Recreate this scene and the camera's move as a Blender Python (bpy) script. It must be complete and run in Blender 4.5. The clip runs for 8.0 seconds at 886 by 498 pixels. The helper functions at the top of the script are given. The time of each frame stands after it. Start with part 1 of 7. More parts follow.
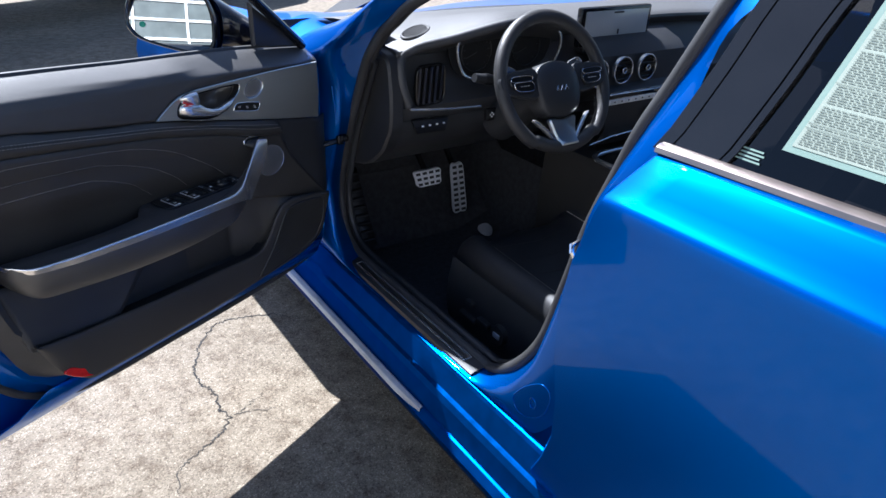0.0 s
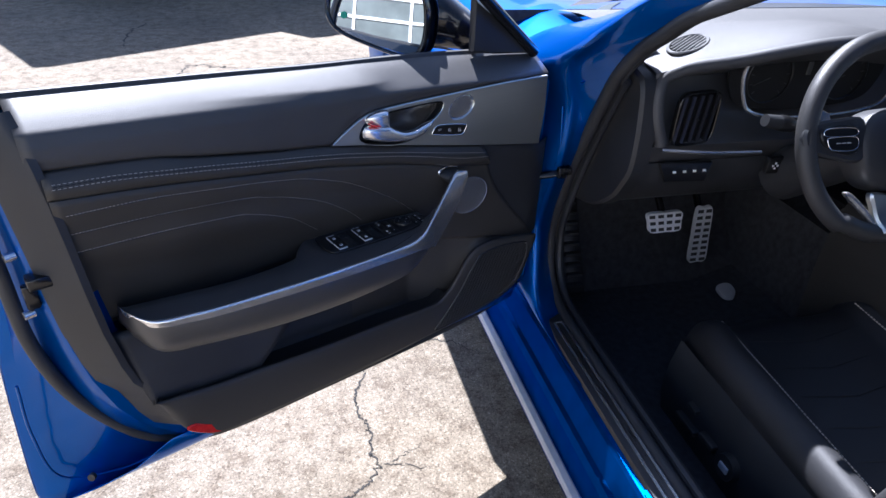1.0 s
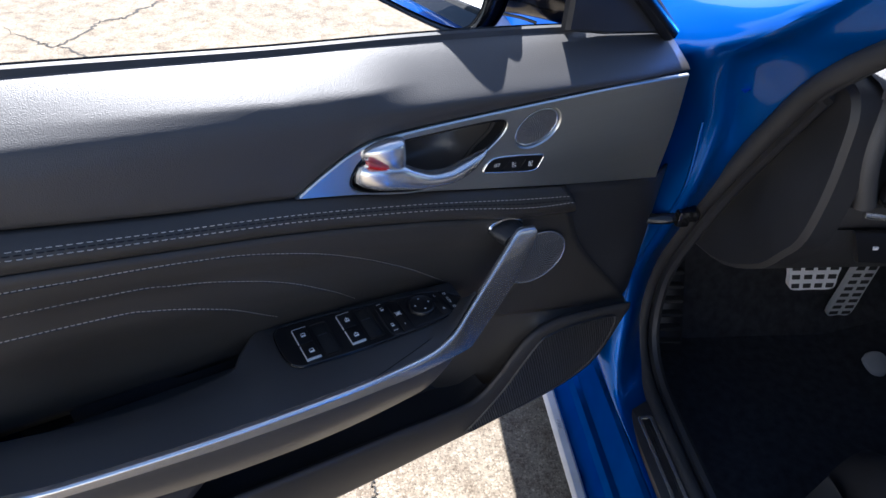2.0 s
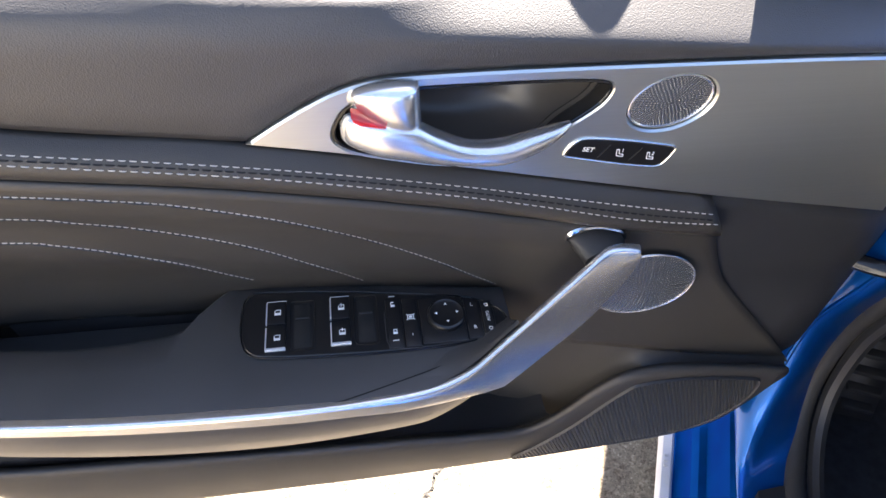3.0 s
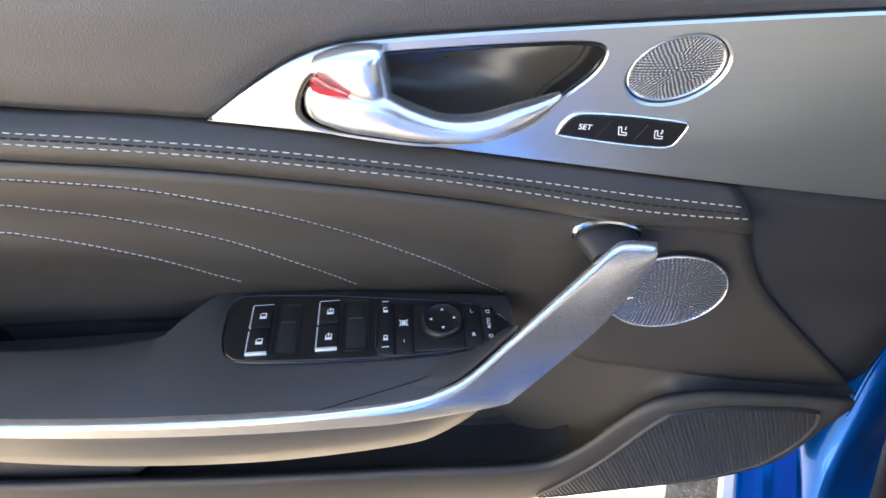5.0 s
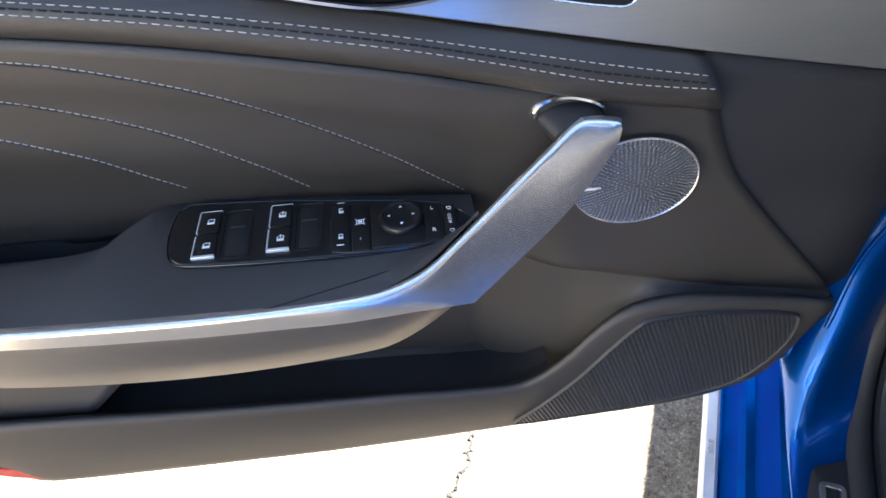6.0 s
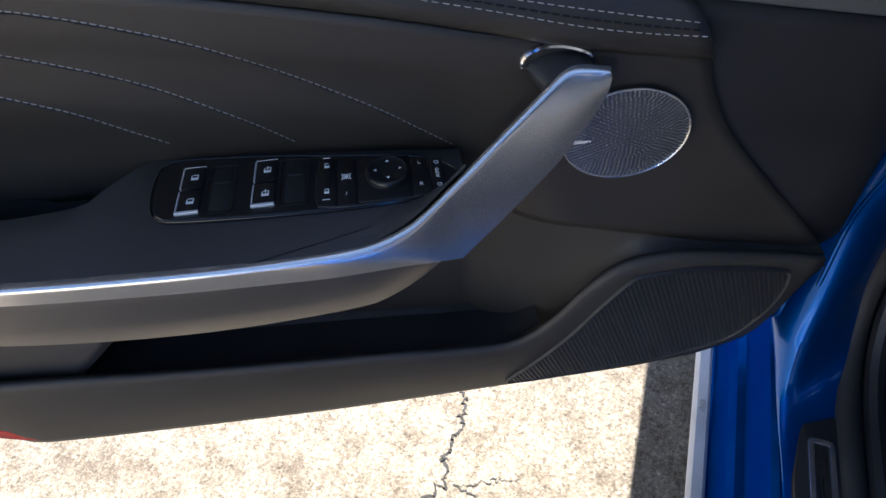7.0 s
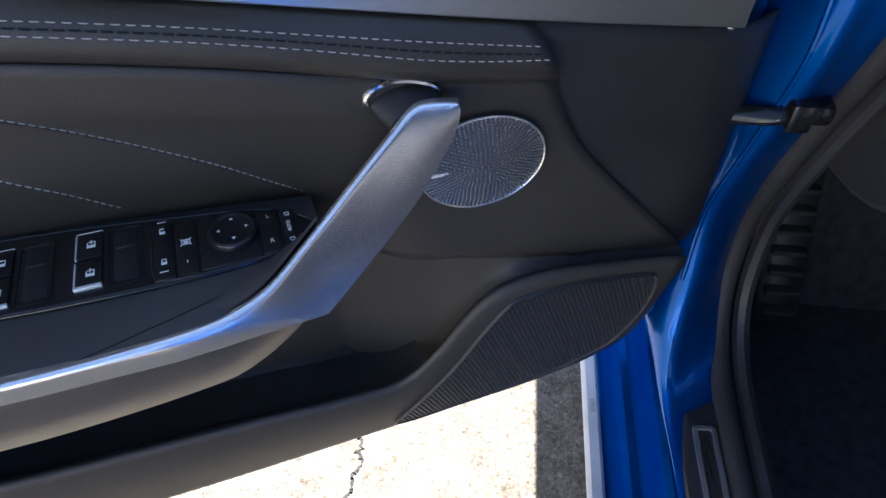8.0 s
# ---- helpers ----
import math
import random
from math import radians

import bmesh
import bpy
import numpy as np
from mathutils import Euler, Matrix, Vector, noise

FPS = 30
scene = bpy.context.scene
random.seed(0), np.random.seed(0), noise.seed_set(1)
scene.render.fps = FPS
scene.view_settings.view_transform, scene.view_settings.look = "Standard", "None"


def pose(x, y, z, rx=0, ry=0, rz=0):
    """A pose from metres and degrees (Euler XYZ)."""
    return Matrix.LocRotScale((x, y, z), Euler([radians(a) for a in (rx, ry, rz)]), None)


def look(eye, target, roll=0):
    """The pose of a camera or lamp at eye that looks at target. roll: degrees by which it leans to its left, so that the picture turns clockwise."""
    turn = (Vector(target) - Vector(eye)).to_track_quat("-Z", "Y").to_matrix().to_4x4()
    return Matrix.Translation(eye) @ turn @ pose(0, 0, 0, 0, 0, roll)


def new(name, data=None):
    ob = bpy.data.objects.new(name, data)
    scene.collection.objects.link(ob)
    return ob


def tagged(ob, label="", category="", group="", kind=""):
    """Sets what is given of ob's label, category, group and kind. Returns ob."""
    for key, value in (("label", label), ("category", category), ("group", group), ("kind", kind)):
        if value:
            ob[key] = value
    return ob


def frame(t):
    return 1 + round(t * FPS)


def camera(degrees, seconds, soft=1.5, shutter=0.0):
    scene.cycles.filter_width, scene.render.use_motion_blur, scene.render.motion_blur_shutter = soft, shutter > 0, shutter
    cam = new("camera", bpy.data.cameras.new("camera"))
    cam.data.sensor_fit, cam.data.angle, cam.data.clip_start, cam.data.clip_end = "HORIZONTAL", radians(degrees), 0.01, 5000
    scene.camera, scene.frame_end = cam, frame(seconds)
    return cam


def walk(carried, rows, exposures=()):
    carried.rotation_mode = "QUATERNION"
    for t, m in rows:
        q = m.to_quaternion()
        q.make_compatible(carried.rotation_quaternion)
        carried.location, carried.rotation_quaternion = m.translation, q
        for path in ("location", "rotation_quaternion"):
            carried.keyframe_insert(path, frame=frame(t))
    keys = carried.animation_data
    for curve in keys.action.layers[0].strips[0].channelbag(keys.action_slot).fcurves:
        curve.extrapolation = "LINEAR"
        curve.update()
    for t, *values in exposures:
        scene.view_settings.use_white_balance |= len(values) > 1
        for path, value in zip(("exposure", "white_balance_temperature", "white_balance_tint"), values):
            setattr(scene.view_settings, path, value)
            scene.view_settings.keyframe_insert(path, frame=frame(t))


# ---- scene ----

# ---------------------------------------------------------------- camera
EXPOSURES = [(0, 1.71, 5350, 12), (0.6, 1.83, 5280, 16), (1.0, 1.91, 5300, 16), (2.2, 2.26, 5780, 12), (3.3, 3.84, 6780, 14), (4.2, 3.84, 6780, 13), (5.3, 4.14, 6600, 8), (5.6, 4.04, 6560, 8), (6.0, 3.71, 6250, 10), (6.5, 2.71, 5950, 11), (7.0, 2.36, 5780, 10), (7.5, 2.41, 5700, 10), (8.0, 2.80, 5600, 11)]
cam = camera(67.23, 8.0)
# seconds, eye, target, roll
PATH = [
    (0, (-0.6378, -1.3499, 1.2292), (0.1405, -0.2804, 0.5218), 2.98),
    (0.3, (-0.5906, -1.2383, 1.2313), (0.0379, -0.0722, 0.5276), 3.34),
    (0.5, (-0.5472, -1.1627, 1.2312), (-0.0275, 0.0564, 0.5285), 3.82),
    (0.7, (-0.5121, -1.0948, 1.2319), (-0.0732, 0.1474, 0.5146), 4.26),
    (1, (-0.4705, -0.9960, 1.2217), (-0.1150, 0.2303, 0.4344), 3.19),
    (1.5, (-0.4128, -0.7538, 1.1793), (-0.0822, 0.4403, 0.3338), 6.10),
    (2, (-0.3430, -0.5529, 1.1490), (-0.1367, 0.6042, 0.2171), 5.46),
    (2.2, (-0.2995, -0.4955, 1.1320), (-0.2511, 0.6485, 0.1629), 4.11),
    (3.3, (-0.1982, -0.3251, 1.0612), (-0.4653, 0.6125, -0.0788), 2.81),
    (3.5, (-0.1896, -0.3185, 1.0519), (-0.4994, 0.6413, -0.0584), 1.34),
    (4, (-0.1896, -0.3134, 1.0472), (-0.5541, 0.6632, -0.0314), -0.78),
    (4.2, (-0.1893, -0.3157, 1.0464), (-0.5722, 0.6641, -0.0229), -1.19),
    (5.3, (-0.1545, -0.3365, 1.0079), (-0.5605, 0.6697, -0.0279), -2.68),
    (5.5, (-0.1507, -0.3398, 0.9929), (-0.5473, 0.6716, -0.0414), -3.03),
    (6, (-0.1417, -0.3499, 0.9666), (-0.5159, 0.6425, -0.0942), -3.48),
    (6.5, (-0.1352, -0.3522, 0.9571), (-0.4902, 0.6090, -0.1384), -3.76),
    (7, (-0.1357, -0.3519, 0.9561), (-0.4903, 0.5969, -0.1502), -3.69),
    (7.5, (-0.1395, -0.3522, 0.9588), (-0.4608, 0.6099, -0.1462), -3.02),
    (8, (-0.1330, -0.3166, 0.9513), (-0.2322, 0.7025, -0.1448), 0.14),
]
walk(cam, [(t, look(eye, target, roll)) for t, eye, target, roll in PATH], EXPOSURES)

# ---------------------------------------------------------------- light
SUN = Vector((-0.065, 0.92, 1.12))
world = bpy.data.worlds.new("sky")
scene.world = world
world.use_nodes = True
wt = world.node_tree
sky = wt.nodes.new("ShaderNodeTexSky")
sky.sky_type, sky.sun_disc = "NISHITA", False
sky.sun_elevation = math.atan2(SUN.z, SUN.xy.length)
sky.sun_rotation = math.atan2(SUN.x, SUN.y)
wt.links.new(sky.outputs[0], wt.nodes["Background"].inputs[0])
wt.nodes["Background"].inputs[1].default_value = 0.052
sun = new("sun", bpy.data.lights.new("sun", "SUN"))
sun.data.energy, sun.data.angle, sun.data.color = 5.0, radians(0.53), (1.0, 0.935, 0.845)
sun.matrix_world = look(SUN * 10, (0, 0, 0))


# ---------------------------------------------------------------- materials
def material(name, colour, rough=0.5, metal=0.0, vary=0.0, vscale=4.0, grain=0.0, gscale=900.0, gkind="noise",
             coat=0.0, rvary=0.0, stretch=(1, 1, 1), stain=0.0):
    m = bpy.data.materials.new(name)
    m.use_nodes = True
    n, l = m.node_tree.nodes, m.node_tree.links
    b = n["Principled BSDF"]
    b.inputs["Roughness"].default_value, b.inputs["Metallic"].default_value = rough, metal
    b.inputs["Base Color"].default_value = (*colour, 1)
    if coat:
        b.inputs["Coat Weight"].default_value, b.inputs["Coat Roughness"].default_value = coat, 0.04
    tc = n.new("ShaderNodeTexCoord")
    mp = n.new("ShaderNodeMapping")
    mp.inputs["Scale"].default_value = stretch
    l.new(tc.outputs["Object"], mp.inputs[0])
    if vary or rvary:
        t = n.new("ShaderNodeTexNoise")
        t.inputs["Scale"].default_value, t.inputs["Detail"].default_value = vscale, 6
        l.new(mp.outputs[0], t.inputs["Vector"])
        if vary:
            r = n.new("ShaderNodeMapRange")
            r.inputs["From Min"].default_value, r.inputs["From Max"].default_value = 0.3, 0.7
            r.inputs["To Min"].default_value, r.inputs["To Max"].default_value = 1 - vary, 1 + vary
            l.new(t.outputs[0], r.inputs[0])
            x = n.new("ShaderNodeMix")
            x.data_type, x.blend_type = "RGBA", "MULTIPLY"
            x.inputs[0].default_value = 1
            x.inputs[6].default_value = (*colour, 1)
            l.new(r.outputs[0], x.inputs[7])
            l.new(x.outputs[2], b.inputs["Base Color"])
        if rvary:
            r = n.new("ShaderNodeMapRange")
            r.inputs["From Min"].default_value, r.inputs["From Max"].default_value = 0.3, 0.7
            r.inputs["To Min"].default_value, r.inputs["To Max"].default_value = rough - rvary, rough + rvary
            l.new(t.outputs[0], r.inputs[0])
            l.new(r.outputs[0], b.inputs["Roughness"])
    if grain:
        g = n.new("ShaderNodeTexVoronoi" if gkind == "cells" else "ShaderNodeTexNoise")
        g.inputs["Scale"].default_value = gscale
        l.new(mp.outputs[0], g.inputs["Vector"])
        p = n.new("ShaderNodeBump")
        p.inputs["Strength"].default_value, p.inputs["Distance"].default_value = grain, 0.0006
        l.new(g.outputs[0], p.inputs["Height"])
        l.new(p.outputs[0], b.inputs["Normal"])
    return m


paint = material("metallic_blue_paint", (0.0, 0.082, 0.385), 0.34, 0.70, vary=0.07, vscale=1500, coat=0.4)
leather = material("black_leather", (0.039, 0.0357, 0.0315), 0.45, vary=0.12, vscale=9, grain=0.22, gscale=1900, gkind="cells", rvary=0.06)
arm_leather = material("smooth_armrest_leather", (0.043, 0.042, 0.043), 0.40, vary=0.10, vscale=9, grain=0.16, gscale=1900, gkind="cells", rvary=0.05)
soft_pad = material("grained_soft_plastic", (0.045, 0.043, 0.042), 0.5, vary=0.10, vscale=9, grain=0.26, gscale=1150, gkind="cells")
# body paint darkened: the sill's shade and its dust are put into the colour
sill_shade_paint = material("dusty_shaded_sill_paint", (0.0, 0.042, 0.185), 0.38, 0.70, vary=0.14, vscale=30, rvary=0.06)
cabin_plastic = material("cabin_black_plastic", (0.032, 0.033, 0.036), 0.46, vary=0.12, vscale=14, grain=0.3, gscale=1500, rvary=0.05)
wheel_leather = material("wheel_leather", (0.048, 0.047, 0.047), 0.42, vary=0.12, vscale=14, grain=0.35, gscale=1300, gkind="cells")
plate_metal = material("dark_sill_metal", (0.16, 0.155, 0.155), 0.30, 0.9, vary=0.08, vscale=60, stretch=(6, 0.3, 1), rvary=0.06)
dash_skin = material("dark_dash_skin", (0.041, 0.041, 0.043), 0.57, vary=0.08, vscale=12, grain=0.45, gscale=900, gkind="cells")
seat_leather = material("seat_leather", (0.022, 0.022, 0.024), 0.5, vary=0.15, vscale=9, grain=0.35, gscale=1300, gkind="cells")
key_chrome = material("bright_key_edge", (0.85, 0.85, 0.86), 0.38, 0.55, vary=0.02, vscale=30)
plastic = material("black_plastic", (0.024, 0.025, 0.028), 0.5, vary=0.22, vscale=11, grain=0.3, gscale=1600, rvary=0.06)
lower_plastic = material("lower_black_plastic", (0.036, 0.034, 0.032), 0.52, vary=0.1, vscale=10, grain=0.3, gscale=1500, rvary=0.05)
gloss_black = material("gloss_black_plastic", (0.010, 0.010, 0.011), 0.18, vary=0.1, vscale=20)
bowl_skin = material("smooth_bowl_plastic", (0.060, 0.055, 0.050), 0.30, vary=0.1, vscale=20, rvary=0.04)
key_black = material("satin_black_keys", (0.009, 0.009, 0.010), 0.30, vary=0.1, vscale=30)
key_matt = material("matt_black_grille", (0.032, 0.031, 0.030), 0.46, vary=0.1, vscale=30)
satin = material("satin_silver", (0.88, 0.87, 0.86), 0.27, 0.92, vscale=400, vary=0.02)
cover_base = material("dark_cover_metal", (0.13, 0.14, 0.16), 0.42, 0.5, vary=0.06, vscale=60)
brushed = material("brushed_dark_aluminium", (0.62, 0.645, 0.63), 0.31, 0.92, vary=0.025, vscale=150, rvary=0.03, stretch=(0.03, 1, 7))
pedal_metal = material("matt_pedal_metal", (0.80, 0.80, 0.82), 0.5, 0.1, vary=0.05, vscale=40)
chrome = material("bright_chrome", (0.86, 0.86, 0.87), 0.12, 1.0, vary=0.02, vscale=30)
rubber = material("black_rubber", (0.032, 0.032, 0.033), 0.58, vary=0.15, vscale=20, grain=0.3, gscale=900)
carpet = material("black_carpet", (0.045, 0.045, 0.050), 0.95, vary=0.3, vscale=60, grain=0.8, gscale=700)
thread = material("grey_thread", (0.66, 0.58, 0.48), 0.7, vary=0.1, vscale=90)
# near-black: shade of holes and recesses put into the colour; also matt black parts
hole_shade_black = material("matt_hole_shade_black", (0.006, 0.006, 0.006), 0.8, vary=0.1, vscale=30)
icon_white = material("white_marking", (0.90, 0.89, 0.87), 0.5, vary=0.03, vscale=40)
dim_mark = material("unlit_marking", (0.06, 0.06, 0.06), 0.6, vary=0.1, vscale=50)
reflector = material("red_reflector", (0.55, 0.012, 0.012), 0.25, vary=0.15, vscale=120, grain=0.3, gscale=500, coat=0.5)
mirror_glass = material("mirror_silver", (0.86, 0.88, 0.88), 0.015, 1.0)
screen_face = material("screen_glass", (0.52, 0.54, 0.53), 0.25, vary=0.05, vscale=6, coat=0.6)
grey_plastic = material("grey_plastic", (0.42, 0.42, 0.42), 0.45, vary=0.05, vscale=30)
strip_grey = material("grey_sill_trim", (0.40, 0.41, 0.45), 0.42, vary=0.14, vscale=22, grain=0.2, gscale=400, rvary=0.08)
moulding = material("satin_belt_moulding", (0.27, 0.225, 0.205), 0.36, 0.9, rvary=0.06, vscale=18, vary=0.06)
paper = material("pale_paper", (0.30, 0.345, 0.285), 0.7, vary=0.04, vscale=14)
paper_ink = material("grey_print", (0.15, 0.18, 0.15), 0.8, vary=0.1, vscale=30)
paper_edge = material("pale_green_border", (0.20, 0.29, 0.245), 0.7, vary=0.05, vscale=14)
tyre_rubber = material("tyre_rubber", (0.020, 0.020, 0.020), 0.8, vary=0.2, vscale=12, grain=0.5, gscale=80)
alloy = material("alloy_wheel", (0.60, 0.61, 0.63), 0.3, 0.9, vary=0.05, vscale=15)
truck_paint = material("dark_truck_paint", (0.016, 0.017, 0.020), 0.3, 0.3, coat=1.0, vary=0.06, vscale=3)
wall_paint = material("pale_wall", (0.62, 0.62, 0.60), 0.8, vary=0.08, vscale=2, grain=0.3, gscale=60)
white_metal = material("white_door_rail", (0.80, 0.80, 0.79), 0.4, vary=0.04, vscale=5)
grey_pane = material("grey_glazing", (0.13, 0.15, 0.145), 0.5, vary=0.25, vscale=1.3)


node = brushed.node_tree.nodes.new("ShaderNodeTangent")
node.direction_type, node.axis = "RADIAL", "Y"
brushed.node_tree.links.new(node.outputs[0], brushed.node_tree.nodes["Principled BSDF"].inputs["Tangent"])
brushed.node_tree.nodes["Principled BSDF"].inputs["Anisotropic"].default_value = 0.5
sill_shade_paint.node_tree.nodes["Principled BSDF"].inputs["Specular IOR Level"].default_value = 0.06
for enamel, tint in ((paint, (0.25, 0.55, 1.0, 1)), (sill_shade_paint, (0.04, 0.22, 0.80, 1))):
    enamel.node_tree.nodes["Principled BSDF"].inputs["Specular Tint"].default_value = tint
sill_shade_paint.node_tree.nodes["Principled BSDF"].inputs["IOR"].default_value = 1.12
for skin, level in ((soft_pad, 0.66), (dash_skin, 0.9), (leather, 0.5), (arm_leather, 0.8)):
    skin.node_tree.nodes["Principled BSDF"].inputs["Specular IOR Level"].default_value = level


def glass(name, tint, rough=0.0):
    m = bpy.data.materials.new(name)
    m.use_nodes = True
    n, l = m.node_tree.nodes, m.node_tree.links
    n.remove(n["Principled BSDF"])
    t, g, f, x = n.new("ShaderNodeBsdfTransparent"), n.new("ShaderNodeBsdfGlossy"), n.new("ShaderNodeFresnel"), n.new("ShaderNodeMixShader")
    t.inputs[0].default_value = (*tint, 1)
    g.inputs["Roughness"].default_value = rough
    f.inputs[0].default_value = 1.5
    l.new(f.outputs[0], x.inputs[0]); l.new(t.outputs[0], x.inputs[1]); l.new(g.outputs[0], x.inputs[2])
    l.new(x.outputs[0], n["Material Output"].inputs[0])
    return m


clear_glass = glass("clear_glass", (0.86, 0.9, 0.88))
tinted_glass = glass("tinted_glass", (0.10, 0.10, 0.11))


def ground_material():
    m = bpy.data.materials.new("worn_asphalt")
    m.use_nodes = True
    n, l = m.node_tree.nodes, m.node_tree.links
    b = n["Principled BSDF"]
    b.inputs["Roughness"].default_value = 0.9
    tc = n.new("ShaderNodeTexCoord")

    def tex(kind, scale, **kw):
        t = n.new(kind)
        t.inputs["Scale"].default_value = scale
        for k, v in kw.items():
            t.inputs[k].default_value = v
        l.new(tc.outputs["Object"], t.inputs["Vector"])
        return t

    def ramp(src, *stops):
        r = n.new("ShaderNodeValToRGB")
        while len(r.color_ramp.elements) < len(stops):
            r.color_ramp.elements.new(0.5)
        for e, (p, c) in zip(r.color_ramp.elements, stops):
            e.position, e.color = p, (*c, 1)
        l.new(src, r.inputs[0])
        return r.outputs[0]

    def mix(kind, fac, a, c):
        x = n.new("ShaderNodeMix")
        x.data_type, x.blend_type = "RGBA", kind
        if isinstance(fac, float):
            x.inputs[0].default_value = fac
        else:
            l.new(fac, x.inputs[0])
        l.new(a, x.inputs[6]); l.new(c, x.inputs[7])
        return x.outputs[2]

    stones = tex("ShaderNodeTexVoronoi", 290)
    stones.feature = "F1"
    cell = ramp(stones.outputs["Color"], (0.0, (0.110, 0.091, 0.068)), (0.3, (0.185, 0.157, 0.121)), (0.7, (0.240, 0.207, 0.164)), (1.0, (0.40, 0.352, 0.285)))
    fine = tex("ShaderNodeTexNoise", 420, Detail=5, Roughness=0.7)
    col = mix("MULTIPLY", 0.32, cell, ramp(fine.outputs[0], (0.35, (0.45, 0.44, 0.42)), (0.6, (1, 1, 1))))
    pits = tex("ShaderNodeTexNoise", 95, Detail=5, Roughness=0.8)
    col = mix("MULTIPLY", 0.62, col, ramp(pits.outputs[0], (0.38, (0.20, 0.15, 0.11)), (0.46, (1.04, 1.04, 1.04))))
    worn = tex("ShaderNodeTexNoise", 15, Detail=7, Roughness=0.75)
    col = mix("MULTIPLY", 0.8, col, ramp(worn.outputs[0], (0.38, (0.54, 0.46, 0.37)), (0.55, (1.16, 1.13, 1.06))))
    big = tex("ShaderNodeTexNoise", 1.7, Detail=5)
    col = mix("MULTIPLY", 0.8, col, ramp(big.outputs[0], (0.3, (0.74, 0.73, 0.71)), (0.65, (1.08, 1.06, 1.0))))
    l.new(col, b.inputs["Base Color"])
    bump = n.new("ShaderNodeBump")
    bump.inputs["Strength"].default_value, bump.inputs["Distance"].default_value = 0.7, 0.004
    l.new(pits.outputs[0], bump.inputs["Height"])
    bump2 = n.new("ShaderNodeBump")
    bump2.inputs["Strength"].default_value, bump2.inputs["Distance"].default_value = 0.5, 0.0012
    l.new(stones.outputs["Distance"], bump2.inputs["Height"])
    l.new(bump.outputs[0], bump2.inputs["Normal"])
    l.new(bump2.outputs[0], b.inputs["Normal"])
    return m


asphalt = ground_material()


# ---------------------------------------------------------------- mesh helpers
def spline(pts, n=8, closed=False):
    """Catmull-Rom through the points."""
    p = [Vector(q) if len(q) == 3 else Vector((*q, 0)) for q in pts]
    out, k = [], len(p)
    for i in range(k if closed else k - 1):
        a, b = p[i], p[(i + 1) % k]
        z = p[i - 1] if closed or i else a * 2 - b
        c = p[(i + 2) % k] if closed or i + 2 < k else b * 2 - a
        for j in range(n):
            t = j / n
            out.append(0.5 * (2 * a + (b - z) * t + (2 * z - 5 * a + 4 * b - c) * t * t + (3 * a - z - 3 * b + c) * t ** 3))
    if not closed:
        out.append(p[-1])
    dim = len(pts[0])
    return [tuple(q)[:dim] for q in out]


def fn(*pairs):
    """A function that runs smoothly through (x, y) pairs."""
    s = sorted(spline(sorted(pairs), 6))
    xs, ys = [q[0] for q in s], [q[1] for q in s]
    return lambda x: float(np.interp(x, xs, ys))


def part(name, bm, mat, parent, label="", smooth=True, facing=None):
    bmesh.ops.recalc_face_normals(bm, faces=bm.faces)
    if facing and any(e.is_boundary for e in bm.edges):
        bm.normal_update()
        if sum((f.normal * f.calc_area() for f in bm.faces), Vector()).dot(Vector(facing)) < 0:
            bmesh.ops.reverse_faces(bm, faces=bm.faces)
    me = bpy.data.meshes.new(name)
    bm.to_mesh(me)
    bm.free()
    if smooth:
        for p in me.polygons:
            p.use_smooth = True
        me.set_sharp_from_angle(angle=radians(38))
    me.materials.append(mat)
    ob = new(name, me)
    if parent:
        ob.parent = parent
    return tagged(ob, label=label)


def grid(rows, bm=None, wrap_rows=False, wrap_cols=False, cap=False):
    bm = bm or bmesh.new()
    vs = [[bm.verts.new(p) for p in r] for r in rows]
    nr, nc = len(vs), len(vs[0])
    for i in range(nr if wrap_rows else nr - 1):
        for j in range(nc if wrap_cols else nc - 1):
            a, b, c, d = vs[i][j], vs[(i + 1) % nr][j], vs[(i + 1) % nr][(j + 1) % nc], vs[i][(j + 1) % nc]
            bm.faces.new((a, b, c, d))
    if cap:
        bm.faces.new(vs[0])
        bm.faces.new(vs[-1][::-1])
    return bm


def thicken(ob, t, offset=-1.0):
    m = ob.modifiers.new("thickness", "SOLIDIFY")
    m.thickness, m.offset = t, offset
    return ob


def tube(pts, r, n=10, bm=None, closed=False, flat=1.0):
    """A round bar along a path; r may be a list."""
    P = [Vector(p) for p in pts]
    k = len(P)
    rows, side = [], None
    for i, p in enumerate(P):
        a, b = P[i - 1] if closed or i else p, P[(i + 1) % k] if closed or i + 1 < k else p
        d = (b - a).normalized()
        side = d.orthogonal().normalized() if side is None else (side - d * side.dot(d)).normalized()
        up = d.cross(side)
        ri = r[i] if isinstance(r, (list, tuple)) else r
        rows.append([p + (side * math.cos(t) + up * math.sin(t) * flat) * ri for t in (2 * math.pi * j / n for j in range(n))])
    return grid(rows, bm, wrap_rows=closed, wrap_cols=True, cap=not closed)


def box(lo, hi, bevel=0.0, bm=None):
    own = bmesh.new()
    bmesh.ops.create_cube(own, size=1)
    for v in own.verts:
        v.co = [lo[i] + (v.co[i] + 0.5) * (hi[i] - lo[i]) for i in range(3)]
    if bevel:
        bmesh.ops.bevel(own, geom=own.edges[:], offset=bevel, segments=2, affect="EDGES", profile=0.5)
    if bm is None:
        return own
    me = bpy.data.meshes.new("tmp")
    own.to_mesh(me); own.free()
    bm.from_mesh(me)
    bpy.data.meshes.remove(me)
    return bm


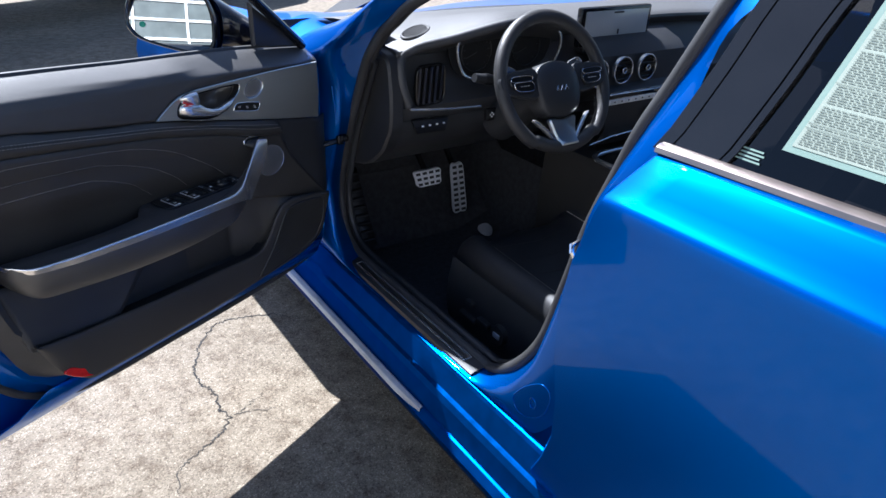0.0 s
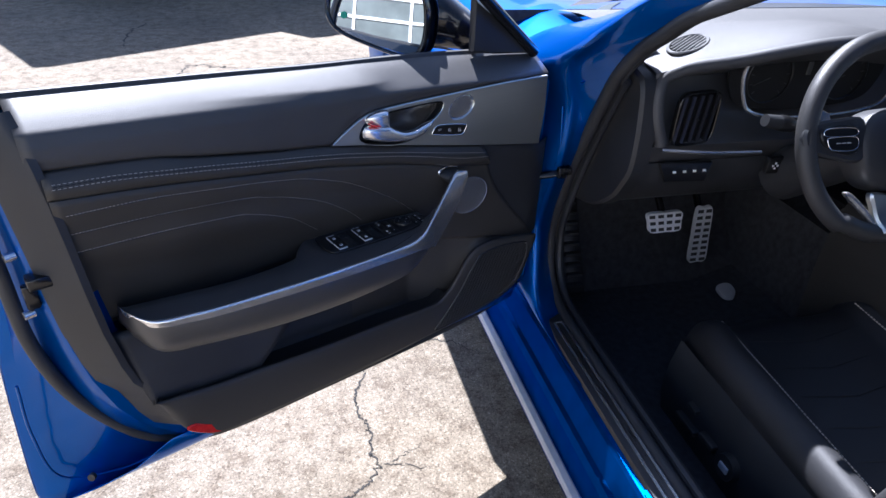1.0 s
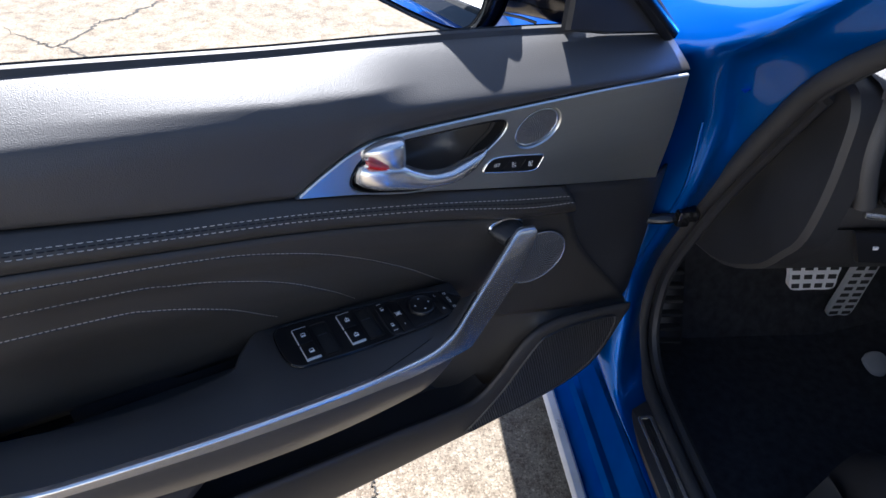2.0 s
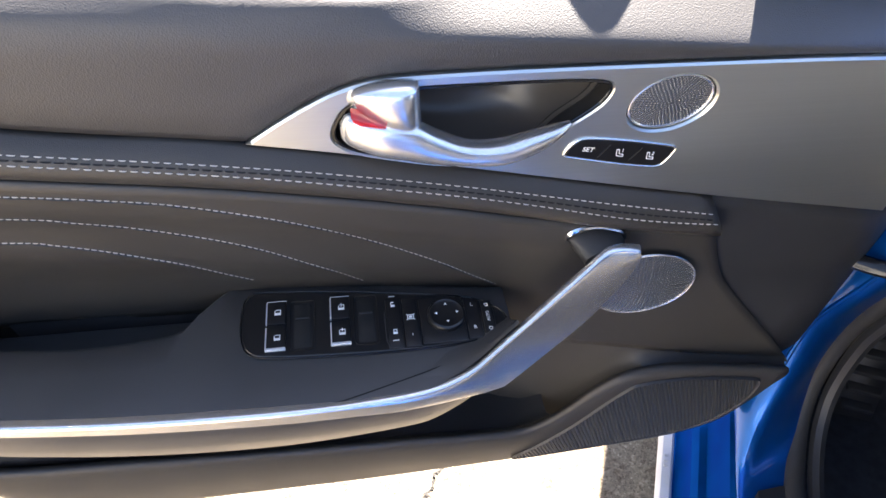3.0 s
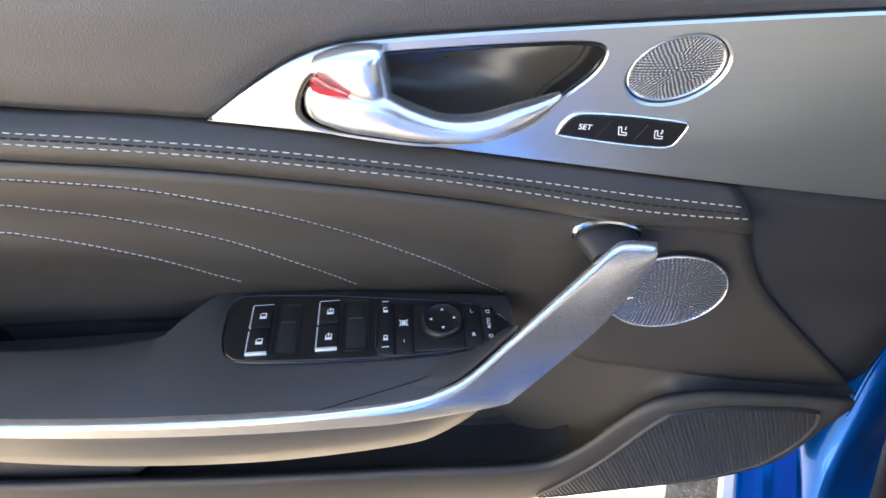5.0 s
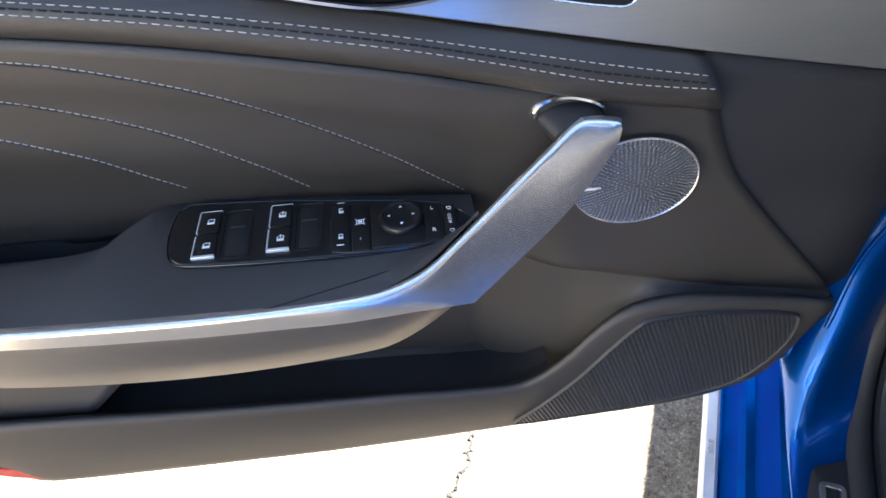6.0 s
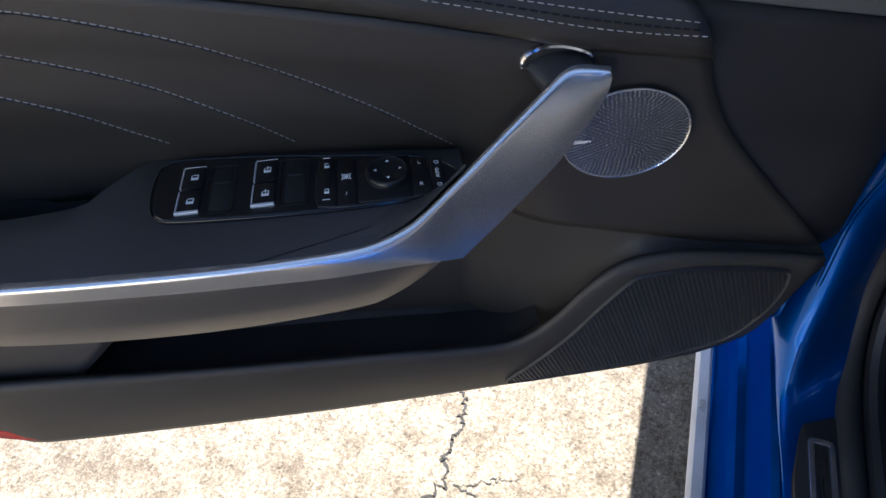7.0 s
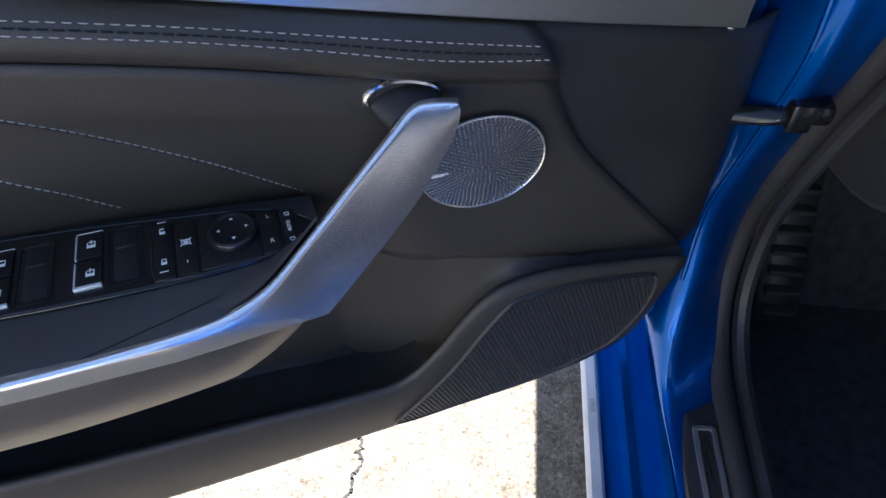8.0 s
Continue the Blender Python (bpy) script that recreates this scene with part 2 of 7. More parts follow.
def inset(loop, d):
    """The closed loop of 2D points moved inwards by d."""
    k = len(loop)
    area = sum(loop[i][0] * loop[(i + 1) % k][1] - loop[(i + 1) % k][0] * loop[i][1] for i in range(k))
    s = 1 if area > 0 else -1
    out = []
    for i in range(k):
        a, b = Vector(loop[i - 1]), Vector(loop[(i + 1) % k])
        t = (b - a).normalized()
        out.append((loop[i][0] - s * t.y * d, loop[i][1] + s * t.x * d))
    return out


def plate(outer, holes, place, depth, bevel=0.001, hole_depth=None):
    """A plate with bevelled rim and holes through it. place(a, b, h) gives the point at height h over the base plane."""
    bm = bmesh.new()
    top_edges = []

    def ring(loop, h):
        return [bm.verts.new(place(a, b, h)) for a, b in loop]

    def bridge(r1, r2):
        k = len(r1)
        for i in range(k):
            bm.faces.new((r1[i], r1[(i + 1) % k], r2[(i + 1) % k], r2[i]))

    def close(r):
        k = len(r)
        for i in range(k):
            e = bm.edges.get((r[i], r[(i + 1) % k])) or bm.edges.new((r[i], r[(i + 1) % k]))
            top_edges.append(e)

    low, mid, top = ring(outer, 0), ring(outer, depth - bevel), ring(inset(outer, bevel), depth)
    bridge(low, mid); bridge(mid, top); close(top)
    for h in holes:
        t2, m2, l2 = ring(inset(h, -bevel), depth), ring(h, depth - bevel), ring(h, depth - (hole_depth or depth))
        bridge(t2, m2); bridge(m2, l2); close(t2)
    bmesh.ops.triangle_fill(bm, use_beauty=True, use_dissolve=False, edges=top_edges)
    return bm


def oval(cx, cy, rx, ry, n=36, turn=0.0):
    c, s = math.cos(turn), math.sin(turn)
    return [(cx + rx * math.cos(t) * c - ry * math.sin(t) * s, cy + rx * math.cos(t) * s + ry * math.sin(t) * c) for t in (2 * math.pi * i / n for i in range(n))]


def text_mesh(body, size):
    cu = bpy.data.curves.new("text", "FONT")
    cu.body, cu.size, cu.align_x, cu.align_y, cu.extrude = body, size, "CENTER", "CENTER", 0.0001
    ob = bpy.data.objects.new("text", cu)
    scene.collection.objects.link(ob)
    dg = bpy.context.evaluated_depsgraph_get()
    me = bpy.data.meshes.new_from_object(ob.evaluated_get(dg))
    bpy.data.objects.remove(ob)
    bpy.data.curves.remove(cu)
    return me


def text_part(name, body, size, m, mat, parent, label=""):
    me = text_mesh(body, size)
    me.transform(m)
    me.materials.clear()
    me.materials.append(mat)
    ob = new(name, me)
    ob.parent = parent
    return tagged(ob, label=label)


# ---------------------------------------------------------------- ground
gm = bmesh.new()
bmesh.ops.create_grid(gm, x_segments=2, y_segments=2, size=400)
ground = tagged(part("ground", gm, asphalt, None, smooth=False), "pale worn asphalt lot with cracks and exposed stones", "ground", kind="structure")
crack_fill = material("crack_dirt", (0.035, 0.032, 0.028), 0.95, vary=0.3, vscale=40, grain=0.6, gscale=300)


def crack(pts, width, seed, rough=0.012):
    rnd = random.Random(seed)
    line = spline(pts, 60)
    k = len(line) - 1
    wob = [(rnd.gauss(0, 1), rnd.gauss(0, 1), rnd.random()) for _ in range(k // 3 + 4)]
    big = [(rnd.gauss(0, 1), rnd.gauss(0, 1), rnd.random()) for _ in range(k // 11 + 4)]

    def at(table, f, c):
        i = int(f)
        s = (f - i) ** 2 * (3 - 2 * (f - i))
        return table[i][c] * (1 - s) + table[i + 1][c] * s
    rows = []
    for i, (x, y) in enumerate(line):
        a, b = Vector(line[max(i - 1, 0)]), Vector(line[min(i + 1, k)])
        t = (b - a).normalized()
        f = min(1, 4 * i / k + 0.15, 4 * (k - i) / k + 0.15)
        w = width * f * (0.30 + 0.75 * at(big, i / 11, 2) + 0.45 * at(wob, i / 3, 2))
        ox, oy = rough * (0.22 * at(wob, i / 3, 0) + 0.38 * at(big, i / 11, 0)), rough * (0.22 * at(wob, i / 3, 1) + 0.38 * at(big, i / 11, 1))
        rows.append([(x + ox + t.y * w / 2, y + oy - t.x * w / 2, 0.0012), (x + ox - t.y * w / 2, y + oy + t.x * w / 2, 0.0012)])
    bm = grid(rows)
    ob = part("crack", bm, crack_fill, ground, smooth=False)
    return tagged(ob, "narrow dark crack in the asphalt", kind="stuff")


crack([(0.10, 0.33), (0.04, 0.356), (-0.004, 0.404), (-0.045, 0.424), (-0.11, 0.446), (-0.177, 0.456), (-0.22, 0.428), (-0.265, 0.372), (-0.300, 0.295), (-0.318, 0.245), (-0.317, 0.195), (-0.306, 0.150), (-0.302, 0.120), (-0.310, 0.075), (-0.296, 0.027), (-0.321, -0.012), (-0.359, -0.040), (-0.406, -0.064), (-0.452, -0.088), (-0.482, -0.172), (-0.52, -0.33)], 0.0050, 1, 0.008)
crack([(-0.293, 0.025), (-0.249, 0.017), (-0.18, -0.008)], 0.0022, 3, 0.006)
crack([(-0.283, 0.022), (-0.233, 0.047), (-0.194, 0.064)], 0.0020, 4, 0.006)
crack([(-1.786, 2.403), (-1.582, 2.252), (-1.492, 2.235), (-1.406, 2.489), (-1.31, 2.581), (-1.218, 2.787), (-1.10, 2.93)], 0.013, 6, 0.02)
crack([(-1.495, 2.229), (-1.401, 2.149), (-1.346, 2.043)], 0.011, 9, 0.02)
crack([(-1.05, 2.86), (-0.954, 3.001), (-0.857, 3.190), (-0.727, 3.121), (-0.60, 3.10)], 0.012, 7, 0.03)
crack([(-1.30, 3.595), (-1.329, 3.872), (-1.293, 4.097), (-1.20, 4.3)], 0.012, 10, 0.03)

# ---------------------------------------------------------------- the car
sedan = tagged(new("sedan"), "metallic blue sedan with its driver's door wide open", "car")
DOOR = pose(0, 0, 0, 0, 0, 180 + 24.035)


# ---- open driver's door; its own axes: x along the door from the hinge, y out of the inner panel, z up
skin_rear = fn((0.30, 0.868), (0.33, 0.873), (0.45, 0.866), (0.55, 0.858), (0.63, 0.848), (0.80, 0.838), (0.94, 0.832))
panel_rear = fn((0.41, 0.60), (0.45, 0.664), (0.535, 0.700), (0.565, 0.722), (0.66, 0.742), (0.82, 0.757), (0.90, 0.766), (0.97, 0.778))

belt = fn((-0.06, 0.903), (0.1, 0.920), (0.25, 0.931), (0.39, 0.938), (0.55, 0.949), (0.79, 0.963))


def door_shell():
    bm = bmesh.new()
    # outer skin
    prof = spline([(0.300, -0.176), (0.32, -0.188), (0.45, -0.203), (0.62, -0.208), (0.80, -0.200), (0.90, -0.178), (0.945, -0.155)], 5)
    rows = []
    for z, w in prof:
        r = skin_rear(z)
        rows.append([(-0.075 + (r + 0.075) * s, w + 0.006 * math.sin(math.pi * s), min(z, belt(-0.075 + (r + 0.075) * s) - 0.014)) for s in [i / 14 for i in range(15)]])
    grid(rows, bm)
    # rear face of the shell, stepping in from the skin's edge to the panel
    levels = [0.300, 0.32, 0.36, 0.40, 0.45, 0.50, 0.56, 0.62, 0.70, 0.78, 0.86, 0.91, 0.935]
    flange = fn((0.30, 0.52), (0.36, 0.60), (0.407, 0.684), (0.486, 0.742), (0.602, 0.777), (0.74, 0.793), (0.88, 0.803), (0.96, 0.806))
    rows = []
    for z in levels:
        o, f, p = skin_rear(z), flange(z), panel_rear(max(z, 0.41))
        w0 = float(np.interp(z, [q[0] for q in prof], [q[1] for q in prof]))
        zf = max(z, 0.372)
        rows.append([(o, w0, z), (o - 0.003, w0 + 0.004, z), (o - 0.018, w0 + 0.012, z), (f + 0.55 * (o - f), -0.152, max(z, 0.318)), (f + 0.28 * (o - f), -0.138, max(z, 0.335)),
                     (f + 0.10 * (o - f), -0.118, max(z, 0.355)), (f, -0.103, zf), (f - 0.006, -0.096, zf + 0.004), (p - 0.02, -0.092, max(z, 0.405))])
    grid(rows, bm)
    # bottom of the shell
    rows = []
    for i in range(15):
        u = -0.06 + 0.9 * i / 14
        rows.append([(u, -0.176, 0.300), (u, -0.165, 0.302), (u, -0.15, 0.318), (min(u, 0.80), -0.12, 0.345), (min(u, 0.74), -0.10, 0.37), (min(u, 0.68), -0.092, 0.405)])
    grid(rows, bm)
    # front edge
    rows = []
    for z, w in prof:
        z = min(z, 0.872)
        rows.append([(-0.075, w, z), (-0.082, w + 0.01, z), (-0.085, -0.12, max(z, 0.36)), (-0.08, -0.09, max(z, 0.42))])
    grid(rows, bm)
    return bm


front_door = part("front_door", door_shell(), paint, sedan, "open blue driver's door with black and silver inner panel")
front_door.matrix_local = DOOR
thicken(front_door, 0.0012)


def on_door(name, bm, mat, label="", smooth=True):
    return part(name, bm, mat, front_door, label, smooth, (0, 1, 0.2))


def patch(front, rear, low, high, wf, nu=28, nv=12, zf=None):
    """A panel field: front(v), rear(v) bound it along the door, low(u), high(u) below and above; wf(u, z, v) is its depth."""
    rows = []
    for i in range(nu + 1):
        s = i / nu
        row = []
        for j in range(nv + 1):
            v = j / nv
            u = (1 - s) * front(v) + s * rear(v)
            a, b = low(u), high(u)
            f = zf(v) if zf else v
            z = a + (b - a) * f
            row.append((u, wf(u, z, v), z))
        rows.append(row)
    return grid(rows)


pad_low = fn((-0.06, 0.874), (0.05, 0.879), (0.15, 0.880), (0.25, 0.880), (0.298, 0.879), (0.324, 0.877), (0.344, 0.871), (0.361, 0.862), (0.378, 0.851), (0.394, 0.840), (0.42, 0.8435), (0.49, 0.853), (0.59, 0.870), (0.65, 0.881), (0.79, 0.893))
band_high = fn((-0.06, 0.742), (-0.036, 0.746), (0.094, 0.773), (0.203, 0.797), (0.269, 0.812), (0.341, 0.828), (0.394, 0.839), (0.438, 0.846), (0.49, 0.852), (0.59, 0.869), (0.65, 0.881), (0.79, 0.892))
band_low = fn((-0.06, 0.707), (0.08, 0.737), (0.162, 0.7532), (0.2687, 0.782), (0.391, 0.8086), (0.499, 0.8254), (0.65, 0.846), (0.79, 0.859))


# soft upper pad: upright face, then a round shoulder to the window
pad_front = fn((0, -0.122), (0.006, -0.1075), (0.013, -0.0945), (0.021, -0.0815), (0.029, -0.0692), (0.0335, -0.0640), (0.0365, -0.0632), (0.042, -0.0628), (0.09, -0.0625))
pad_mid = fn((0, -0.122), (0.004, -0.1095), (0.009, -0.0965), (0.014, -0.0845), (0.018, -0.0757), (0.0203, -0.0712), (0.0228, -0.0696), (0.032, -0.0655), (0.042, -0.0635), (0.09, -0.0625))
pad_rear = fn((0, -0.122), (0.004, -0.1125), (0.010, -0.1005), (0.018, -0.0865), (0.025, -0.0755), (0.0285, -0.0705), (0.0313, -0.0687), (0.040, -0.0655), (0.050, -0.0635), (0.09, -0.0625))


def pad_w(u, z, v):
    d = belt(u) - z
    f, g = min(1.0, max(0.0, (u - 0.33) / 0.28)), min(1.0, max(0.0, (0.335 - u) / 0.07))
    f, g = f * f * (3 - 2 * f), g * g * (3 - 2 * g)
    mid = pad_mid(d) * (1 - g) + pad_front(d) * g
    return mid * (1 - f) + pad_rear(d) * f - 0.003 * max(0.0, 1 - v / 0.10) ** 2


pad = on_door("upper_pad", patch(lambda v: -0.055, lambda v: 0.768, pad_low, belt, pad_w, 64, 48, lambda v: 1 - (1 - v) ** 2.4), soft_pad, "soft grained charcoal upper door pad")
thicken(pad, 0.004)

def band_w(v):
    return -0.0665 + 0.0140 * math.sin(math.pi * min(1, 0.16 + v * 0.85)) ** 0.8


# stitched band below the pad and the trim
band = on_door("stitched_band", patch(lambda v: 0.082 + 0.017 * v, lambda v: 0.757, band_low, band_high, lambda u, z, v: band_w(v), 60, 14), leather, "black leather band with double seam")
thicken(band, 0.004)


# leather insert
insert_depth = fn((0, -0.056), (0.027, -0.0605), (0.042, -0.0655), (0.065, -0.0695), (0.08, -0.072), (0.1, -0.079), (0.13, -0.089), (0.20, -0.100))


def insert_w(u, z, v):
    k = min(1.0, max(0.0, (u - 0.16) / 0.08))
    k = k * k * (3 - 2 * k)
    return -0.0625 * (1 - k) + insert_depth(max(0.0, band_low(u) - z)) * k


insert_front = fn((0, -0.065), (0.15, -0.039), (0.39, 0.008), (0.65, 0.053), (0.84, 0.072), (1, 0.083))
insert_low = fn((-0.07, 0.537), (-0.057, 0.541), (0.0355, 0.570), (0.119, 0.5953), (0.153, 0.606), (0.197, 0.615), (0.23, 0.623), (0.26, 0.640), (0.30, 0.652), (0.79, 0.645))
insert = on_door("insert", patch(insert_front, lambda v: 0.745 + 0.011 * v, insert_low, band_low, insert_w, 60, 22), leather, "black leather door insert with curved seams")
thicken(insert, 0.004)

# hard front end of the panel
front_end = on_door("front_cover", patch(lambda v: -0.088, lambda v: insert_front(v) + 0.035, lambda u: 0.539, lambda u: band_high(u) - 0.001, lambda u, z, v: -0.0660 - 0.02 * max(0, (-0.02 - u) / 0.07) ** 2, 18, 18), plastic, "black plastic front end of the panel")
thicken(front_end, 0.004)


# seams: rows of short stitches on the surface
def surface_w(u, z, which):
    if which == "band":
        v = (z - band_low(u)) / (band_high(u) - band_low(u))
        return band_w(v)
    v = min(1, max(0, (z - insert_low(u)) / (band_low(u) - insert_low(u))))
    return insert_w(u, z, v)


def seam(name, pts, which, length=0.0036, gap=0.0018, width=0.00042, mat=thread, label="row of pale grey stitches"):
    line = spline(pts, 3)
    bm = bmesh.new()
    acc, on = 0.0, True
    segs, cur = [], [line[0]]
    for a, b in zip(line, line[1:]):
        d = math.hypot(b[0] - a[0], b[1] - a[1])
        acc += d
        cur.append(b)
        if acc >= (length if on else gap):
            if on:
                segs.append((cur[0], cur[-1]))
            cur, acc, on = [b], 0.0, not on
    for a, b in segs:
        t = Vector((b[0] - a[0], b[1] - a[1])).normalized()
        nx, nz = -t.y * width / 2, t.x * width / 2
        rows = []
        for f, lift in ((0, 0.0001), (0.25, 0.0005), (0.75, 0.0005), (1, 0.0001)):
            u, z = a[0] + (b[0] - a[0]) * f, a[1] + (b[1] - a[1]) * f
            w = surface_w(u, z, which)
            rows.append([(u - nx, w, z - nz), (u, w + lift + 0.0003, z), (u + nx, w, z + nz)])
        grid(rows, bm)
    return on_door(name, bm, mat, label)


row_top = [(0.0981, 0.7639), (0.1323, 0.7712), (0.1688, 0.7794), (0.2209, 0.792), (0.2696, 0.8037), (0.33, 0.8169), (0.3861, 0.8281), (0.439, 0.8368), (0.4896, 0.8437), (0.60, 0.8605), (0.68, 0.8715), (0.753, 0.877)]
row_low = [(0.0932, 0.7566), (0.131, 0.7629), (0.1679, 0.771), (0.2207, 0.7857), (0.2698, 0.7983), (0.3305, 0.8117), (0.3869, 0.8232), (0.4401, 0.8319), (0.4907, 0.8391), (0.60, 0.8555), (0.68, 0.8665), (0.753, 0.872)]
row_mid = [(a[0], (a[1] + b[1]) / 2) for a, b in zip(row_top, row_low)]


def dense(name, pts, which, **kw):
    return seam(name, spline(pts, 60), which, **kw)


dense("seam", row_top, "band")
dense("seam", row_low, "band")
dense("seam_groove", row_mid, "band", length=0.0044, gap=0.0013, width=0.0012, mat=hole_shade_black, label="dark sunken seam line")
for pts in ([(0.2353, 0.6820), (0.2736, 0.7145), (0.3087, 0.7392), (0.3407, 0.7595), (0.3702, 0.7765), (0.4025, 0.7898), (0.4428, 0.8030), (0.478, 0.8100), (0.513, 0.8155), (0.56, 0.821), (0.60, 0.826), (0.66, 0.832), (0.747, 0.834)],
            [(0.3357, 0.6933), (0.3613, 0.7190), (0.395, 0.7440), (0.4217, 0.7590), (0.4502, 0.7712), (0.4743, 0.7803), (0.4997, 0.7873), (0.5238, 0.7940), (0.60, 0.8005), (0.66, 0.804), (0.75, 0.806)],
            [(0.4136, 0.6988), (0.4337, 0.7166), (0.4523, 0.7330), (0.4677, 0.7425), (0.4855, 0.7513), (0.5028, 0.7585), (0.5203, 0.7645), (0.5373, 0.7690), (0.60, 0.774), (0.66, 0.777), (0.751, 0.779)]):
    dense("seam", pts, "insert", length=0.0029, gap=0.0010, width=0.0005)
    dense("seam_groove", [(u, z - 0.0012) for u, z in pts], "insert", length=0.02, gap=0.0003, width=0.0010, mat=plastic, label="fine sunken seam line")

# ---- metal trim plate round the lever
FACE = -0.0665


def on_face(a, b, h):
    return (a, FACE + h, b)


trim_outline = spline([(-0.044, 0.875), (-0.047, 0.81), (-0.042, 0.747)], 6)[:-1] + spline([(-0.042, 0.747), (0.094, 0.774), (0.203, 0.798), (0.269, 0.813), (0.341, 0.829), (0.394, 0.8395)], 5)[:-1] \
    + spline([(0.394, 0.8395), (0.377, 0.8515), (0.361, 0.8615), (0.344, 0.8705), (0.324, 0.8765), (0.298, 0.8785), (0.244, 0.8795), (0.15, 0.8795), (0.05, 0.8785), (-0.044, 0.875)], 6)[:-1]
cutout = spline([(0.347, 0.842), (0.342, 0.857), (0.332, 0.8655), (0.318, 0.8705), (0.298, 0.872), (0.243, 0.8725), (0.203, 0.8715), (0.192, 0.867), (0.196, 0.855), (0.213, 0.840), (0.226, 0.826), (0.251, 0.8185), (0.281, 0.8175), (0.315, 0.8245), (0.338, 0.832)], 4, True)
tweeter_loop = oval(0.1535, 0.8535, 0.0262, 0.0188, 40, radians(-14))
on_door("trim_plate", plate(trim_outline, [cutout, tweeter_loop], on_face, 0.0045, 0.0013, 0.006), brushed, "brushed dark aluminium trim around the door lever")
# bowl behind the lever
def bowl_rings(steps):
    cx, cz = 0.268, 0.846
    return grid([[(cx + (a - cx) * k, FACE + d + 0.001, cz + (b - cz) * k) for a, b in cutout] for d, k in steps], wrap_cols=True)


on_door("recess_groove", bowl_rings(((0.0, 1.0), (-0.010, 0.99), (-0.011, 0.90))), hole_shade_black, "dark groove round the lever recess")
on_door("lever_bowl", bowl_rings(((-0.013, 0.955), (-0.0085, 0.945), (-0.0085, 0.930), (-0.014, 0.90), (-0.022, 0.82), (-0.030, 0.68), (-0.035, 0.50), (-0.038, 0.25), (-0.0385, 0.02))), bowl_skin, "dark smooth bowl behind the door lever")
# thin rim round the bowl
on_door("bowl_rim", tube([(a, FACE + 0.0032, b) for a, b in inset(cutout, 0.0008)], 0.0011, 6, closed=True), gloss_black, "black rim of the lever recess")

# the lever: a root block and a curved blade along the lower side
def sweep(stations, n=16, power=2.6):
    """Rounded bars: stations are (centre, half width along z-like axis, half depth along y, axis tilt in degrees)."""
    rows = []
    for (u, w, z), a, b, tilt in stations:
        c, s = math.cos(radians(tilt)), math.sin(radians(tilt))
        row = []
        for i in range(n):
            t = 2 * math.pi * i / n
            x = math.copysign(abs(math.cos(t)) ** (2 / power), math.cos(t)) * a
            y = math.copysign(abs(math.sin(t)) ** (2 / power), math.sin(t)) * b
            row.append((u - s * x, w + y, z + c * x))
        rows.append(row)
    return grid(rows, wrap_cols=True, cap=True)


def smooth_stations(st, n=5):
    flat = [(*c, a, b, t) for c, a, b, t in st]
    cols = list(zip(*flat))
    out = []
    k = len(flat)
    for i in range(k - 1):
        for j in range(n):
            t = j / n
            q = []
            for c in cols:
                p0, p1, p2, p3 = c[max(i - 1, 0)], c[i], c[i + 1], c[min(i + 2, k - 1)]
                q.append(0.5 * (2 * p1 + (p2 - p0) * t + (2 * p0 - 5 * p1 + 4 * p2 - p3) * t * t + (3 * p1 - p0 - 3 * p2 + p3) * t ** 3))
            out.append((tuple(q[:3]), q[3], q[4], q[5]))
    out.append(st[-1])
    return out


lever = sweep(smooth_stations([((0.3425, -0.064, 0.8465), 0.005, 0.004, 0), ((0.337, -0.061, 0.8485), 0.0098, 0.008, 0), ((0.322, -0.057, 0.8460), 0.0118, 0.009, 8), ((0.305, -0.056, 0.8425), 0.0120, 0.009, 12),
                               ((0.290, -0.056, 0.8365), 0.0095, 0.009, 10), ((0.272, -0.055, 0.8320), 0.0070, 0.008, -2), ((0.252, -0.055, 0.8315), 0.0070, 0.008, -20), ((0.234, -0.056, 0.8365), 0.0064, 0.007, -32), ((0.220, -0.058, 0.8420), 0.0036, 0.005, -40), ((0.2125, -0.060, 0.8455), 0.0012, 0.002, -42)], 7), 20)
on_door("door_lever", lever, satin, "satin silver inside door lever")
root = sweep(smooth_stations([((0.3365, -0.066, 0.8635), 0.004, 0.004, -30), ((0.330, -0.061, 0.8650), 0.0090, 0.007, -24), ((0.318, -0.058, 0.8650), 0.0128, 0.009, -8), ((0.306, -0.0575, 0.8645), 0.0140, 0.009, -4), ((0.3000, -0.0600, 0.8640), 0.0135, 0.006, -4), ((0.2990, -0.066, 0.8640), 0.0130, 0.004, -4)]), power=3.6)
on_door("lever_pivot", root, satin, "satin silver pivot cover of the lever")
on_door("lock_mark", plate([(0.3362, 0.8648), (0.3330, 0.8643), (0.3180, 0.8582), (0.3315, 0.8593), (0.3354, 0.8620)], [], lambda a, b, h: (a, -0.0570 + h, b), 0.0095, 0.0008), reflector, "red lock indicator")


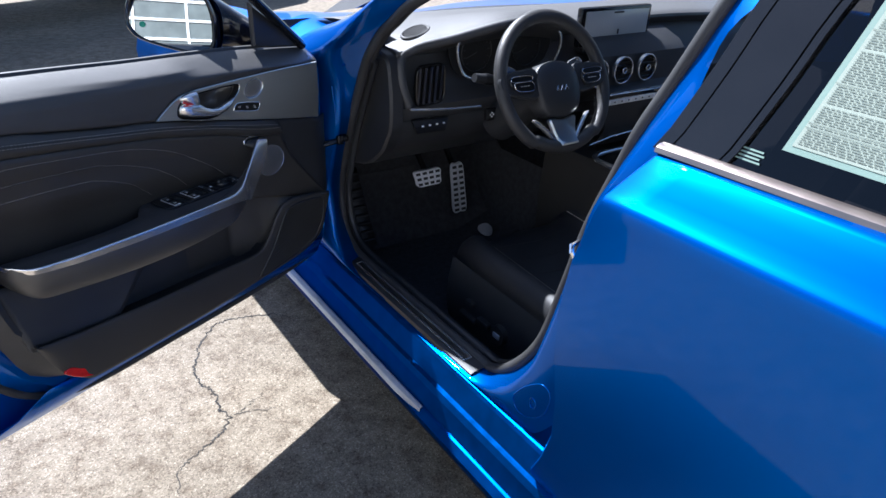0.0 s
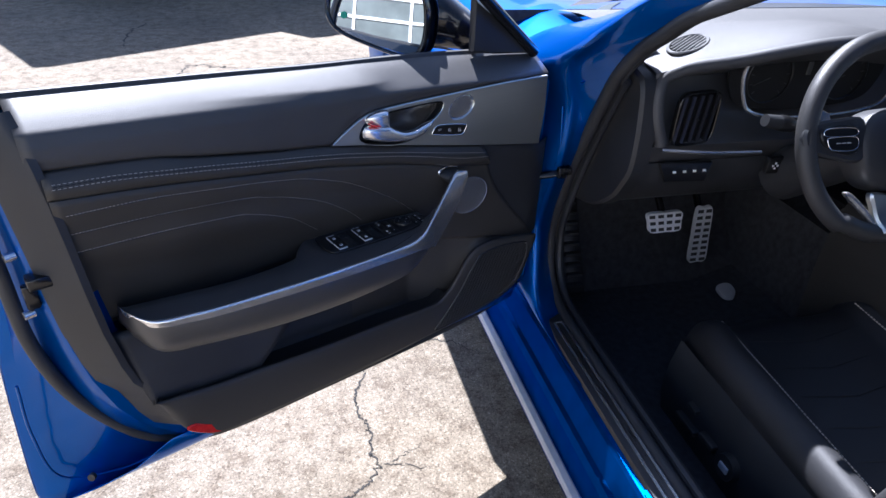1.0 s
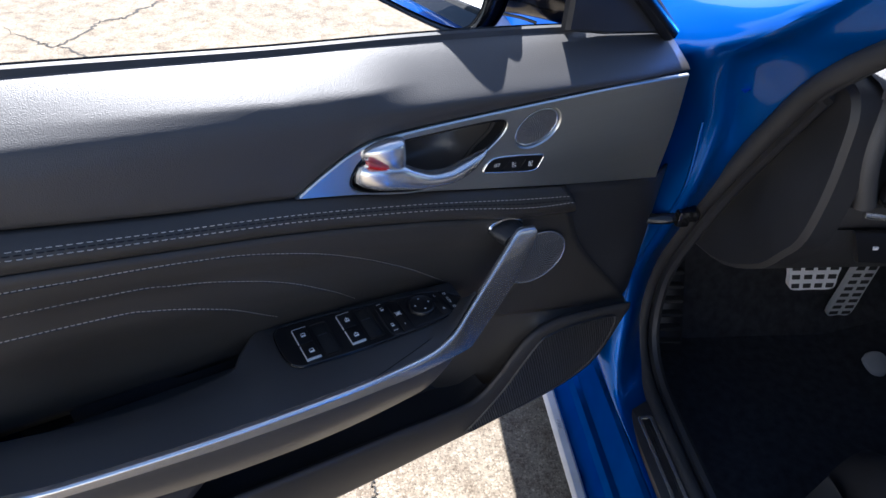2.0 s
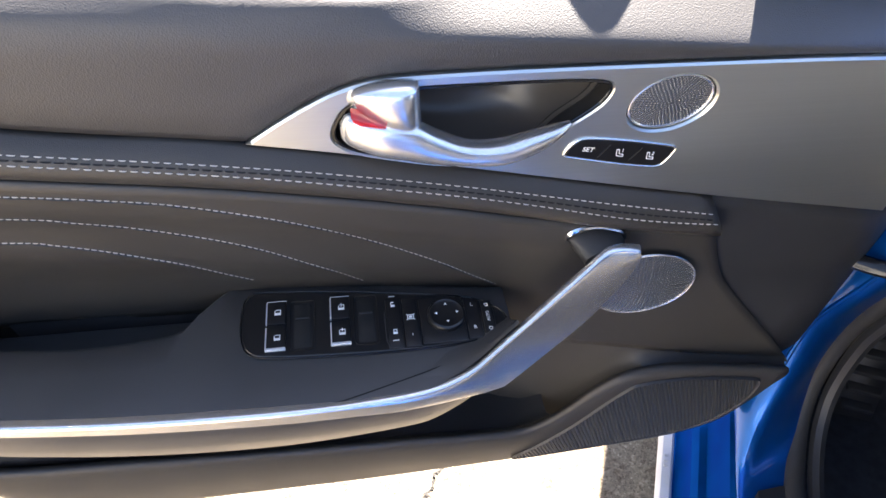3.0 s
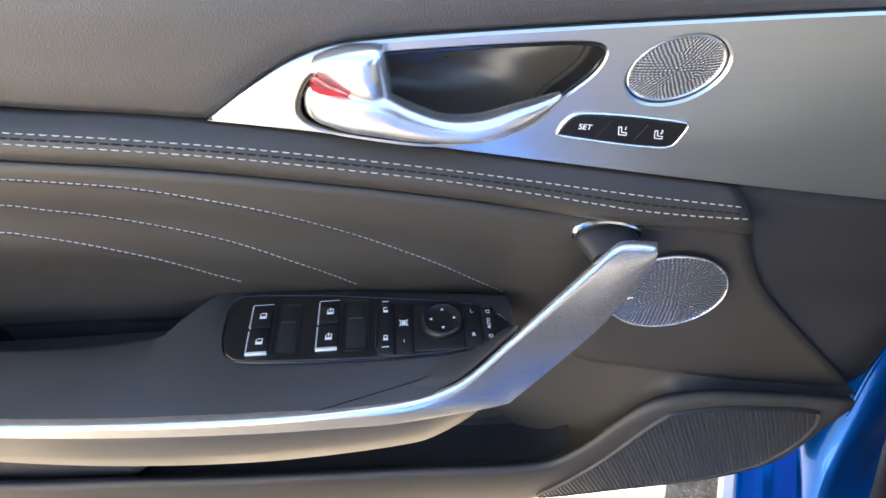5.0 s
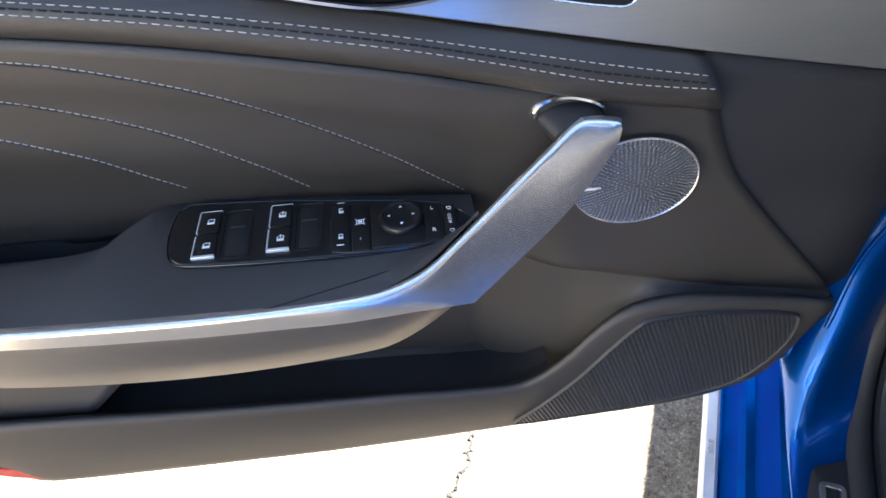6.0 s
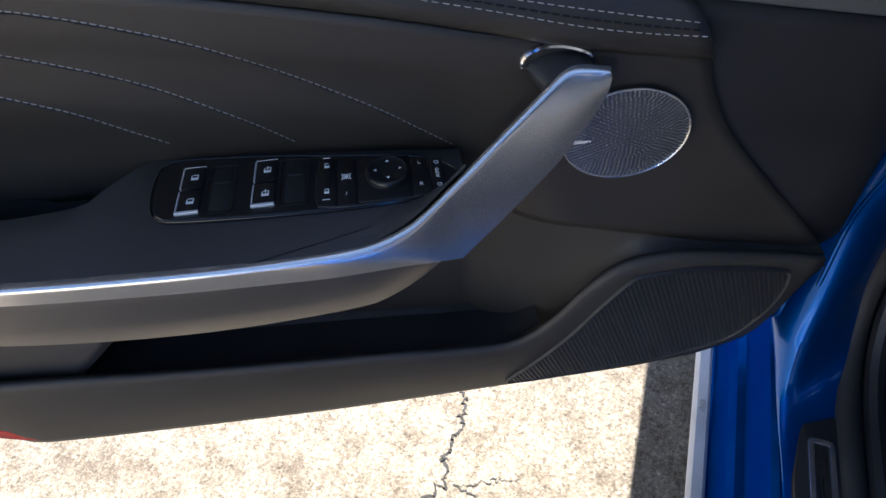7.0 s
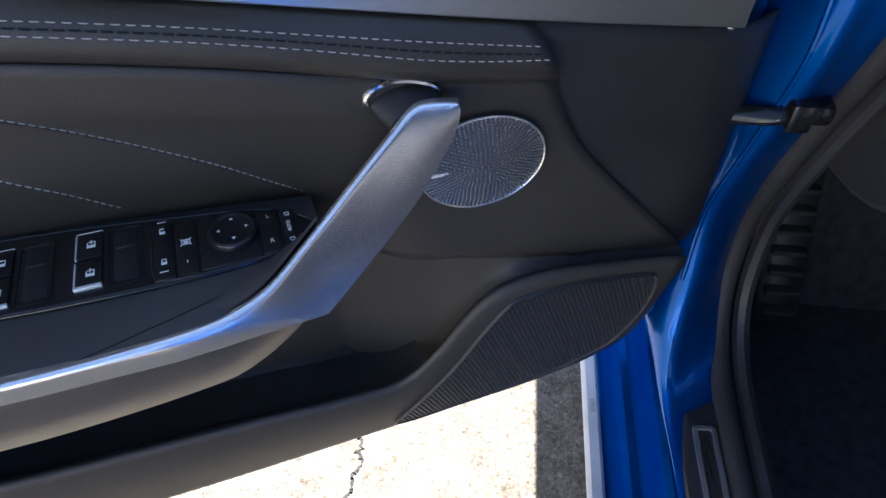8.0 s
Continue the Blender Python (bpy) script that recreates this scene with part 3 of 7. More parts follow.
# ---- perforated speaker covers
def speaker(name, cx, cz, rx, rz, w, turn, rings, dome, hole):
    rim = tube([(a, w + 0.0015, b) for a, b in oval(cx, cz, rx, rz, 48, turn)], 0.0010, 8, closed=True)
    on_door(name + "_ring", rim, satin, "satin ring of the speaker cover")
    rows = []
    for k in range(9):
        f = 1 - k / 8
        rows.append([(a, w + 0.001 + dome * (1 - f * f), b) for a, b in oval(cx, cz, rx * max(f, 0.01), rz * max(f, 0.01), 48, turn)])
    on_door(name + "_cover", grid(rows, wrap_cols=True), cover_base, "perforated dark metal speaker cover")
    bm = bmesh.new()
    for k in range(1, rings + 1):
        f = k / (rings + 0.7)
        n = max(6, int(2 * math.pi * k * 0.98))
        for i in range(n):
            t = 2 * math.pi * (i + 0.35 * k) / n
            c, s = math.cos(turn), math.sin(turn)
            x, y = rx * f * math.cos(t), rz * f * math.sin(t)
            u, z = cx + x * c - y * s, cz + x * s + y * c
            ww = w + 0.0014 + dome * (1 - f * f)
            er, et = Vector((x * c - y * s, x * s + y * c)).normalized(), hole * 0.72
            el = hole * (0.85 + 0.75 * f)
            bm.faces.new([bm.verts.new((u + el * math.cos(a) * er.x - et * math.sin(a) * er.y, ww, z + el * math.cos(a) * er.y + et * math.sin(a) * er.x)) for a in (math.pi * q / 4 for q in range(8))])
    return tagged(on_door(name + "_dots", bm, satin, "fine silver dots of the cover", False), kind="stuff")


speaker("tweeter", 0.1535, 0.8535, 0.0245, 0.0172, FACE + 0.0005, radians(-14), 11, 0.002, 0.00075)
speaker("midrange", 0.1265, 0.6885, 0.0412, 0.0342, -0.0595, radians(8), 14, 0.004, 0.00105)
on_door("cover_mark", box((0.150, -0.0565, 0.6875), (0.161, -0.0556, 0.6890)), icon_white, "small pale bar on the speaker cover")

# ---- seat memory keys
mem_loop = spline([(0.2125, 0.8205), (0.2105, 0.8255), (0.2065, 0.8300), (0.199, 0.8325), (0.1735, 0.8293), (0.1465, 0.8238), (0.1408, 0.8215), (0.1405, 0.8180), (0.1450, 0.8090), (0.1485, 0.8065), (0.154, 0.8062), (0.1745, 0.8097), (0.206, 0.8170), (0.2110, 0.8185)], 4, True)
on_door("memory_keys_rim", plate(mem_loop, [inset(mem_loop, 0.0013)], on_face, 0.0058, 0.0005, 0.004), satin, "thin chrome rim of the memory keys")
on_door("memory_keys", plate(inset(mem_loop, 0.0013), [], on_face, 0.0055, 0.0006), key_black, "black seat memory keys")
TEXT = Matrix.Rotation(radians(180), 4, "Z") @ Matrix.Rotation(radians(90), 4, "X")


def mark_text(body, u, z, size, w, tilt=0.0, mat=icon_white, name="marking"):
    m = Matrix.Translation((u, w, z)) @ TEXT @ Matrix.Rotation(radians(tilt), 4, "Z")
    return text_part(name, body, size, m, mat, front_door, "white printed marking")


KEYTOP = FACE + 0.0057
mark_text("SET", 0.1973, 0.8236, 0.0047, KEYTOP, -9)
for u, z, d in ((0.1765, 0.8198, "1"), (0.1562, 0.8160, "2")):
    bm = bmesh.new()
    for a, b in (((0.0026, 0.0026), (0.0020, -0.0022)), ((0.0010, 0.0026), (0.0006, -0.0008)), ((0.0020, -0.0022), (-0.0022, -0.0030)), ((0.0006, -0.0008), (-0.0022, -0.0014)), ((-0.0022, -0.0014), (-0.0022, -0.0030)), ((0.0026, 0.0026), (0.0010, 0.0026))):
        tube([(u + a[0], KEYTOP, z + a[1]), (u + b[0], KEYTOP, z + b[1])], 0.00025, 5, bm)
    on_door("seat_icon", bm, icon_white, "white seat symbol", False)
    mark_text(d, u - 0.0014, z + 0.0014, 0.0034, KEYTOP, -9)
for u, z in ((0.1872, 0.8214), (0.1664, 0.8178)):
    on_door("key_gap", tube([(u + 0.0032, KEYTOP + 0.0001, z - 0.0048), (u - 0.0032, KEYTOP + 0.0001, z + 0.0048)], 0.0005, 5), hole_shade_black, "slanting groove between the keys")

# ---- armrest
arm_out = fn((0.232, -0.017), (0.238, -0.0125), (0.25, -0.006), (0.283, 0.0055), (0.31, 0.011), (0.40, 0.015), (0.50, 0.011), (0.60, 0.002), (0.66, -0.008), (0.685, -0.017), (0.70, -0.033), (0.708, -0.052), (0.712, -0.075))
arm_bot = fn((0.232, 0.650), (0.238, 0.642), (0.25, 0.630), (0.276, 0.617), (0.307, 0.612), (0.40, 0.6095), (0.508, 0.610), (0.62, 0.617), (0.68, 0.622), (0.712, 0.648))
ARM_TOP = 0.683
arm_in = fn((0.23, -0.074), (0.336, -0.087), (0.425, -0.0945), (0.438, -0.090), (0.459, -0.068), (0.475, -0.055), (0.56, -0.052), (0.70, -0.075))
rows = []
for i in range(61):
    u = 0.232 + 0.48 * i / 60
    o, b, q = arm_out(u), arm_bot(u), arm_in(u)
    q = min(q, o - 0.006)
    rows.append([(u, -0.095, 0.640), (u, q - 0.004, ARM_TOP - 0.022), (u, q - 0.002, ARM_TOP - 0.006), (u, q + 0.004, ARM_TOP - 0.001), (u, q * 0.6 + o * 0.4, ARM_TOP + 0.0005), (u, o - 0.006, ARM_TOP + 0.0006), (u, o - 0.001, ARM_TOP + 0.0004), (u, o + 0.0005, ARM_TOP - 0.003),
                 (u, o + 0.001, ARM_TOP - 0.020), (u, o - 0.002, (ARM_TOP + b) / 2 - 0.004), (u, o - 0.008, b + 0.010), (u, o - 0.016, b + 0.001), (u, o - 0.030, b), (u, -0.095, b + 0.006)])
on_door("armrest", grid(rows, cap=True), arm_leather, "black leather armrest")

# silver blade along the armrest, rising into the pull handle
top_edge = spline([(0.7105, -0.066, 0.6855), (0.705, -0.046, 0.686), (0.685, -0.0145, 0.6865), (0.64, -0.002, 0.6865), (0.60, 0.0045, 0.6865), (0.50, 0.0135, 0.6865), (0.40, 0.0175, 0.6865), (0.33, 0.0155, 0.6850), (0.30, 0.0125, 0.6840), (0.282, 0.0085, 0.6860),
                   (0.266, 0.0030, 0.6915), (0.243, -0.008, 0.706), (0.216, -0.020, 0.7255), (0.192, -0.031, 0.7428), (0.1805, -0.0365, 0.7508), (0.1725, -0.0393, 0.7528), (0.160, -0.041, 0.7508), (0.1505, -0.042, 0.7485)], 8)
low_a = spline([(0.7105, -0.066, 0.6755), (0.705, -0.0455, 0.6755), (0.685, -0.0135, 0.6745), (0.64, -0.0005, 0.673), (0.60, 0.0055, 0.672), (0.50, 0.0148, 0.671), (0.40, 0.0190, 0.6700), (0.33, 0.0170, 0.6672), (0.30, 0.0125, 0.6645), (0.276, 0.0070, 0.6610),
                (0.256, 0.0000, 0.6545), (0.238, -0.0090, 0.6455)], 8)
low_b = spline([(0.238, -0.0090, 0.6455), (0.214, -0.0160, 0.6665), (0.182, -0.0255, 0.6960), (0.164, -0.0325, 0.7170), (0.1545, -0.037, 0.7290), (0.1500, -0.0393, 0.7375), (0.1485, -0.0412, 0.7445)], 8)
low_edge = low_a[:-1] + low_b
rows = []
for a, b in zip(top_edge, low_edge):
    A, B = Vector(a), Vector(b)
    d = B - A
    h = max(d.length, 1e-4)
    d = d / h
    f = min(1.0, max(0.0, (A.x - 0.235) / 0.13))
    f = f * f * (3 - 2 * f)
    out = Vector((0.34 - 0.26 * f, 0.92 + 0.07 * f, 0.10 * (1 - f))).normalized()
    c, q = 0.0002 + 0.0010 * f, 0.0010 - 0.0034 * f
    e = min(0.0062 - 0.0034 * f, h * 0.3)
    s = 0.0060 - 0.0048 * f
    g = 0.0016 * (1 - f) * min(1.0, h / 0.03)
    face = [tuple(A + out * (c + (q - c) * k + g * 4 * k * (1 - k)) + d * (e + k * (h - e))) for k in (0.0, 0.03, 0.12, 0.26, 0.42, 0.58, 0.74, 0.88, 1.0)]
    p0, p1, p2 = A - out * (s + 0.002) + d * 0.0012, A + out * (c - 0.0003), A + out * c + d * (e + 0.001)
    bend = [tuple(p0 * (1 - k) ** 2 + p1 * 2 * k * (1 - k) + p2 * k * k) for k in (0.0, 0.15, 0.3, 0.45, 0.6, 0.75, 0.9)]
    rows.append([tuple(A - out * 0.012 + d * 0.005)] + bend + face[1:] + [tuple(B - out * 0.010)])
on_door("pull_handle", grid(rows, wrap_cols=True, cap=True), satin, "satin silver pull handle running into the armrest edge").data.set_sharp_from_angle(angle=radians(50))
# black wedge beside the foot of the handle
top_of = lambda u: np.array([np.interp(u, [q[0] for q in top_edge[::-1]], [q[i] for q in top_edge[::-1]]) for i in (1, 2)])
rows = []
for i in range(15):
    u = 0.300 - 0.066 * i / 14
    w, z = top_of(u)
    g = z - ARM_TOP
    rows.append([(u, w - 0.0060, z - 0.0012), (u, w - 0.009, z - 0.0014), (u, w - 0.013, ARM_TOP + 0.75 * g), (u, w - 0.019, ARM_TOP + 0.45 * g), (u, w - 0.027, ARM_TOP + 0.16 * g), (u, w - 0.036, ARM_TOP - 0.0015)])
on_door("handle_foot", grid(rows), arm_leather, "black filler at the foot of the handle")
on_door("foot_seam", tube(spline([(0.372, 0.0140, ARM_TOP + 0.0004), (0.3541, 0.0113, ARM_TOP + 0.0006), (0.3285, 0.0045, ARM_TOP + 0.0007), (0.3003, -0.0035, ARM_TOP + 0.0007), (0.2709, -0.013, ARM_TOP + 0.0004)], 6), 0.0005, 5), hole_shade_black, "fine seam in the armrest leather")
# post of the handle and its ring on the panel
post = []
for w, a, b, zt, zb in ((-0.044, 0.186, 0.153, 0.748, 0.728), (-0.050, 0.1885, 0.1535, 0.749, 0.729), (-0.058, 0.1925, 0.155, 0.7505, 0.732), (-0.066, 0.195, 0.1555, 0.7515, 0.734)):
    c, r, zc, rz = (a + b) / 2, (a - b) / 2, (zt + zb) / 2, (zt - zb) / 2
    post.append([(c + r * math.cos(t), w, zc + rz * math.sin(t)) for t in (2 * math.pi * i / 20 for i in range(20))])
on_door("handle_post", grid(post, wrap_cols=True, cap=True), plastic, "black post behind the handle")
on_door("handle_ring", tube(spline([(0.1955, -0.0605, 0.744), (0.1945, -0.0600, 0.7505), (0.187, -0.0595, 0.7555), (0.175, -0.0595, 0.7560), (0.162, -0.0595, 0.7520), (0.1555, -0.060, 0.7470), (0.1545, -0.0605, 0.7415)], 6), 0.0019, 8), chrome, "chrome ring where the handle meets the panel")

# ---- window switches on the armrest
def on_arm(a, b, h):
    return (a, b, ARM_TOP + 0.0003 + h)


plate_loop = spline([(0.4235, -0.053), (0.4225, -0.072), (0.4185, -0.0795), (0.409, -0.0825), (0.36, -0.0785), (0.317, -0.0725), (0.270, -0.0650), (0.250, -0.0580), (0.2365, -0.046), (0.2375, -0.034), (0.260, -0.0245), (0.307, -0.0215), (0.36, -0.0225), (0.405, -0.0255), (0.4165, -0.0295), (0.4215, -0.038)], 5, True)
on_door("switch_panel", plate(plate_loop, [], on_arm, 0.0030, 0.0014), key_black, "black window switch panel")
on_door("switch_panel_rim", tube([(a, b, ARM_TOP + 0.0026) for a, b in plate_loop], 0.0005, 6, closed=True), gloss_black, "gloss black rim of the switch panel")
SW = 0.0031


def key(name, u0, u1, w0, w1, h, mat=key_black, label="black switch key", lift=0.0, r=0.0008):
    return on_door(name, box((min(u0, u1), min(w0, w1), ARM_TOP + SW - 0.0012 + lift), (max(u0, u1), max(w0, w1), ARM_TOP + SW + h + lift), r), mat, label)


def flat_mark(name, rects, mat=icon_white, h=0.0, label="white printed symbol"):
    bm = bmesh.new()
    for a, b, c, d in rects:
        box((min(a, c), min(b, d), h - 0.0001), (max(a, c), max(b, d), h + 0.0001), 0, bm)
    return on_door(name, bm, mat, label, False)


for u0, rear_pair in ((0.4060, False), (0.3612, True)):
    for k, (wa, wb) in enumerate(((-0.0715, -0.0515), (-0.0500, -0.0300))):
        top = ARM_TOP + SW + 0.0018
        key("window_key", u0 - 0.0008, u0 - 0.0140, wa, wb, 0.0018, label="black window lift key")
        edge = bmesh.new()
        box((u0 - 0.0009, wa + 0.0012, top - 0.0022), (u0, wb - (0.0 if k else 0.0002), top + 0.0003), 0.0003, edge)
        if k:
            box((u0 - 0.0140, wb - 0.0018, top - 0.0022), (u0, wb + 0.0003, top + 0.0003), 0.0004, edge)
        else:
            box((u0 - 0.0140, wa + 0.0001, top - 0.0022), (u0 - 0.0006, wa + 0.0005, top + 0.0002), 0.0001, edge)
        on_door("key_edge", edge, key_chrome, "chrome edge of the window key", False)
        cu, cw = u0 - 0.0080, (wa + wb) / 2
        flat_mark("window_icon", [(cu - 0.0024, cw + 0.0004, cu + 0.0020, cw + 0.0024), (cu - 0.0024, cw - 0.0022, cu - 0.0018, cw + 0.0006), (cu - 0.0024, cw - 0.0022, cu + 0.0012, cw - 0.0017), (cu + 0.0014, cw - 0.0014, cu + 0.0020, cw + 0.0006)] + ([(cu - 0.0005, cw - 0.0034, cu + 0.0001, cw - 0.0004)] if rear_pair else []), h=top + 0.0001)
    # slightly raised block; the well's shade is only its near-black colour
    on_door("finger_well_shade", box((u0 - 0.0340, -0.0710, ARM_TOP + 0.001), (u0 - 0.0170, -0.0285, ARM_TOP + SW + 0.0004), 0.0030), hole_shade_black, "near-black block standing in for the shaded finger well")
    on_door("well_ridge", box((u0 - 0.0300, -0.0565, ARM_TOP + SW - 0.0004), (u0 - 0.0205, -0.0550, ARM_TOP + SW + 0.0008), 0.0004), plastic, "low ridge in the finger well")
key("lock_key", 0.3215, 0.3105, -0.0660, -0.0235, 0.0012)
flat_mark("lock_icon", [(0.3176, -0.0600, 0.3146, -0.0582), (0.3176, -0.0620, 0.3171, -0.0600), (0.3176, -0.0625, 0.3152, -0.0620), (0.3185, -0.0680, 0.3140, -0.0674),
                        (0.3176, -0.0363, 0.3146, -0.0345), (0.3174, -0.0381, 0.3169, -0.0363), (0.3153, -0.0381, 0.3148, -0.0363), (0.3174, -0.0386, 0.3148, -0.0381), (0.3185, -0.0295, 0.3140, -0.0289)], h=ARM_TOP + SW + 0.0013)
on_door("key_edge", tube([(0.3225, -0.0545, ARM_TOP + SW + 0.0008), (0.3225, -0.0305, ARM_TOP + SW + 0.0008), (0.3205, -0.0245, ARM_TOP + SW + 0.0008), (0.3120, -0.0225, ARM_TOP + SW + 0.0008), (0.2980, -0.0220, ARM_TOP + SW + 0.0006)], 0.0005, 5), plastic, "fine black edge round the keys")
key("child_lock_key", 0.3095, 0.2985, -0.0650, -0.0230, 0.0012)
flat_mark("child_lock_icon", [(0.3066, -0.0501, 0.3018, -0.0495), (0.3066, -0.0467, 0.3018, -0.0461), (0.3066, -0.0501, 0.3060, -0.0461), (0.3024, -0.0501, 0.3018, -0.0461), (0.3054, -0.0490, 0.3030, -0.0472), (0.3072, -0.0508, 0.3066, -0.0500), (0.3018, -0.0462, 0.3012, -0.0454), (0.3018, -0.0508, 0.3012, -0.0500), (0.3072, -0.0462, 0.3066, -0.0454), (0.3044, -0.0340, 0.3039, -0.0320)], h=ARM_TOP + SW + 0.0013)
key("mirror_key_base", 0.2975, 0.2655, -0.0635, -0.0245, 0.0008)
rows = []
for r, h in ((0.0138, 0.0006), (0.0140, 0.0030), (0.0132, 0.0046), (0.0118, 0.0052), (0.0108, 0.0046), (0.006, 0.0042), (0.0002, 0.0042)):
    rows.append([(0.2785 + r * math.cos(t), -0.0465 + r * 1.02 * math.sin(t), ARM_TOP + SW + h) for t in (2 * math.pi * i / 40 for i in range(40))])
on_door("mirror_knob", grid(rows, wrap_cols=True), key_black, "round black mirror adjuster")
bm = bmesh.new()
for t in range(4):
    a = math.pi / 2 * t
    c, s = math.cos(a), math.sin(a)
    tri3 = [(0.0088, 0), (0.0068, 0.0012), (0.0068, -0.0012)]
    bm.faces.new([bm.verts.new((0.2785 + x * c - y * s, -0.0465 + x * s + y * c, ARM_TOP + SW + 0.0052)) for x, y in tri3])
on_door("arrow_icon", bm, icon_white, "four small white arrows", False)
key("mirror_side_key", 0.2645, 0.2535, -0.0600, -0.0255, 0.0010)


def arm_text(body, u, w, size, h, tilt=0.0):
    m = Matrix.Translation((u, w, ARM_TOP + SW + h)) @ Matrix.Rotation(radians(180 + tilt), 4, "Z")
    return text_part("marking", body, size, m, icon_white, front_door, "white printed letters")


arm_text("L", 0.2590, -0.0545, 0.0042, 0.0012)
arm_text("R", 0.2590, -0.0345, 0.0042, 0.0012)
key("fold_key", 0.2525, 0.2440, -0.0575, -0.0275, 0.0010)
arm_text("AUTO", 0.2484, -0.0432, 0.0031, 0.0012, 90)
flat_mark("fold_icon", [(u0 + a, w0 + b, u0 + c, w0 + d) for u0, w0 in ((0.2470, -0.0545), (0.2468, -0.0338)) for a, b, c, d in
                        ((0.0, 0.0, 0.0028, 0.0005), (0.0, 0.0022, 0.0022, 0.0027), (0.0, 0.0, 0.0005, 0.0027), (0.0023, 0.0, 0.0028, 0.0018))], h=ARM_TOP + SW + 0.0012)

# ---- lower panel, map pocket and grille
lip = fn((-0.07, 0.555), (-0.046, 0.561), (0.0217, 0.575), (0.0676, 0.583), (0.092, 0.5830), (0.111, 0.5795), (0.124, 0.5720), (0.1415, 0.5530), (0.157, 0.5290), (0.174, 0.5080), (0.188, 0.4965), (0.205, 0.4915), (0.2635, 0.4935), (0.2915, 0.4964), (0.4485, 0.5045), (0.549, 0.5130), (0.623, 0.5190), (0.70, 0.531), (0.73, 0.536))
bottom = fn((-0.07, 0.552), (-0.050, 0.542), (-0.043, 0.512), (-0.034, 0.480), (-0.018, 0.453), (0.0128, 0.4365), (0.041, 0.4290), (0.09, 0.4225), (0.2, 0.4165), (0.30, 0.411), (0.40, 0.4085), (0.60, 0.4105), (0.63, 0.420), (0.664, 0.449), (0.685, 0.490), (0.70, 0.529), (0.73, 0.533))


def lower_w(u, z, v):
    return -0.050 + 0.009 * math.sin(math.pi * 0.62 * v) - 0.002 * max(0, (v - 0.90) / 0.10) ** 2


lower = on_door("lower_panel", patch(lambda v: -0.046, lambda v: 0.7005, bottom, lip, lower_w, 70, 16), lower_plastic, "black plastic lower door panel")
thicken(lower, 0.006)
# panel field behind the pocket's end
thicken(on_door("pocket_side", patch(lambda v: 0.548 - 0.145 * v, lambda v: 0.703 + 0.03 * v, lambda u: lip(u) - 0.012, lambda u: 0.640, lambda u, z, v: -0.052 - 0.024 * v, 16, 10), plastic, "black plastic field beside the map pocket"), 0.012)
rows = []
for i in range(25):
    u = 0.60 - 0.43 * i / 24
    rows.append([(u, w, z) for w, z in ((-0.0505, lip(u) - 0.006), (-0.058, lip(u) - 0.016), (-0.066, lip(u) - 0.018), (-0.098, lip(u) - 0.020), (-0.103, lip(u) - 0.012), (-0.104, 0.56), (-0.102, 0.60), (-0.096, 0.655))])
on_door("map_pocket", grid(rows), plastic, "dark map pocket under the armrest")
# added sheet, near-black in place of the shade behind the panel's gaps
on_door("gap_shade_sheet", patch(lambda v: -0.05, lambda v: 0.60 + 0.10 * v, lambda u: bottom(u) + 0.012, lambda u: 0.90, lambda u, z, v: -0.110, 30, 4), hole_shade_black, "near-black sheet added for the dark behind the inner panel")
# swept front wall of the pocket
wall_low = lambda u: lip(u) - 0.006 - 0.075 * min(1.0, max(0.0, (u - 0.10) / 0.05))
wall_high = fn((-0.07, 0.538), (-0.057, 0.542), (0.0355, 0.571), (0.119, 0.5963), (0.153, 0.607), (0.197, 0.616), (0.23, 0.624), (0.27, 0.645), (0.35, 0.648))
on_door("pocket_wall", patch(lambda v: -0.055, lambda v: 0.345, lambda u: min(wall_low(u), wall_high(u)), lambda u: max(wall_high(u), wall_low(u)), lambda u, z, v: -0.0475 - 0.054 * min(1, max(0, (u - 0.085) / 0.14)) ** 1.5 - (0.014 * v + 0.004 * math.sin(math.pi * v)) * (1 - min(1, max(0, (u - 0.15) / 0.09))), 60, 14), lower_plastic, "swept black wall ahead of the map pocket")

grille_loop = spline([(0.1985, 0.4325), (0.175, 0.465), (0.150, 0.498), (0.127, 0.536), (0.110, 0.560), (0.098, 0.5670), (0.06, 0.5690), (0.02, 0.5630), (-0.012, 0.5560), (-0.0225, 0.546), (-0.0225, 0.512), (-0.012, 0.478), (0.004, 0.4555), (0.04, 0.4410), (0.09, 0.4310), (0.15, 0.4245), (0.190, 0.4235)], 4, True)


def on_lower(a, b, h):
    v = min(1, max(0, (b - bottom(a)) / max(0.01, lip(a) - bottom(a))))
    return (a, lower_w(a, b, v) + h + 0.0006, b)


bm = bmesh.new()
loop2 = inset(grille_loop, 0.003)
ring_a, ring_b, ring_c = [[bm.verts.new(on_lower(a, b, h)) for a, b in L] for L, h in ((grille_loop, 0.0), (inset(grille_loop, 0.0012), 0.0022), (loop2, 0.0004))]
for r1, r2 in ((ring_a, ring_b), (ring_b, ring_c)):
    for i in range(len(r1)):
        bm.faces.new((r1[i], r1[(i + 1) % len(r1)], r2[(i + 1) % len(r1)], r2[i]))
on_door("grille_rim", bm, plastic, "raised rim of the lower speaker grille")


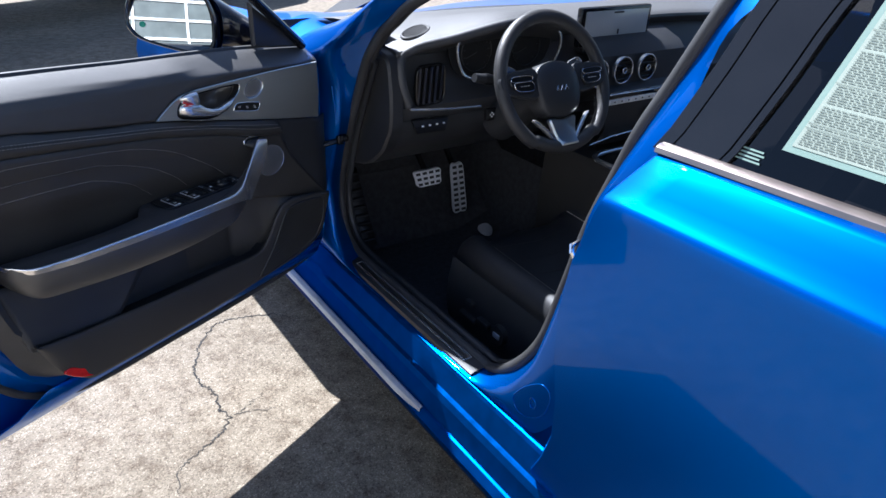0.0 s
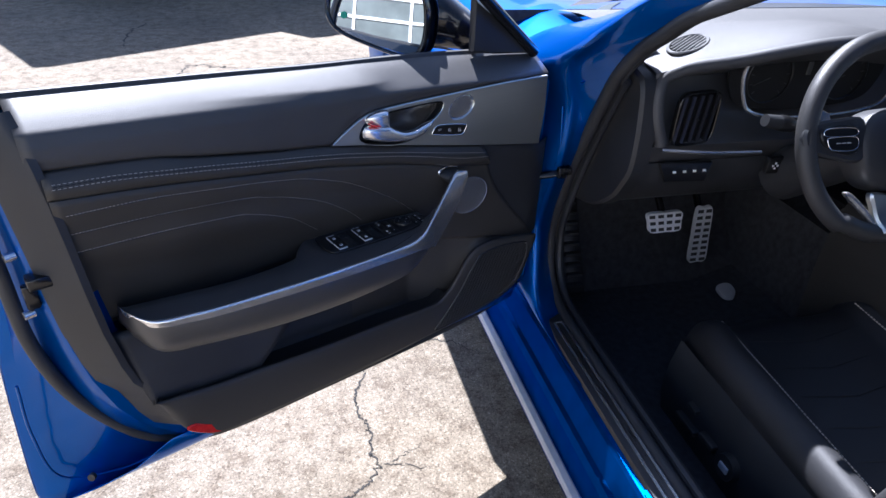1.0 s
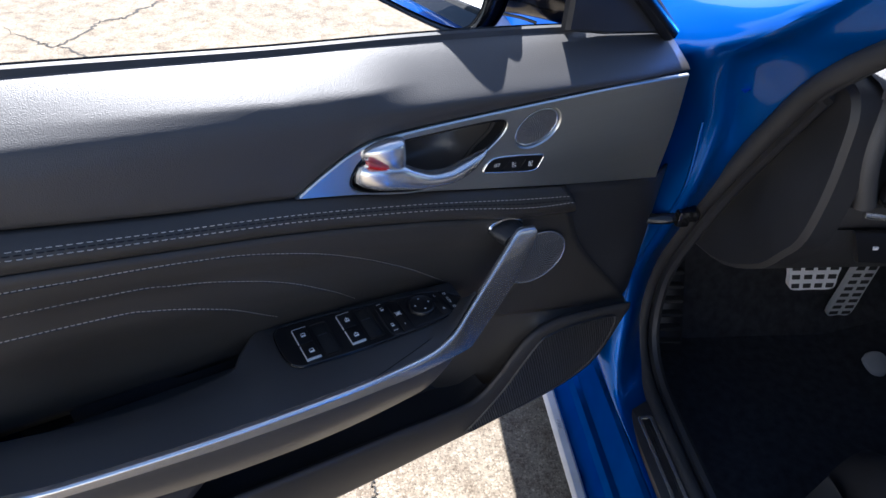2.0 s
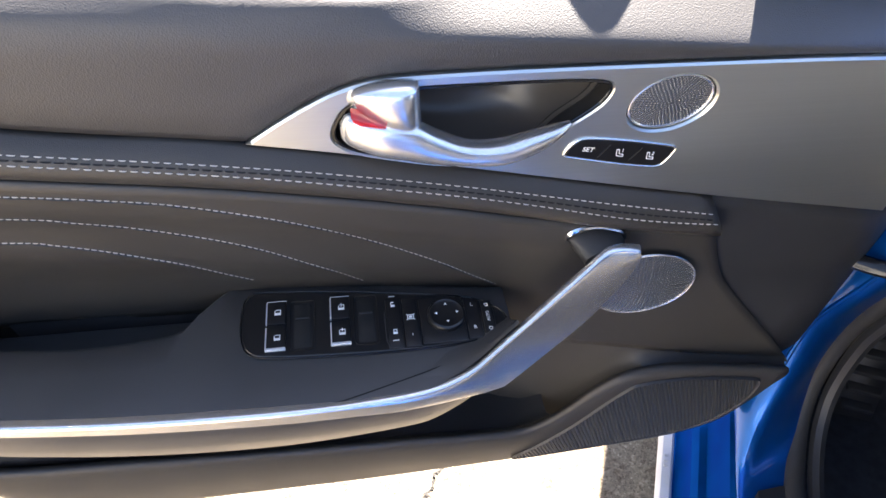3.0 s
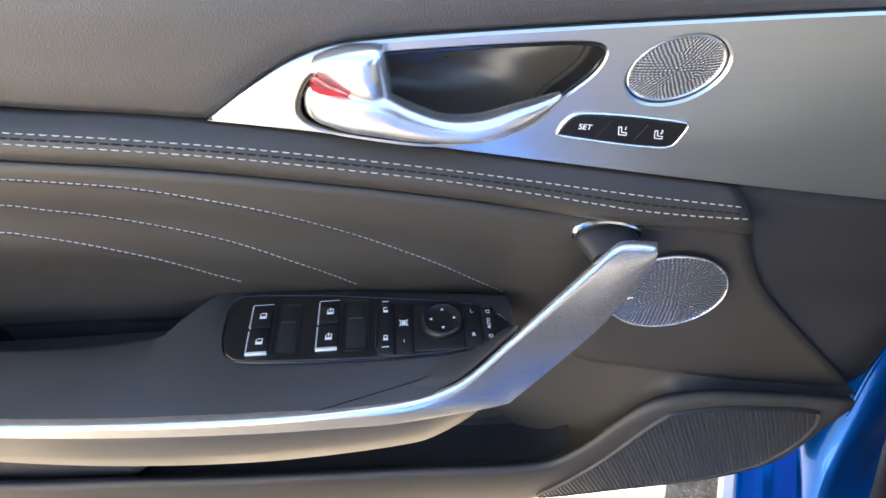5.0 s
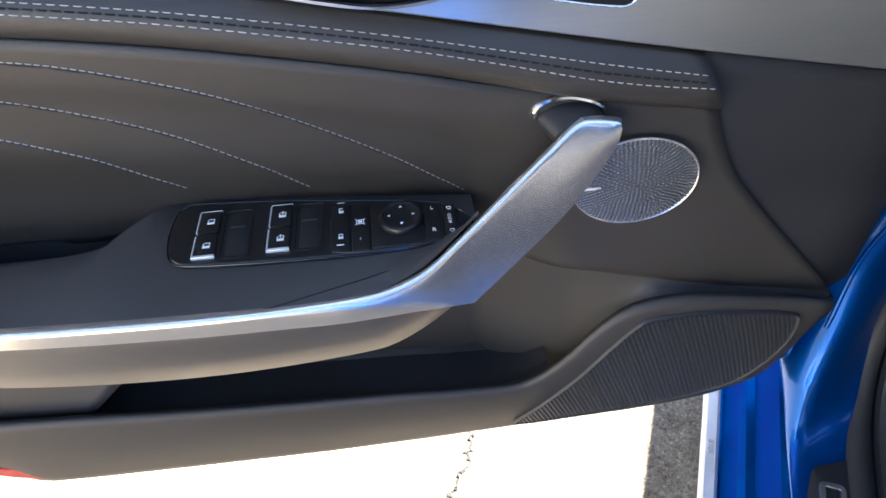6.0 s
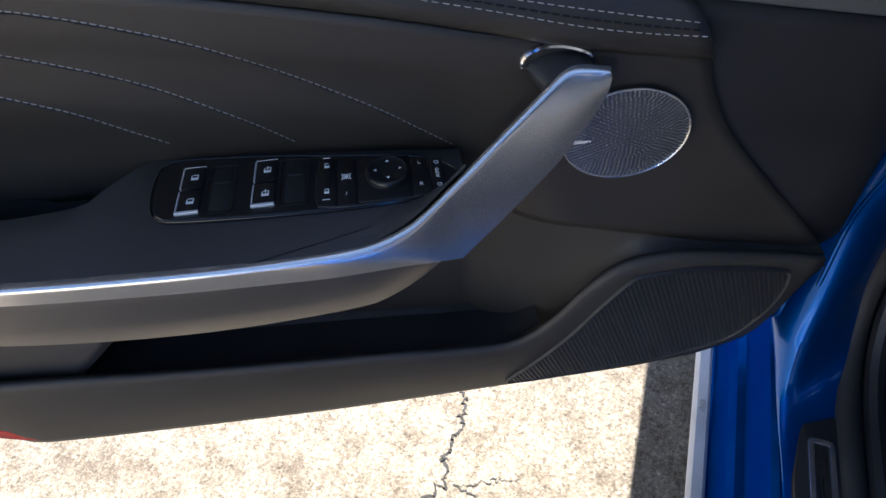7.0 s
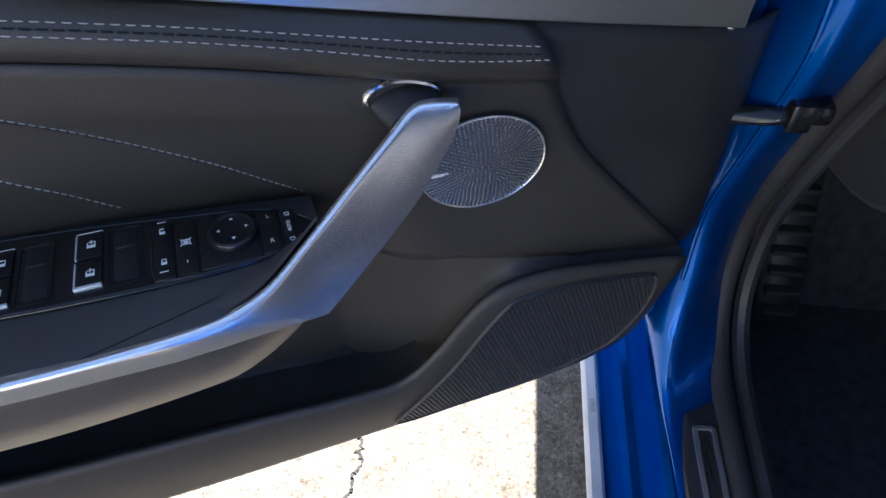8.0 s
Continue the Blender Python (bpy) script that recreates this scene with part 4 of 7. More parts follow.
def inside_span(loop, c, nx, nz):
    """Where the line n . p = c crosses the closed loop, as sorted places along the line."""
    hits = []
    tx, tz = -nz, nx
    for i in range(len(loop)):
        (ax, az), (bx, bz) = loop[i], loop[(i + 1) % len(loop)]
        da, db = ax * nx + az * nz - c, bx * nx + bz * nz - c
        if da * db < 0:
            f = da / (da - db)
            px, pz = ax + (bx - ax) * f, az + (bz - az) * f
            hits.append(px * tx + pz * tz)
    return sorted(hits)


# closed sheet under the ribs, coloured as the shade in the grille's gaps
ctr = (0.085, 0.495)
rows = [[on_lower(ctr[0] + (a - ctr[0]) * k, ctr[1] + (b - ctr[1]) * k, 0.0001) for a, b in loop2] for k in (1.0, 0.8, 0.6, 0.4, 0.2, 0.02)]
on_door("grille_gap_shade", grid(rows, wrap_cols=True), hole_shade_black, "near-black sheet under the ribs for the shaded grille gaps")
bm = bmesh.new()
nx, nz = math.cos(radians(-21)), math.sin(radians(-21))
c = min(a * nx + b * nz for a, b in loop2)
end = max(a * nx + b * nz for a, b in loop2)
while c < end:
    sp = inside_span(loop2, c, nx, nz)
    for s0, s1 in zip(sp[::2], sp[1::2]):
        k = max(2, int((s1 - s0) / 0.012))
        rows = []
        for i in range(k + 1):
            s = s0 + (s1 - s0) * i / k
            row = []
            for off, h in ((-0.0011, -0.0006), (-0.0007, 0.0014), (0.0007, 0.0014), (0.0011, -0.0006)):
                row.append(on_lower((c + off) * nx - s * nz, (c + off) * nz + s * nx, h))
            rows.append(row)
        grid(rows, bm)
    c += 0.0035
on_door("speaker_grille", bm, key_matt, "black ribbed lower speaker grille")
bm = bmesh.new()
c = min(b * nx - a * nz for a, b in loop2) + 0.001
end = max(b * nx - a * nz for a, b in loop2)
while c < end:
    sp = inside_span(loop2, c, -nz, nx)
    for s0, s1 in zip(sp[::2], sp[1::2]):
        k = max(2, int((s1 - s0) / 0.02))
        rows = []
        for i in range(k + 1):
            s = s0 + (s1 - s0) * i / k
            rows.append([on_lower(-(c + off) * nz - s * nx, (c + off) * nx - s * nz, h) for off, h in ((-0.0006, 0.0002), (0.0, 0.0010), (0.0006, 0.0002))])
        grid(rows, bm)
    c += 0.0035
on_door("grille_cross_rib", bm, key_matt, "fine cross ribs of the speaker grille")

# red courtesy reflector in the lower rear corner
red = plate(spline([(0.667, 0.4535), (0.655, 0.4600), (0.64, 0.4500), (0.622, 0.4390), (0.601, 0.4290), (0.596, 0.4155), (0.615, 0.4165), (0.64, 0.4280)], 3, True), [], lambda a, b, h: (a, -0.0480 + h - 0.12 * (0.46 - b), b), 0.004, 0.001)
on_door("door_reflector", red, reflector, "red reflector at the lower rear corner")

# rear return of the panel, its gasket, latch
rows = []
for z in [0.415, 0.43, 0.45, 0.48, 0.51, 0.535, 0.565, 0.60, 0.66, 0.72, 0.80, 0.86, 0.90, 0.93, 0.955]:
    p = panel_rear(z)
    top = max(0.0, (z - 0.90) / 0.06)
    rows.append([(p - 0.012, -0.060 - 0.03 * top, z), (p - 0.003, -0.0585 - 0.03 * top, z), (p + 0.004, -0.064 - 0.025 * top, z), (p + 0.020, -0.080 - 0.012 * top, z), (p + 0.034, -0.092, z), (p + 0.038, -0.097, z)])
on_door("panel_return", grid(rows), plastic, "black plastic return at the rear of the panel")
gasket_line = spline([(0.825, -0.130, 0.96), (0.823, -0.130, 0.85), (0.820, -0.131, 0.74), (0.815, -0.133, 0.63), (0.790, -0.133, 0.53), (0.742, -0.131, 0.44), (0.69, -0.127, 0.385), (0.60, -0.122, 0.350), (0.40, -0.120, 0.345), (0.1, -0.120, 0.345), (-0.06, -0.120, 0.36)], 6)
on_door("door_gasket", tube(gasket_line, 0.0095, 10), rubber, "black rubber door gasket")
bm = box((0.768, -0.104, 0.735), (0.800, -0.083, 0.752), 0.003)
box((0.790, -0.112, 0.700), (0.806, -0.100, 0.735), 0.003, bm)
on_door("door_latch", bm, gloss_black, "black door latch in the rear edge")
for z in (0.775, 0.69):
    on_door("latch_screw", tube([(0.800, -0.112, z), (0.812, -0.110, z)], 0.006, 10), satin, "screw of the latch")
on_door("shell_plug", tube([(0.795, -0.141, 0.352), (0.799, -0.136, 0.354)], 0.006, 12), rubber, "black rubber plug in the shell")
on_door("shell_bead", tube(spline([(0.846, -0.150, 0.56), (0.85, -0.158, 0.46), (0.835, -0.160, 0.36), (0.76, -0.152, 0.330), (0.70, -0.146, 0.332)], 8), 0.0022, 6), paint, "pressed bead in the blue shell")

# window line
bm = bmesh.new()
rows = []
for i in range(41):
    u = -0.045 + 0.825 * i / 40
    z = belt(u)
    rows.append([(u, -0.117, z - 0.004), (u, -0.120, z + 0.003), (u, -0.124, z + 0.004), (u, -0.128, z + 0.002), (u, -0.130, z - 0.012)])
grid(rows, bm)
on_door("inner_belt_seal", bm, rubber, "black inner window seal")
rows = []
for i in range(41):
    u = -0.045 + 0.87 * i / 40
    z = belt(u) + 0.002
    rows.append([(u, -0.136, z - 0.014), (u, -0.1365, z - 0.004), (u, -0.1385, z - 0.002), (u, -0.1425, z - 0.005), (u, -0.150, z - 0.014), (u, -0.158, z - 0.024)])
on_door("outer_belt_moulding", grid(rows), gloss_black, "gloss black outer window moulding")
# window frame: rear upright, roof bar and front slope
frame_line = spline([(0.800, -0.118, 0.94), (0.792, -0.112, 1.02), (0.772, -0.085, 1.12), (0.735, -0.050, 1.21), (0.66, -0.020, 1.265), (0.56, -0.010, 1.275), (0.44, -0.018, 1.245), (0.32, -0.040, 1.175), (0.20, -0.070, 1.09), (0.10, -0.088, 1.015), (0.02, -0.098, 0.955), (-0.045, -0.104, 0.905)], 6)
on_door("window_frame", tube(frame_line, [0.016] * 30 + [0.010] * (len(frame_line) - 30), 10), gloss_black, "black window frame of the door")
# mirror sail
sail_loop = [(0.101, 0.924), (0.103, 1.00), (0.104, 1.012), (0.095, 1.006), (0.05, 0.975), (0.0, 0.936), (-0.046, 0.902), (-0.02, 0.906), (0.05, 0.914)]
on_door("mirror_sail", plate(sail_loop, [], lambda a, b, h: (a, -0.114 + h, b), 0.010, 0.004), plastic, "black mirror sail cover")

# ---- door mirror
MC = Vector((0.2145, -0.215, 0.980))
MN = Vector((0.755, 0.65, 0.16)).normalized()
MX = Vector((-MN.y, MN.x, 0)).normalized()
MZ = MN.cross(MX).normalized()
MZ = MZ if MZ.z > 0 else -MZ
face = spline([(-0.080, 0.0), (-0.073, 0.030), (-0.056, 0.049), (-0.006, 0.060), (0.036, 0.059), (0.062, 0.044), (0.075, 0.018), (0.079, -0.016), (0.074, -0.050), (0.054, -0.066), (-0.006, -0.054), (-0.058, -0.037), (-0.077, -0.018)], 4, True)


def on_mirror(a, b, h):
    return tuple(MC + MX * a + MZ * b + MN * h)


rows = []
for h, k, sh in ((-0.006, 0.93, 0), (-0.004, 1.0, 0), (0.005, 1.03, 0), (0.006, 1.055, 0), (0.002, 1.085, 0), (-0.02, 1.10, 0.003), (-0.045, 1.05, 0.008), (-0.068, 0.90, 0.014), (-0.084, 0.66, 0.02), (-0.092, 0.35, 0.02), (-0.094, 0.02, 0.02)):
    rows.append([on_mirror(a * k + sh, b * k * (0.76 if h < -0.01 and b > 0 else 1.0), h) for a, b in face])
on_door("mirror_housing", grid(rows, wrap_cols=True), gloss_black, "gloss black and blue door mirror housing")
bm = bmesh.new()
rows = []
for i in range(21):
    k = max(0.003, 1 - i / 20)
    rows.append([on_mirror(a * 0.985 * k, b * 0.985 * k, -0.0004 - ((a * k) ** 2 + (b * k) ** 2) / 3.0) for a, b in face])
on_door("mirror_glass", grid(rows, wrap_cols=True), mirror_glass, "mirror glass that reflects a glazed shop door")
rows = []
for h, k in ((-0.022, 1.112), (-0.046, 1.062), (-0.069, 0.912), (-0.085, 0.67), (-0.093, 0.36), (-0.0955, 0.02)):
    rows.append([on_mirror(a * k + 0.01, b * k * (0.76 if b > 0 else 1.0) + 0.004, h) for a, b in face])
on_door("mirror_cap", grid(rows, wrap_cols=True), paint, "blue painted mirror cap")
stations = [(0.152, -0.212, 0.974, 0.064), (0.1425, -0.205, 0.9726, 0.0668), (0.1226, -0.195, 0.9640, 0.0600), (0.0994, -0.180, 0.9540, 0.0505), (0.0844, -0.155, 0.9450, 0.0395), (0.0833, -0.125, 0.9420, 0.0310), (0.085, -0.110, 0.9410, 0.029)]
rows = []
for u, w, z, h in [tuple(np.array(stations[i]) * (1 - j / 4) + np.array(stations[min(i + 1, 6)]) * (j / 4)) for i in range(6) for j in range(4)] + [stations[-1]]:
    rows.append([(u - 0.030 + 0.030 * math.copysign(abs(math.cos(t)) ** 0.7, math.cos(t)), w - 0.040 + 0.040 * math.copysign(abs(math.cos(t)) ** 0.7, math.cos(t)), z + h * (0.86 if math.sin(t) > 0 else 1.0) * math.copysign(abs(math.sin(t)) ** 0.8, math.sin(t))) for t in (2 * math.pi * i / 28 for i in range(28))])
on_door("mirror_arm", grid(rows, wrap_cols=True, cap=True), gloss_black, "gloss black mirror arm")
for k in range(3):
    z = 0.962 - 0.024 * k
    on_door("arm_rib", tube(spline([(0.133, -0.1965, z + 0.004), (0.118, -0.190, z + 0.001), (0.101, -0.177, z - 0.001), (0.091, -0.163, z - 0.003)], 5), 0.0016, 6), gloss_black, "raised rib of the mirror arm")
dot = [tuple(MC + MX * (-0.055 + 0.0055 * math.cos(t)) + MZ * (-0.012 + 0.0055 * math.sin(t)) + MN * 0.0012) for t in (2 * math.pi * i / 18 for i in range(18))]
bm = bmesh.new()
bm.faces.new([bm.verts.new(q) for q in dot])
on_door("mirror_sticker", bm, material("green_sticker", (0.02, 0.30, 0.16), 0.5, vary=0.1, vscale=60), "small round green sticker on the mirror glass", False)


# ---------------------------------------------------------------- body of the car; x across to the right, y ahead
def on_car(name, bm, mat, label="", parent=None, smooth=True):
    return part(name, bm, mat, parent or sedan, label, smooth, (-1, -0.3, 0.6))


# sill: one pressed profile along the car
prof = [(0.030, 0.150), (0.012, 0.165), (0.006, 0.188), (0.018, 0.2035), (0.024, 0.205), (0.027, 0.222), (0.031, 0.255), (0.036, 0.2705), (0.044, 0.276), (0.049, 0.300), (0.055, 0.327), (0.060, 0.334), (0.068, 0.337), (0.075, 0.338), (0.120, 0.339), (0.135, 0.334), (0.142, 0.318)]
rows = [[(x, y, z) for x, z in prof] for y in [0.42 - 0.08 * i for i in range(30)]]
on_car("sill", grid(rows), sill_shade_paint, "blue painted door sill with pressed creases").data.set_sharp_from_angle(angle=radians(9))
rows = []
for y in [0.40 - 0.05 * i for i in range(17)]:
    f = max(0.0, min(1.0, (y + 0.42) / 0.12))
    rows.append([(0.003 + 0.010 * (1 - f), y, 0.190), (0.0035 + 0.010 * (1 - f), y, 0.1985), (0.007 + 0.006 * (1 - f), y, 0.2035), (0.018, y, 0.2065), (0.0215, y, 0.205)])
on_car("sill_trim", grid(rows), strip_grey, "grey trim strip along the side skirt")
bm = bmesh.new()
for k in range(3):
    box((0.009, 0.118 + 0.008 * k, 0.2045), (0.015, 0.121 + 0.008 * k, 0.2067), 0, bm)
on_car("trim_mark", bm, grey_plastic, "small pale marks on the trim strip", smooth=False)

# black sill cover with a bright plate
rows = []
for i in range(25):
    y = 0.055 - 0.555 * i / 24
    k = max(0.0, 1 - i / 3.0)
    o = 0.067 + 0.006 * k
    rows.append([(o, y - 0.020 * k, 0.336), (o + 0.002, y - 0.019 * k, 0.3465), (0.078, y - 0.012 * k, 0.350), (0.104, y + 0.002 * k, 0.350), (0.118, y + 0.004 * k, 0.350), (0.128, y + 0.004 * k, 0.342)])
on_car("sill_cover", grid(rows), plastic, "black plastic sill cover")


def sill_plate(y0, y1):
    loop = []
    for cx, cy, a0 in ((0.0985, y0 - 0.006, 0), (0.0865, y0 - 0.006, 90), (0.0865, y1 + 0.006, 180), (0.0985, y1 + 0.006, 270)):
        loop += [(cx + 0.006 * math.cos(radians(a0 + 22.5 * k)), cy + 0.006 * math.sin(radians(a0 + 22.5 * k))) for k in range(5)]
    return loop


pl = sill_plate(0.030, -0.46)
on_car("sill_plate_rim", plate(pl, [inset(pl, 0.0055)], lambda a, b, h: (a, b, 0.3494 + h), 0.0022, 0.0005, 0.002), satin, "satin rim of the sill plate")
on_car("sill_plate", plate(inset(pl, 0.0055), [], lambda a, b, h: (a, b, 0.3492 + h), 0.0012, 0.0003), plate_metal, "dark metal sill plate")

# edge of the door opening
SEAL = [(0.118, -0.45, 0.345), (0.118, -0.2, 0.345), (0.118, 0.0, 0.346), (0.119, 0.10, 0.354), (0.120, 0.158, 0.392), (0.120, 0.180, 0.460), (0.120, 0.176, 0.53), (0.120, 0.140, 0.64), (0.119, 0.103, 0.725), (0.117, 0.055, 0.818), (0.116, 0.018, 0.884), (0.116, -0.015, 0.922), (0.116, -0.055, 0.958), (0.117, -0.090, 0.982),
        (0.118, -0.145, 1.020), (0.120, -0.210, 1.052), (0.131, -0.330, 1.108), (0.156, -0.45, 1.152), (0.200, -0.60, 1.195), (0.215, -0.72, 1.215), (0.205, -0.835, 1.190), (0.160, -0.832, 1.127), (0.142, -0.793, 1.02), (0.130, -0.763, 0.945), (0.125, -0.738, 0.868), (0.116, -0.708, 0.765), (0.112, -0.682, 0.645), (0.112, -0.645, 0.507), (0.114, -0.585, 0.412), (0.117, -0.515, 0.352)]
seal_line = spline(SEAL, 7, True)
on_car("opening_seal", tube(seal_line, 0.0118, 10, closed=True), rubber, "black rubber seal round the door opening")
inner_line = [(x + (0.010 if z > 0.88 and y > -0.6 else 0.022), y * 0.99 - 0.002, z + (0.004 if z < 0.5 else 0.0)) for x, y, z in seal_line]
on_car("inner_trim_edge", tube(inner_line, 0.009, 8, closed=True), plastic, "black trim along the door opening")

# front pillar: hinge face, sweeping up into the windscreen pillar
front_rows = [
    ((0.066, 0.30, 0.330), (0.064, 0.02, 0.334), (0.063, -0.14, 0.3385), (0.085, -0.14, 0.3395), (0.112, -0.10, 0.3415)),
    ((0.058, 0.31, 0.338), (0.061, 0.10, 0.3385), (0.062, -0.03, 0.3395), (0.085, -0.02, 0.3405), (0.112, 0.01, 0.3415)),
    ((0.040, 0.32, 0.356), (0.049, 0.16, 0.356), (0.055, 0.055, 0.353), (0.082, 0.065, 0.354), (0.113, 0.088, 0.355)),
    ((0.012, 0.32, 0.400), (0.025, 0.190, 0.405), (0.052, 0.096, 0.400), (0.082, 0.108, 0.400), (0.115, 0.150, 0.400)),
    ((0.006, 0.31, 0.460), (0.022, 0.190, 0.460), (0.057, 0.122, 0.460), (0.087, 0.134, 0.460), (0.116, 0.178, 0.460)),
    ((0.006, 0.31, 0.540), (0.020, 0.185, 0.540), (0.060, 0.137, 0.540), (0.088, 0.147, 0.540), (0.116, 0.172, 0.540)),
    ((0.006, 0.32, 0.640), (0.024, 0.170, 0.640), (0.064, 0.112, 0.640), (0.090, 0.120, 0.640), (0.116, 0.138, 0.640)),
    ((0.008, 0.33, 0.720), (0.030, 0.170, 0.720), (0.068, 0.095, 0.722), (0.092, 0.096, 0.722), (0.116, 0.103, 0.720)),
    ((0.012, 0.34, 0.790), (0.032, 0.190, 0.800), (0.062, 0.096, 0.808), (0.090, 0.080, 0.818), (0.116, 0.060, 0.822)),
    ((0.020, 0.34, 0.830), (0.022, 0.20, 0.860), (0.034, 0.085, 0.880), (0.068, 0.050, 0.898), (0.115, 0.000, 0.910)),
    ((0.110, 0.34, 0.885), (0.062, 0.17, 0.912), (0.042, 0.032, 0.936), (0.076, -0.010, 0.956), (0.115, -0.062, 0.968)),
    ((0.165, 0.16, 0.960), (0.108, 0.05, 0.982), (0.080, -0.045, 1.012), (0.094, -0.105, 1.040), (0.118, -0.175, 1.040)),
    ((0.215, -0.03, 1.060), (0.155, -0.09, 1.075), (0.125, -0.165, 1.095), (0.127, -0.240, 1.106), (0.132, -0.330, 1.112)),
    ((0.270, -0.22, 1.155), (0.245, -0.330, 1.185), (0.215, -0.450, 1.200), (0.195, -0.520, 1.195), (0.198, -0.590, 1.190)),
    ((0.330, -0.42, 1.245), (0.300, -0.520, 1.265), (0.262, -0.640, 1.265), (0.230, -0.690, 1.240), (0.215, -0.720, 1.215)),
]
cols = list(zip(*front_rows))
dense_cols = [spline(c, 7) for c in cols]
dense_cols = list(zip(*[spline(r, 5) for r in zip(*dense_cols)]))
on_car("front_pillar", grid(list(zip(*dense_cols))), paint, "blue painted front pillar of the door opening")
pillar_path = [(-0.40, 0.345, 0, -1, 0.12), (-0.47, 0.347, -0.10, -0.99, 0.15), (-0.515, 0.352, -0.35, -0.94, 0.30), (-0.55, 0.378, -0.60, -0.80, 0.75), (-0.585, 0.412, -0.75, -0.66, 1), (-0.62, 0.460, -0.86, -0.50, 1), (-0.645, 0.507, -0.93, -0.37, 1), (-0.665, 0.575, -0.97, -0.24, 1), (-0.682, 0.645, -0.98, -0.20, 1), (-0.708, 0.765, -0.97, -0.25, 1), (-0.736, 0.862, -0.95, -0.30, 0.9)]
crease = [(r[2][0], r[2][1] + 0.0016, r[2][2]) for r in front_rows[4:9]]
on_car("pillar_crease", tube(spline(crease, 7), 0.0024, 8), paint, "pressed crease of the front pillar")
rear_rows = [[(x, y + ny * d * k, max(z + nz * d * k, 0.3365 if x > 0.056 else 0.334)) for x, d in ((0.112, 0.004), (0.105, 0.012), (0.098, 0.016), (0.084, 0.020), (0.070, 0.027), (0.064, 0.033), (0.0615, 0.041), (0.0655, 0.090), (0.070, 0.135))] for y, z, ny, nz, k in pillar_path]
for a, b, c in (((0.115, -0.850, 1.030), (0.125, -0.830, 1.030), (0.142, -0.795, 1.025)), ((0.148, -0.880, 1.130), (0.155, -0.860, 1.130), (0.162, -0.832, 1.127)), ((0.215, -1.02, 1.240), (0.215, -0.960, 1.235), (0.205, -0.850, 1.195))):
    a, b, c = Vector(a), Vector(b), Vector(c)
    rear_rows.append([tuple(c.lerp(b, f) if f <= 1 else b.lerp(a, f - 1)) for f in (0, 0.2, 0.3, 0.55, 0.8, 0.95, 1.1, 1.6, 2)])
on_car("centre_pillar", grid(list(zip(*[spline(c, 5) for c in zip(*rear_rows)]))), paint, "blue painted centre pillar of the door opening")


def foot(i, d):
    """A point of the pillar's foot: i along the opening's edge, d out from it."""
    a, b = pillar_path[int(i)], pillar_path[int(i) + 1]
    y, z, ny, nz, k = [p + (q - p) * (i - int(i)) for p, q in zip(a, b)]
    return (0.0615 + 0.004 * (d - 0.041) / 0.049 - 0.0004, y + ny * d * k, z + nz * d * k)


bead = spline([foot(i, d) for i, d in ((4.25, 0.058), (4.7, 0.052), (5.3, 0.058), (5.8, 0.075), (5.7, 0.098), (5.0, 0.112), (4.45, 0.104), (4.15, 0.082))], 6, True)
on_car("pillar_bead", tube(bead, 0.0016, 8, closed=True), paint, "pressed bead at the foot of the pillar")
c = Vector(foot(4.9, 0.085))
on_car("pillar_dimple", tube([(c.x - 0.0004, c.y + 0.008 * math.cos(t), c.z + 0.011 * math.sin(t)) for t in (2 * math.pi * i / 24 for i in range(24))], 0.0016, 8, closed=True), paint, "round pressed dimple in the pillar")
striker = tube([(0.112, -0.700, 0.742), (0.080, -0.709, 0.744), (0.074, -0.717, 0.737), (0.077, -0.725, 0.722), (0.112, -0.719, 0.718)], 0.0042, 8)
on_car("door_striker", striker, chrome, "bright steel door striker loop")

strap = tube(spline([(0.020, 0.120, 0.658), (0.045, 0.106, 0.664), (0.066, 0.100, 0.669), (0.086, 0.102, 0.673)], 5), 0.0075, 10, flat=0.7)
box((0.070, 0.088, 0.661), (0.088, 0.122, 0.685), 0.004, strap)
box((0.086, 0.094, 0.664), (0.104, 0.124, 0.681), 0.005, strap)
on_car("check_strap", strap, gloss_black, "black door check strap on the pillar")

def arch(y, centre, low):
    d = abs(y - centre)
    return max(low, 0.33 + math.sqrt(0.385 ** 2 - d * d)) if d < 0.385 else low


# fender, bonnet and scuttle
rows = []
for i in range(17):
    y = 0.13 + 1.45 * i / 16
    a = i / 16
    low = arch(y, 0.98, 0.355 - 0.155 * min(1.0, max(0.0, (y - 0.46) / 0.10)))
    f = min(1.0, max(0.0, (y - 0.28) / 0.22))
    f = f * f * (3 - 2 * f)
    rows.append([(0.004 - 0.048 * f, y, low), (-0.061 * f, y, max(0.45, low + 0.02)), (-0.006 - 0.068 * f, y, 0.62), (0.006 - 0.060 * f, y, 0.745 - 0.04 * a), (0.030, y, 0.820 - 0.06 * a), (0.085, y, 0.868 - 0.085 * a), (0.150, y + 0.01, 0.893 - 0.09 * a), (0.190, y + 0.015, 0.899 - 0.095 * a)])
on_car("front_fender", grid(rows), paint, "blue painted front fender")
rows = []
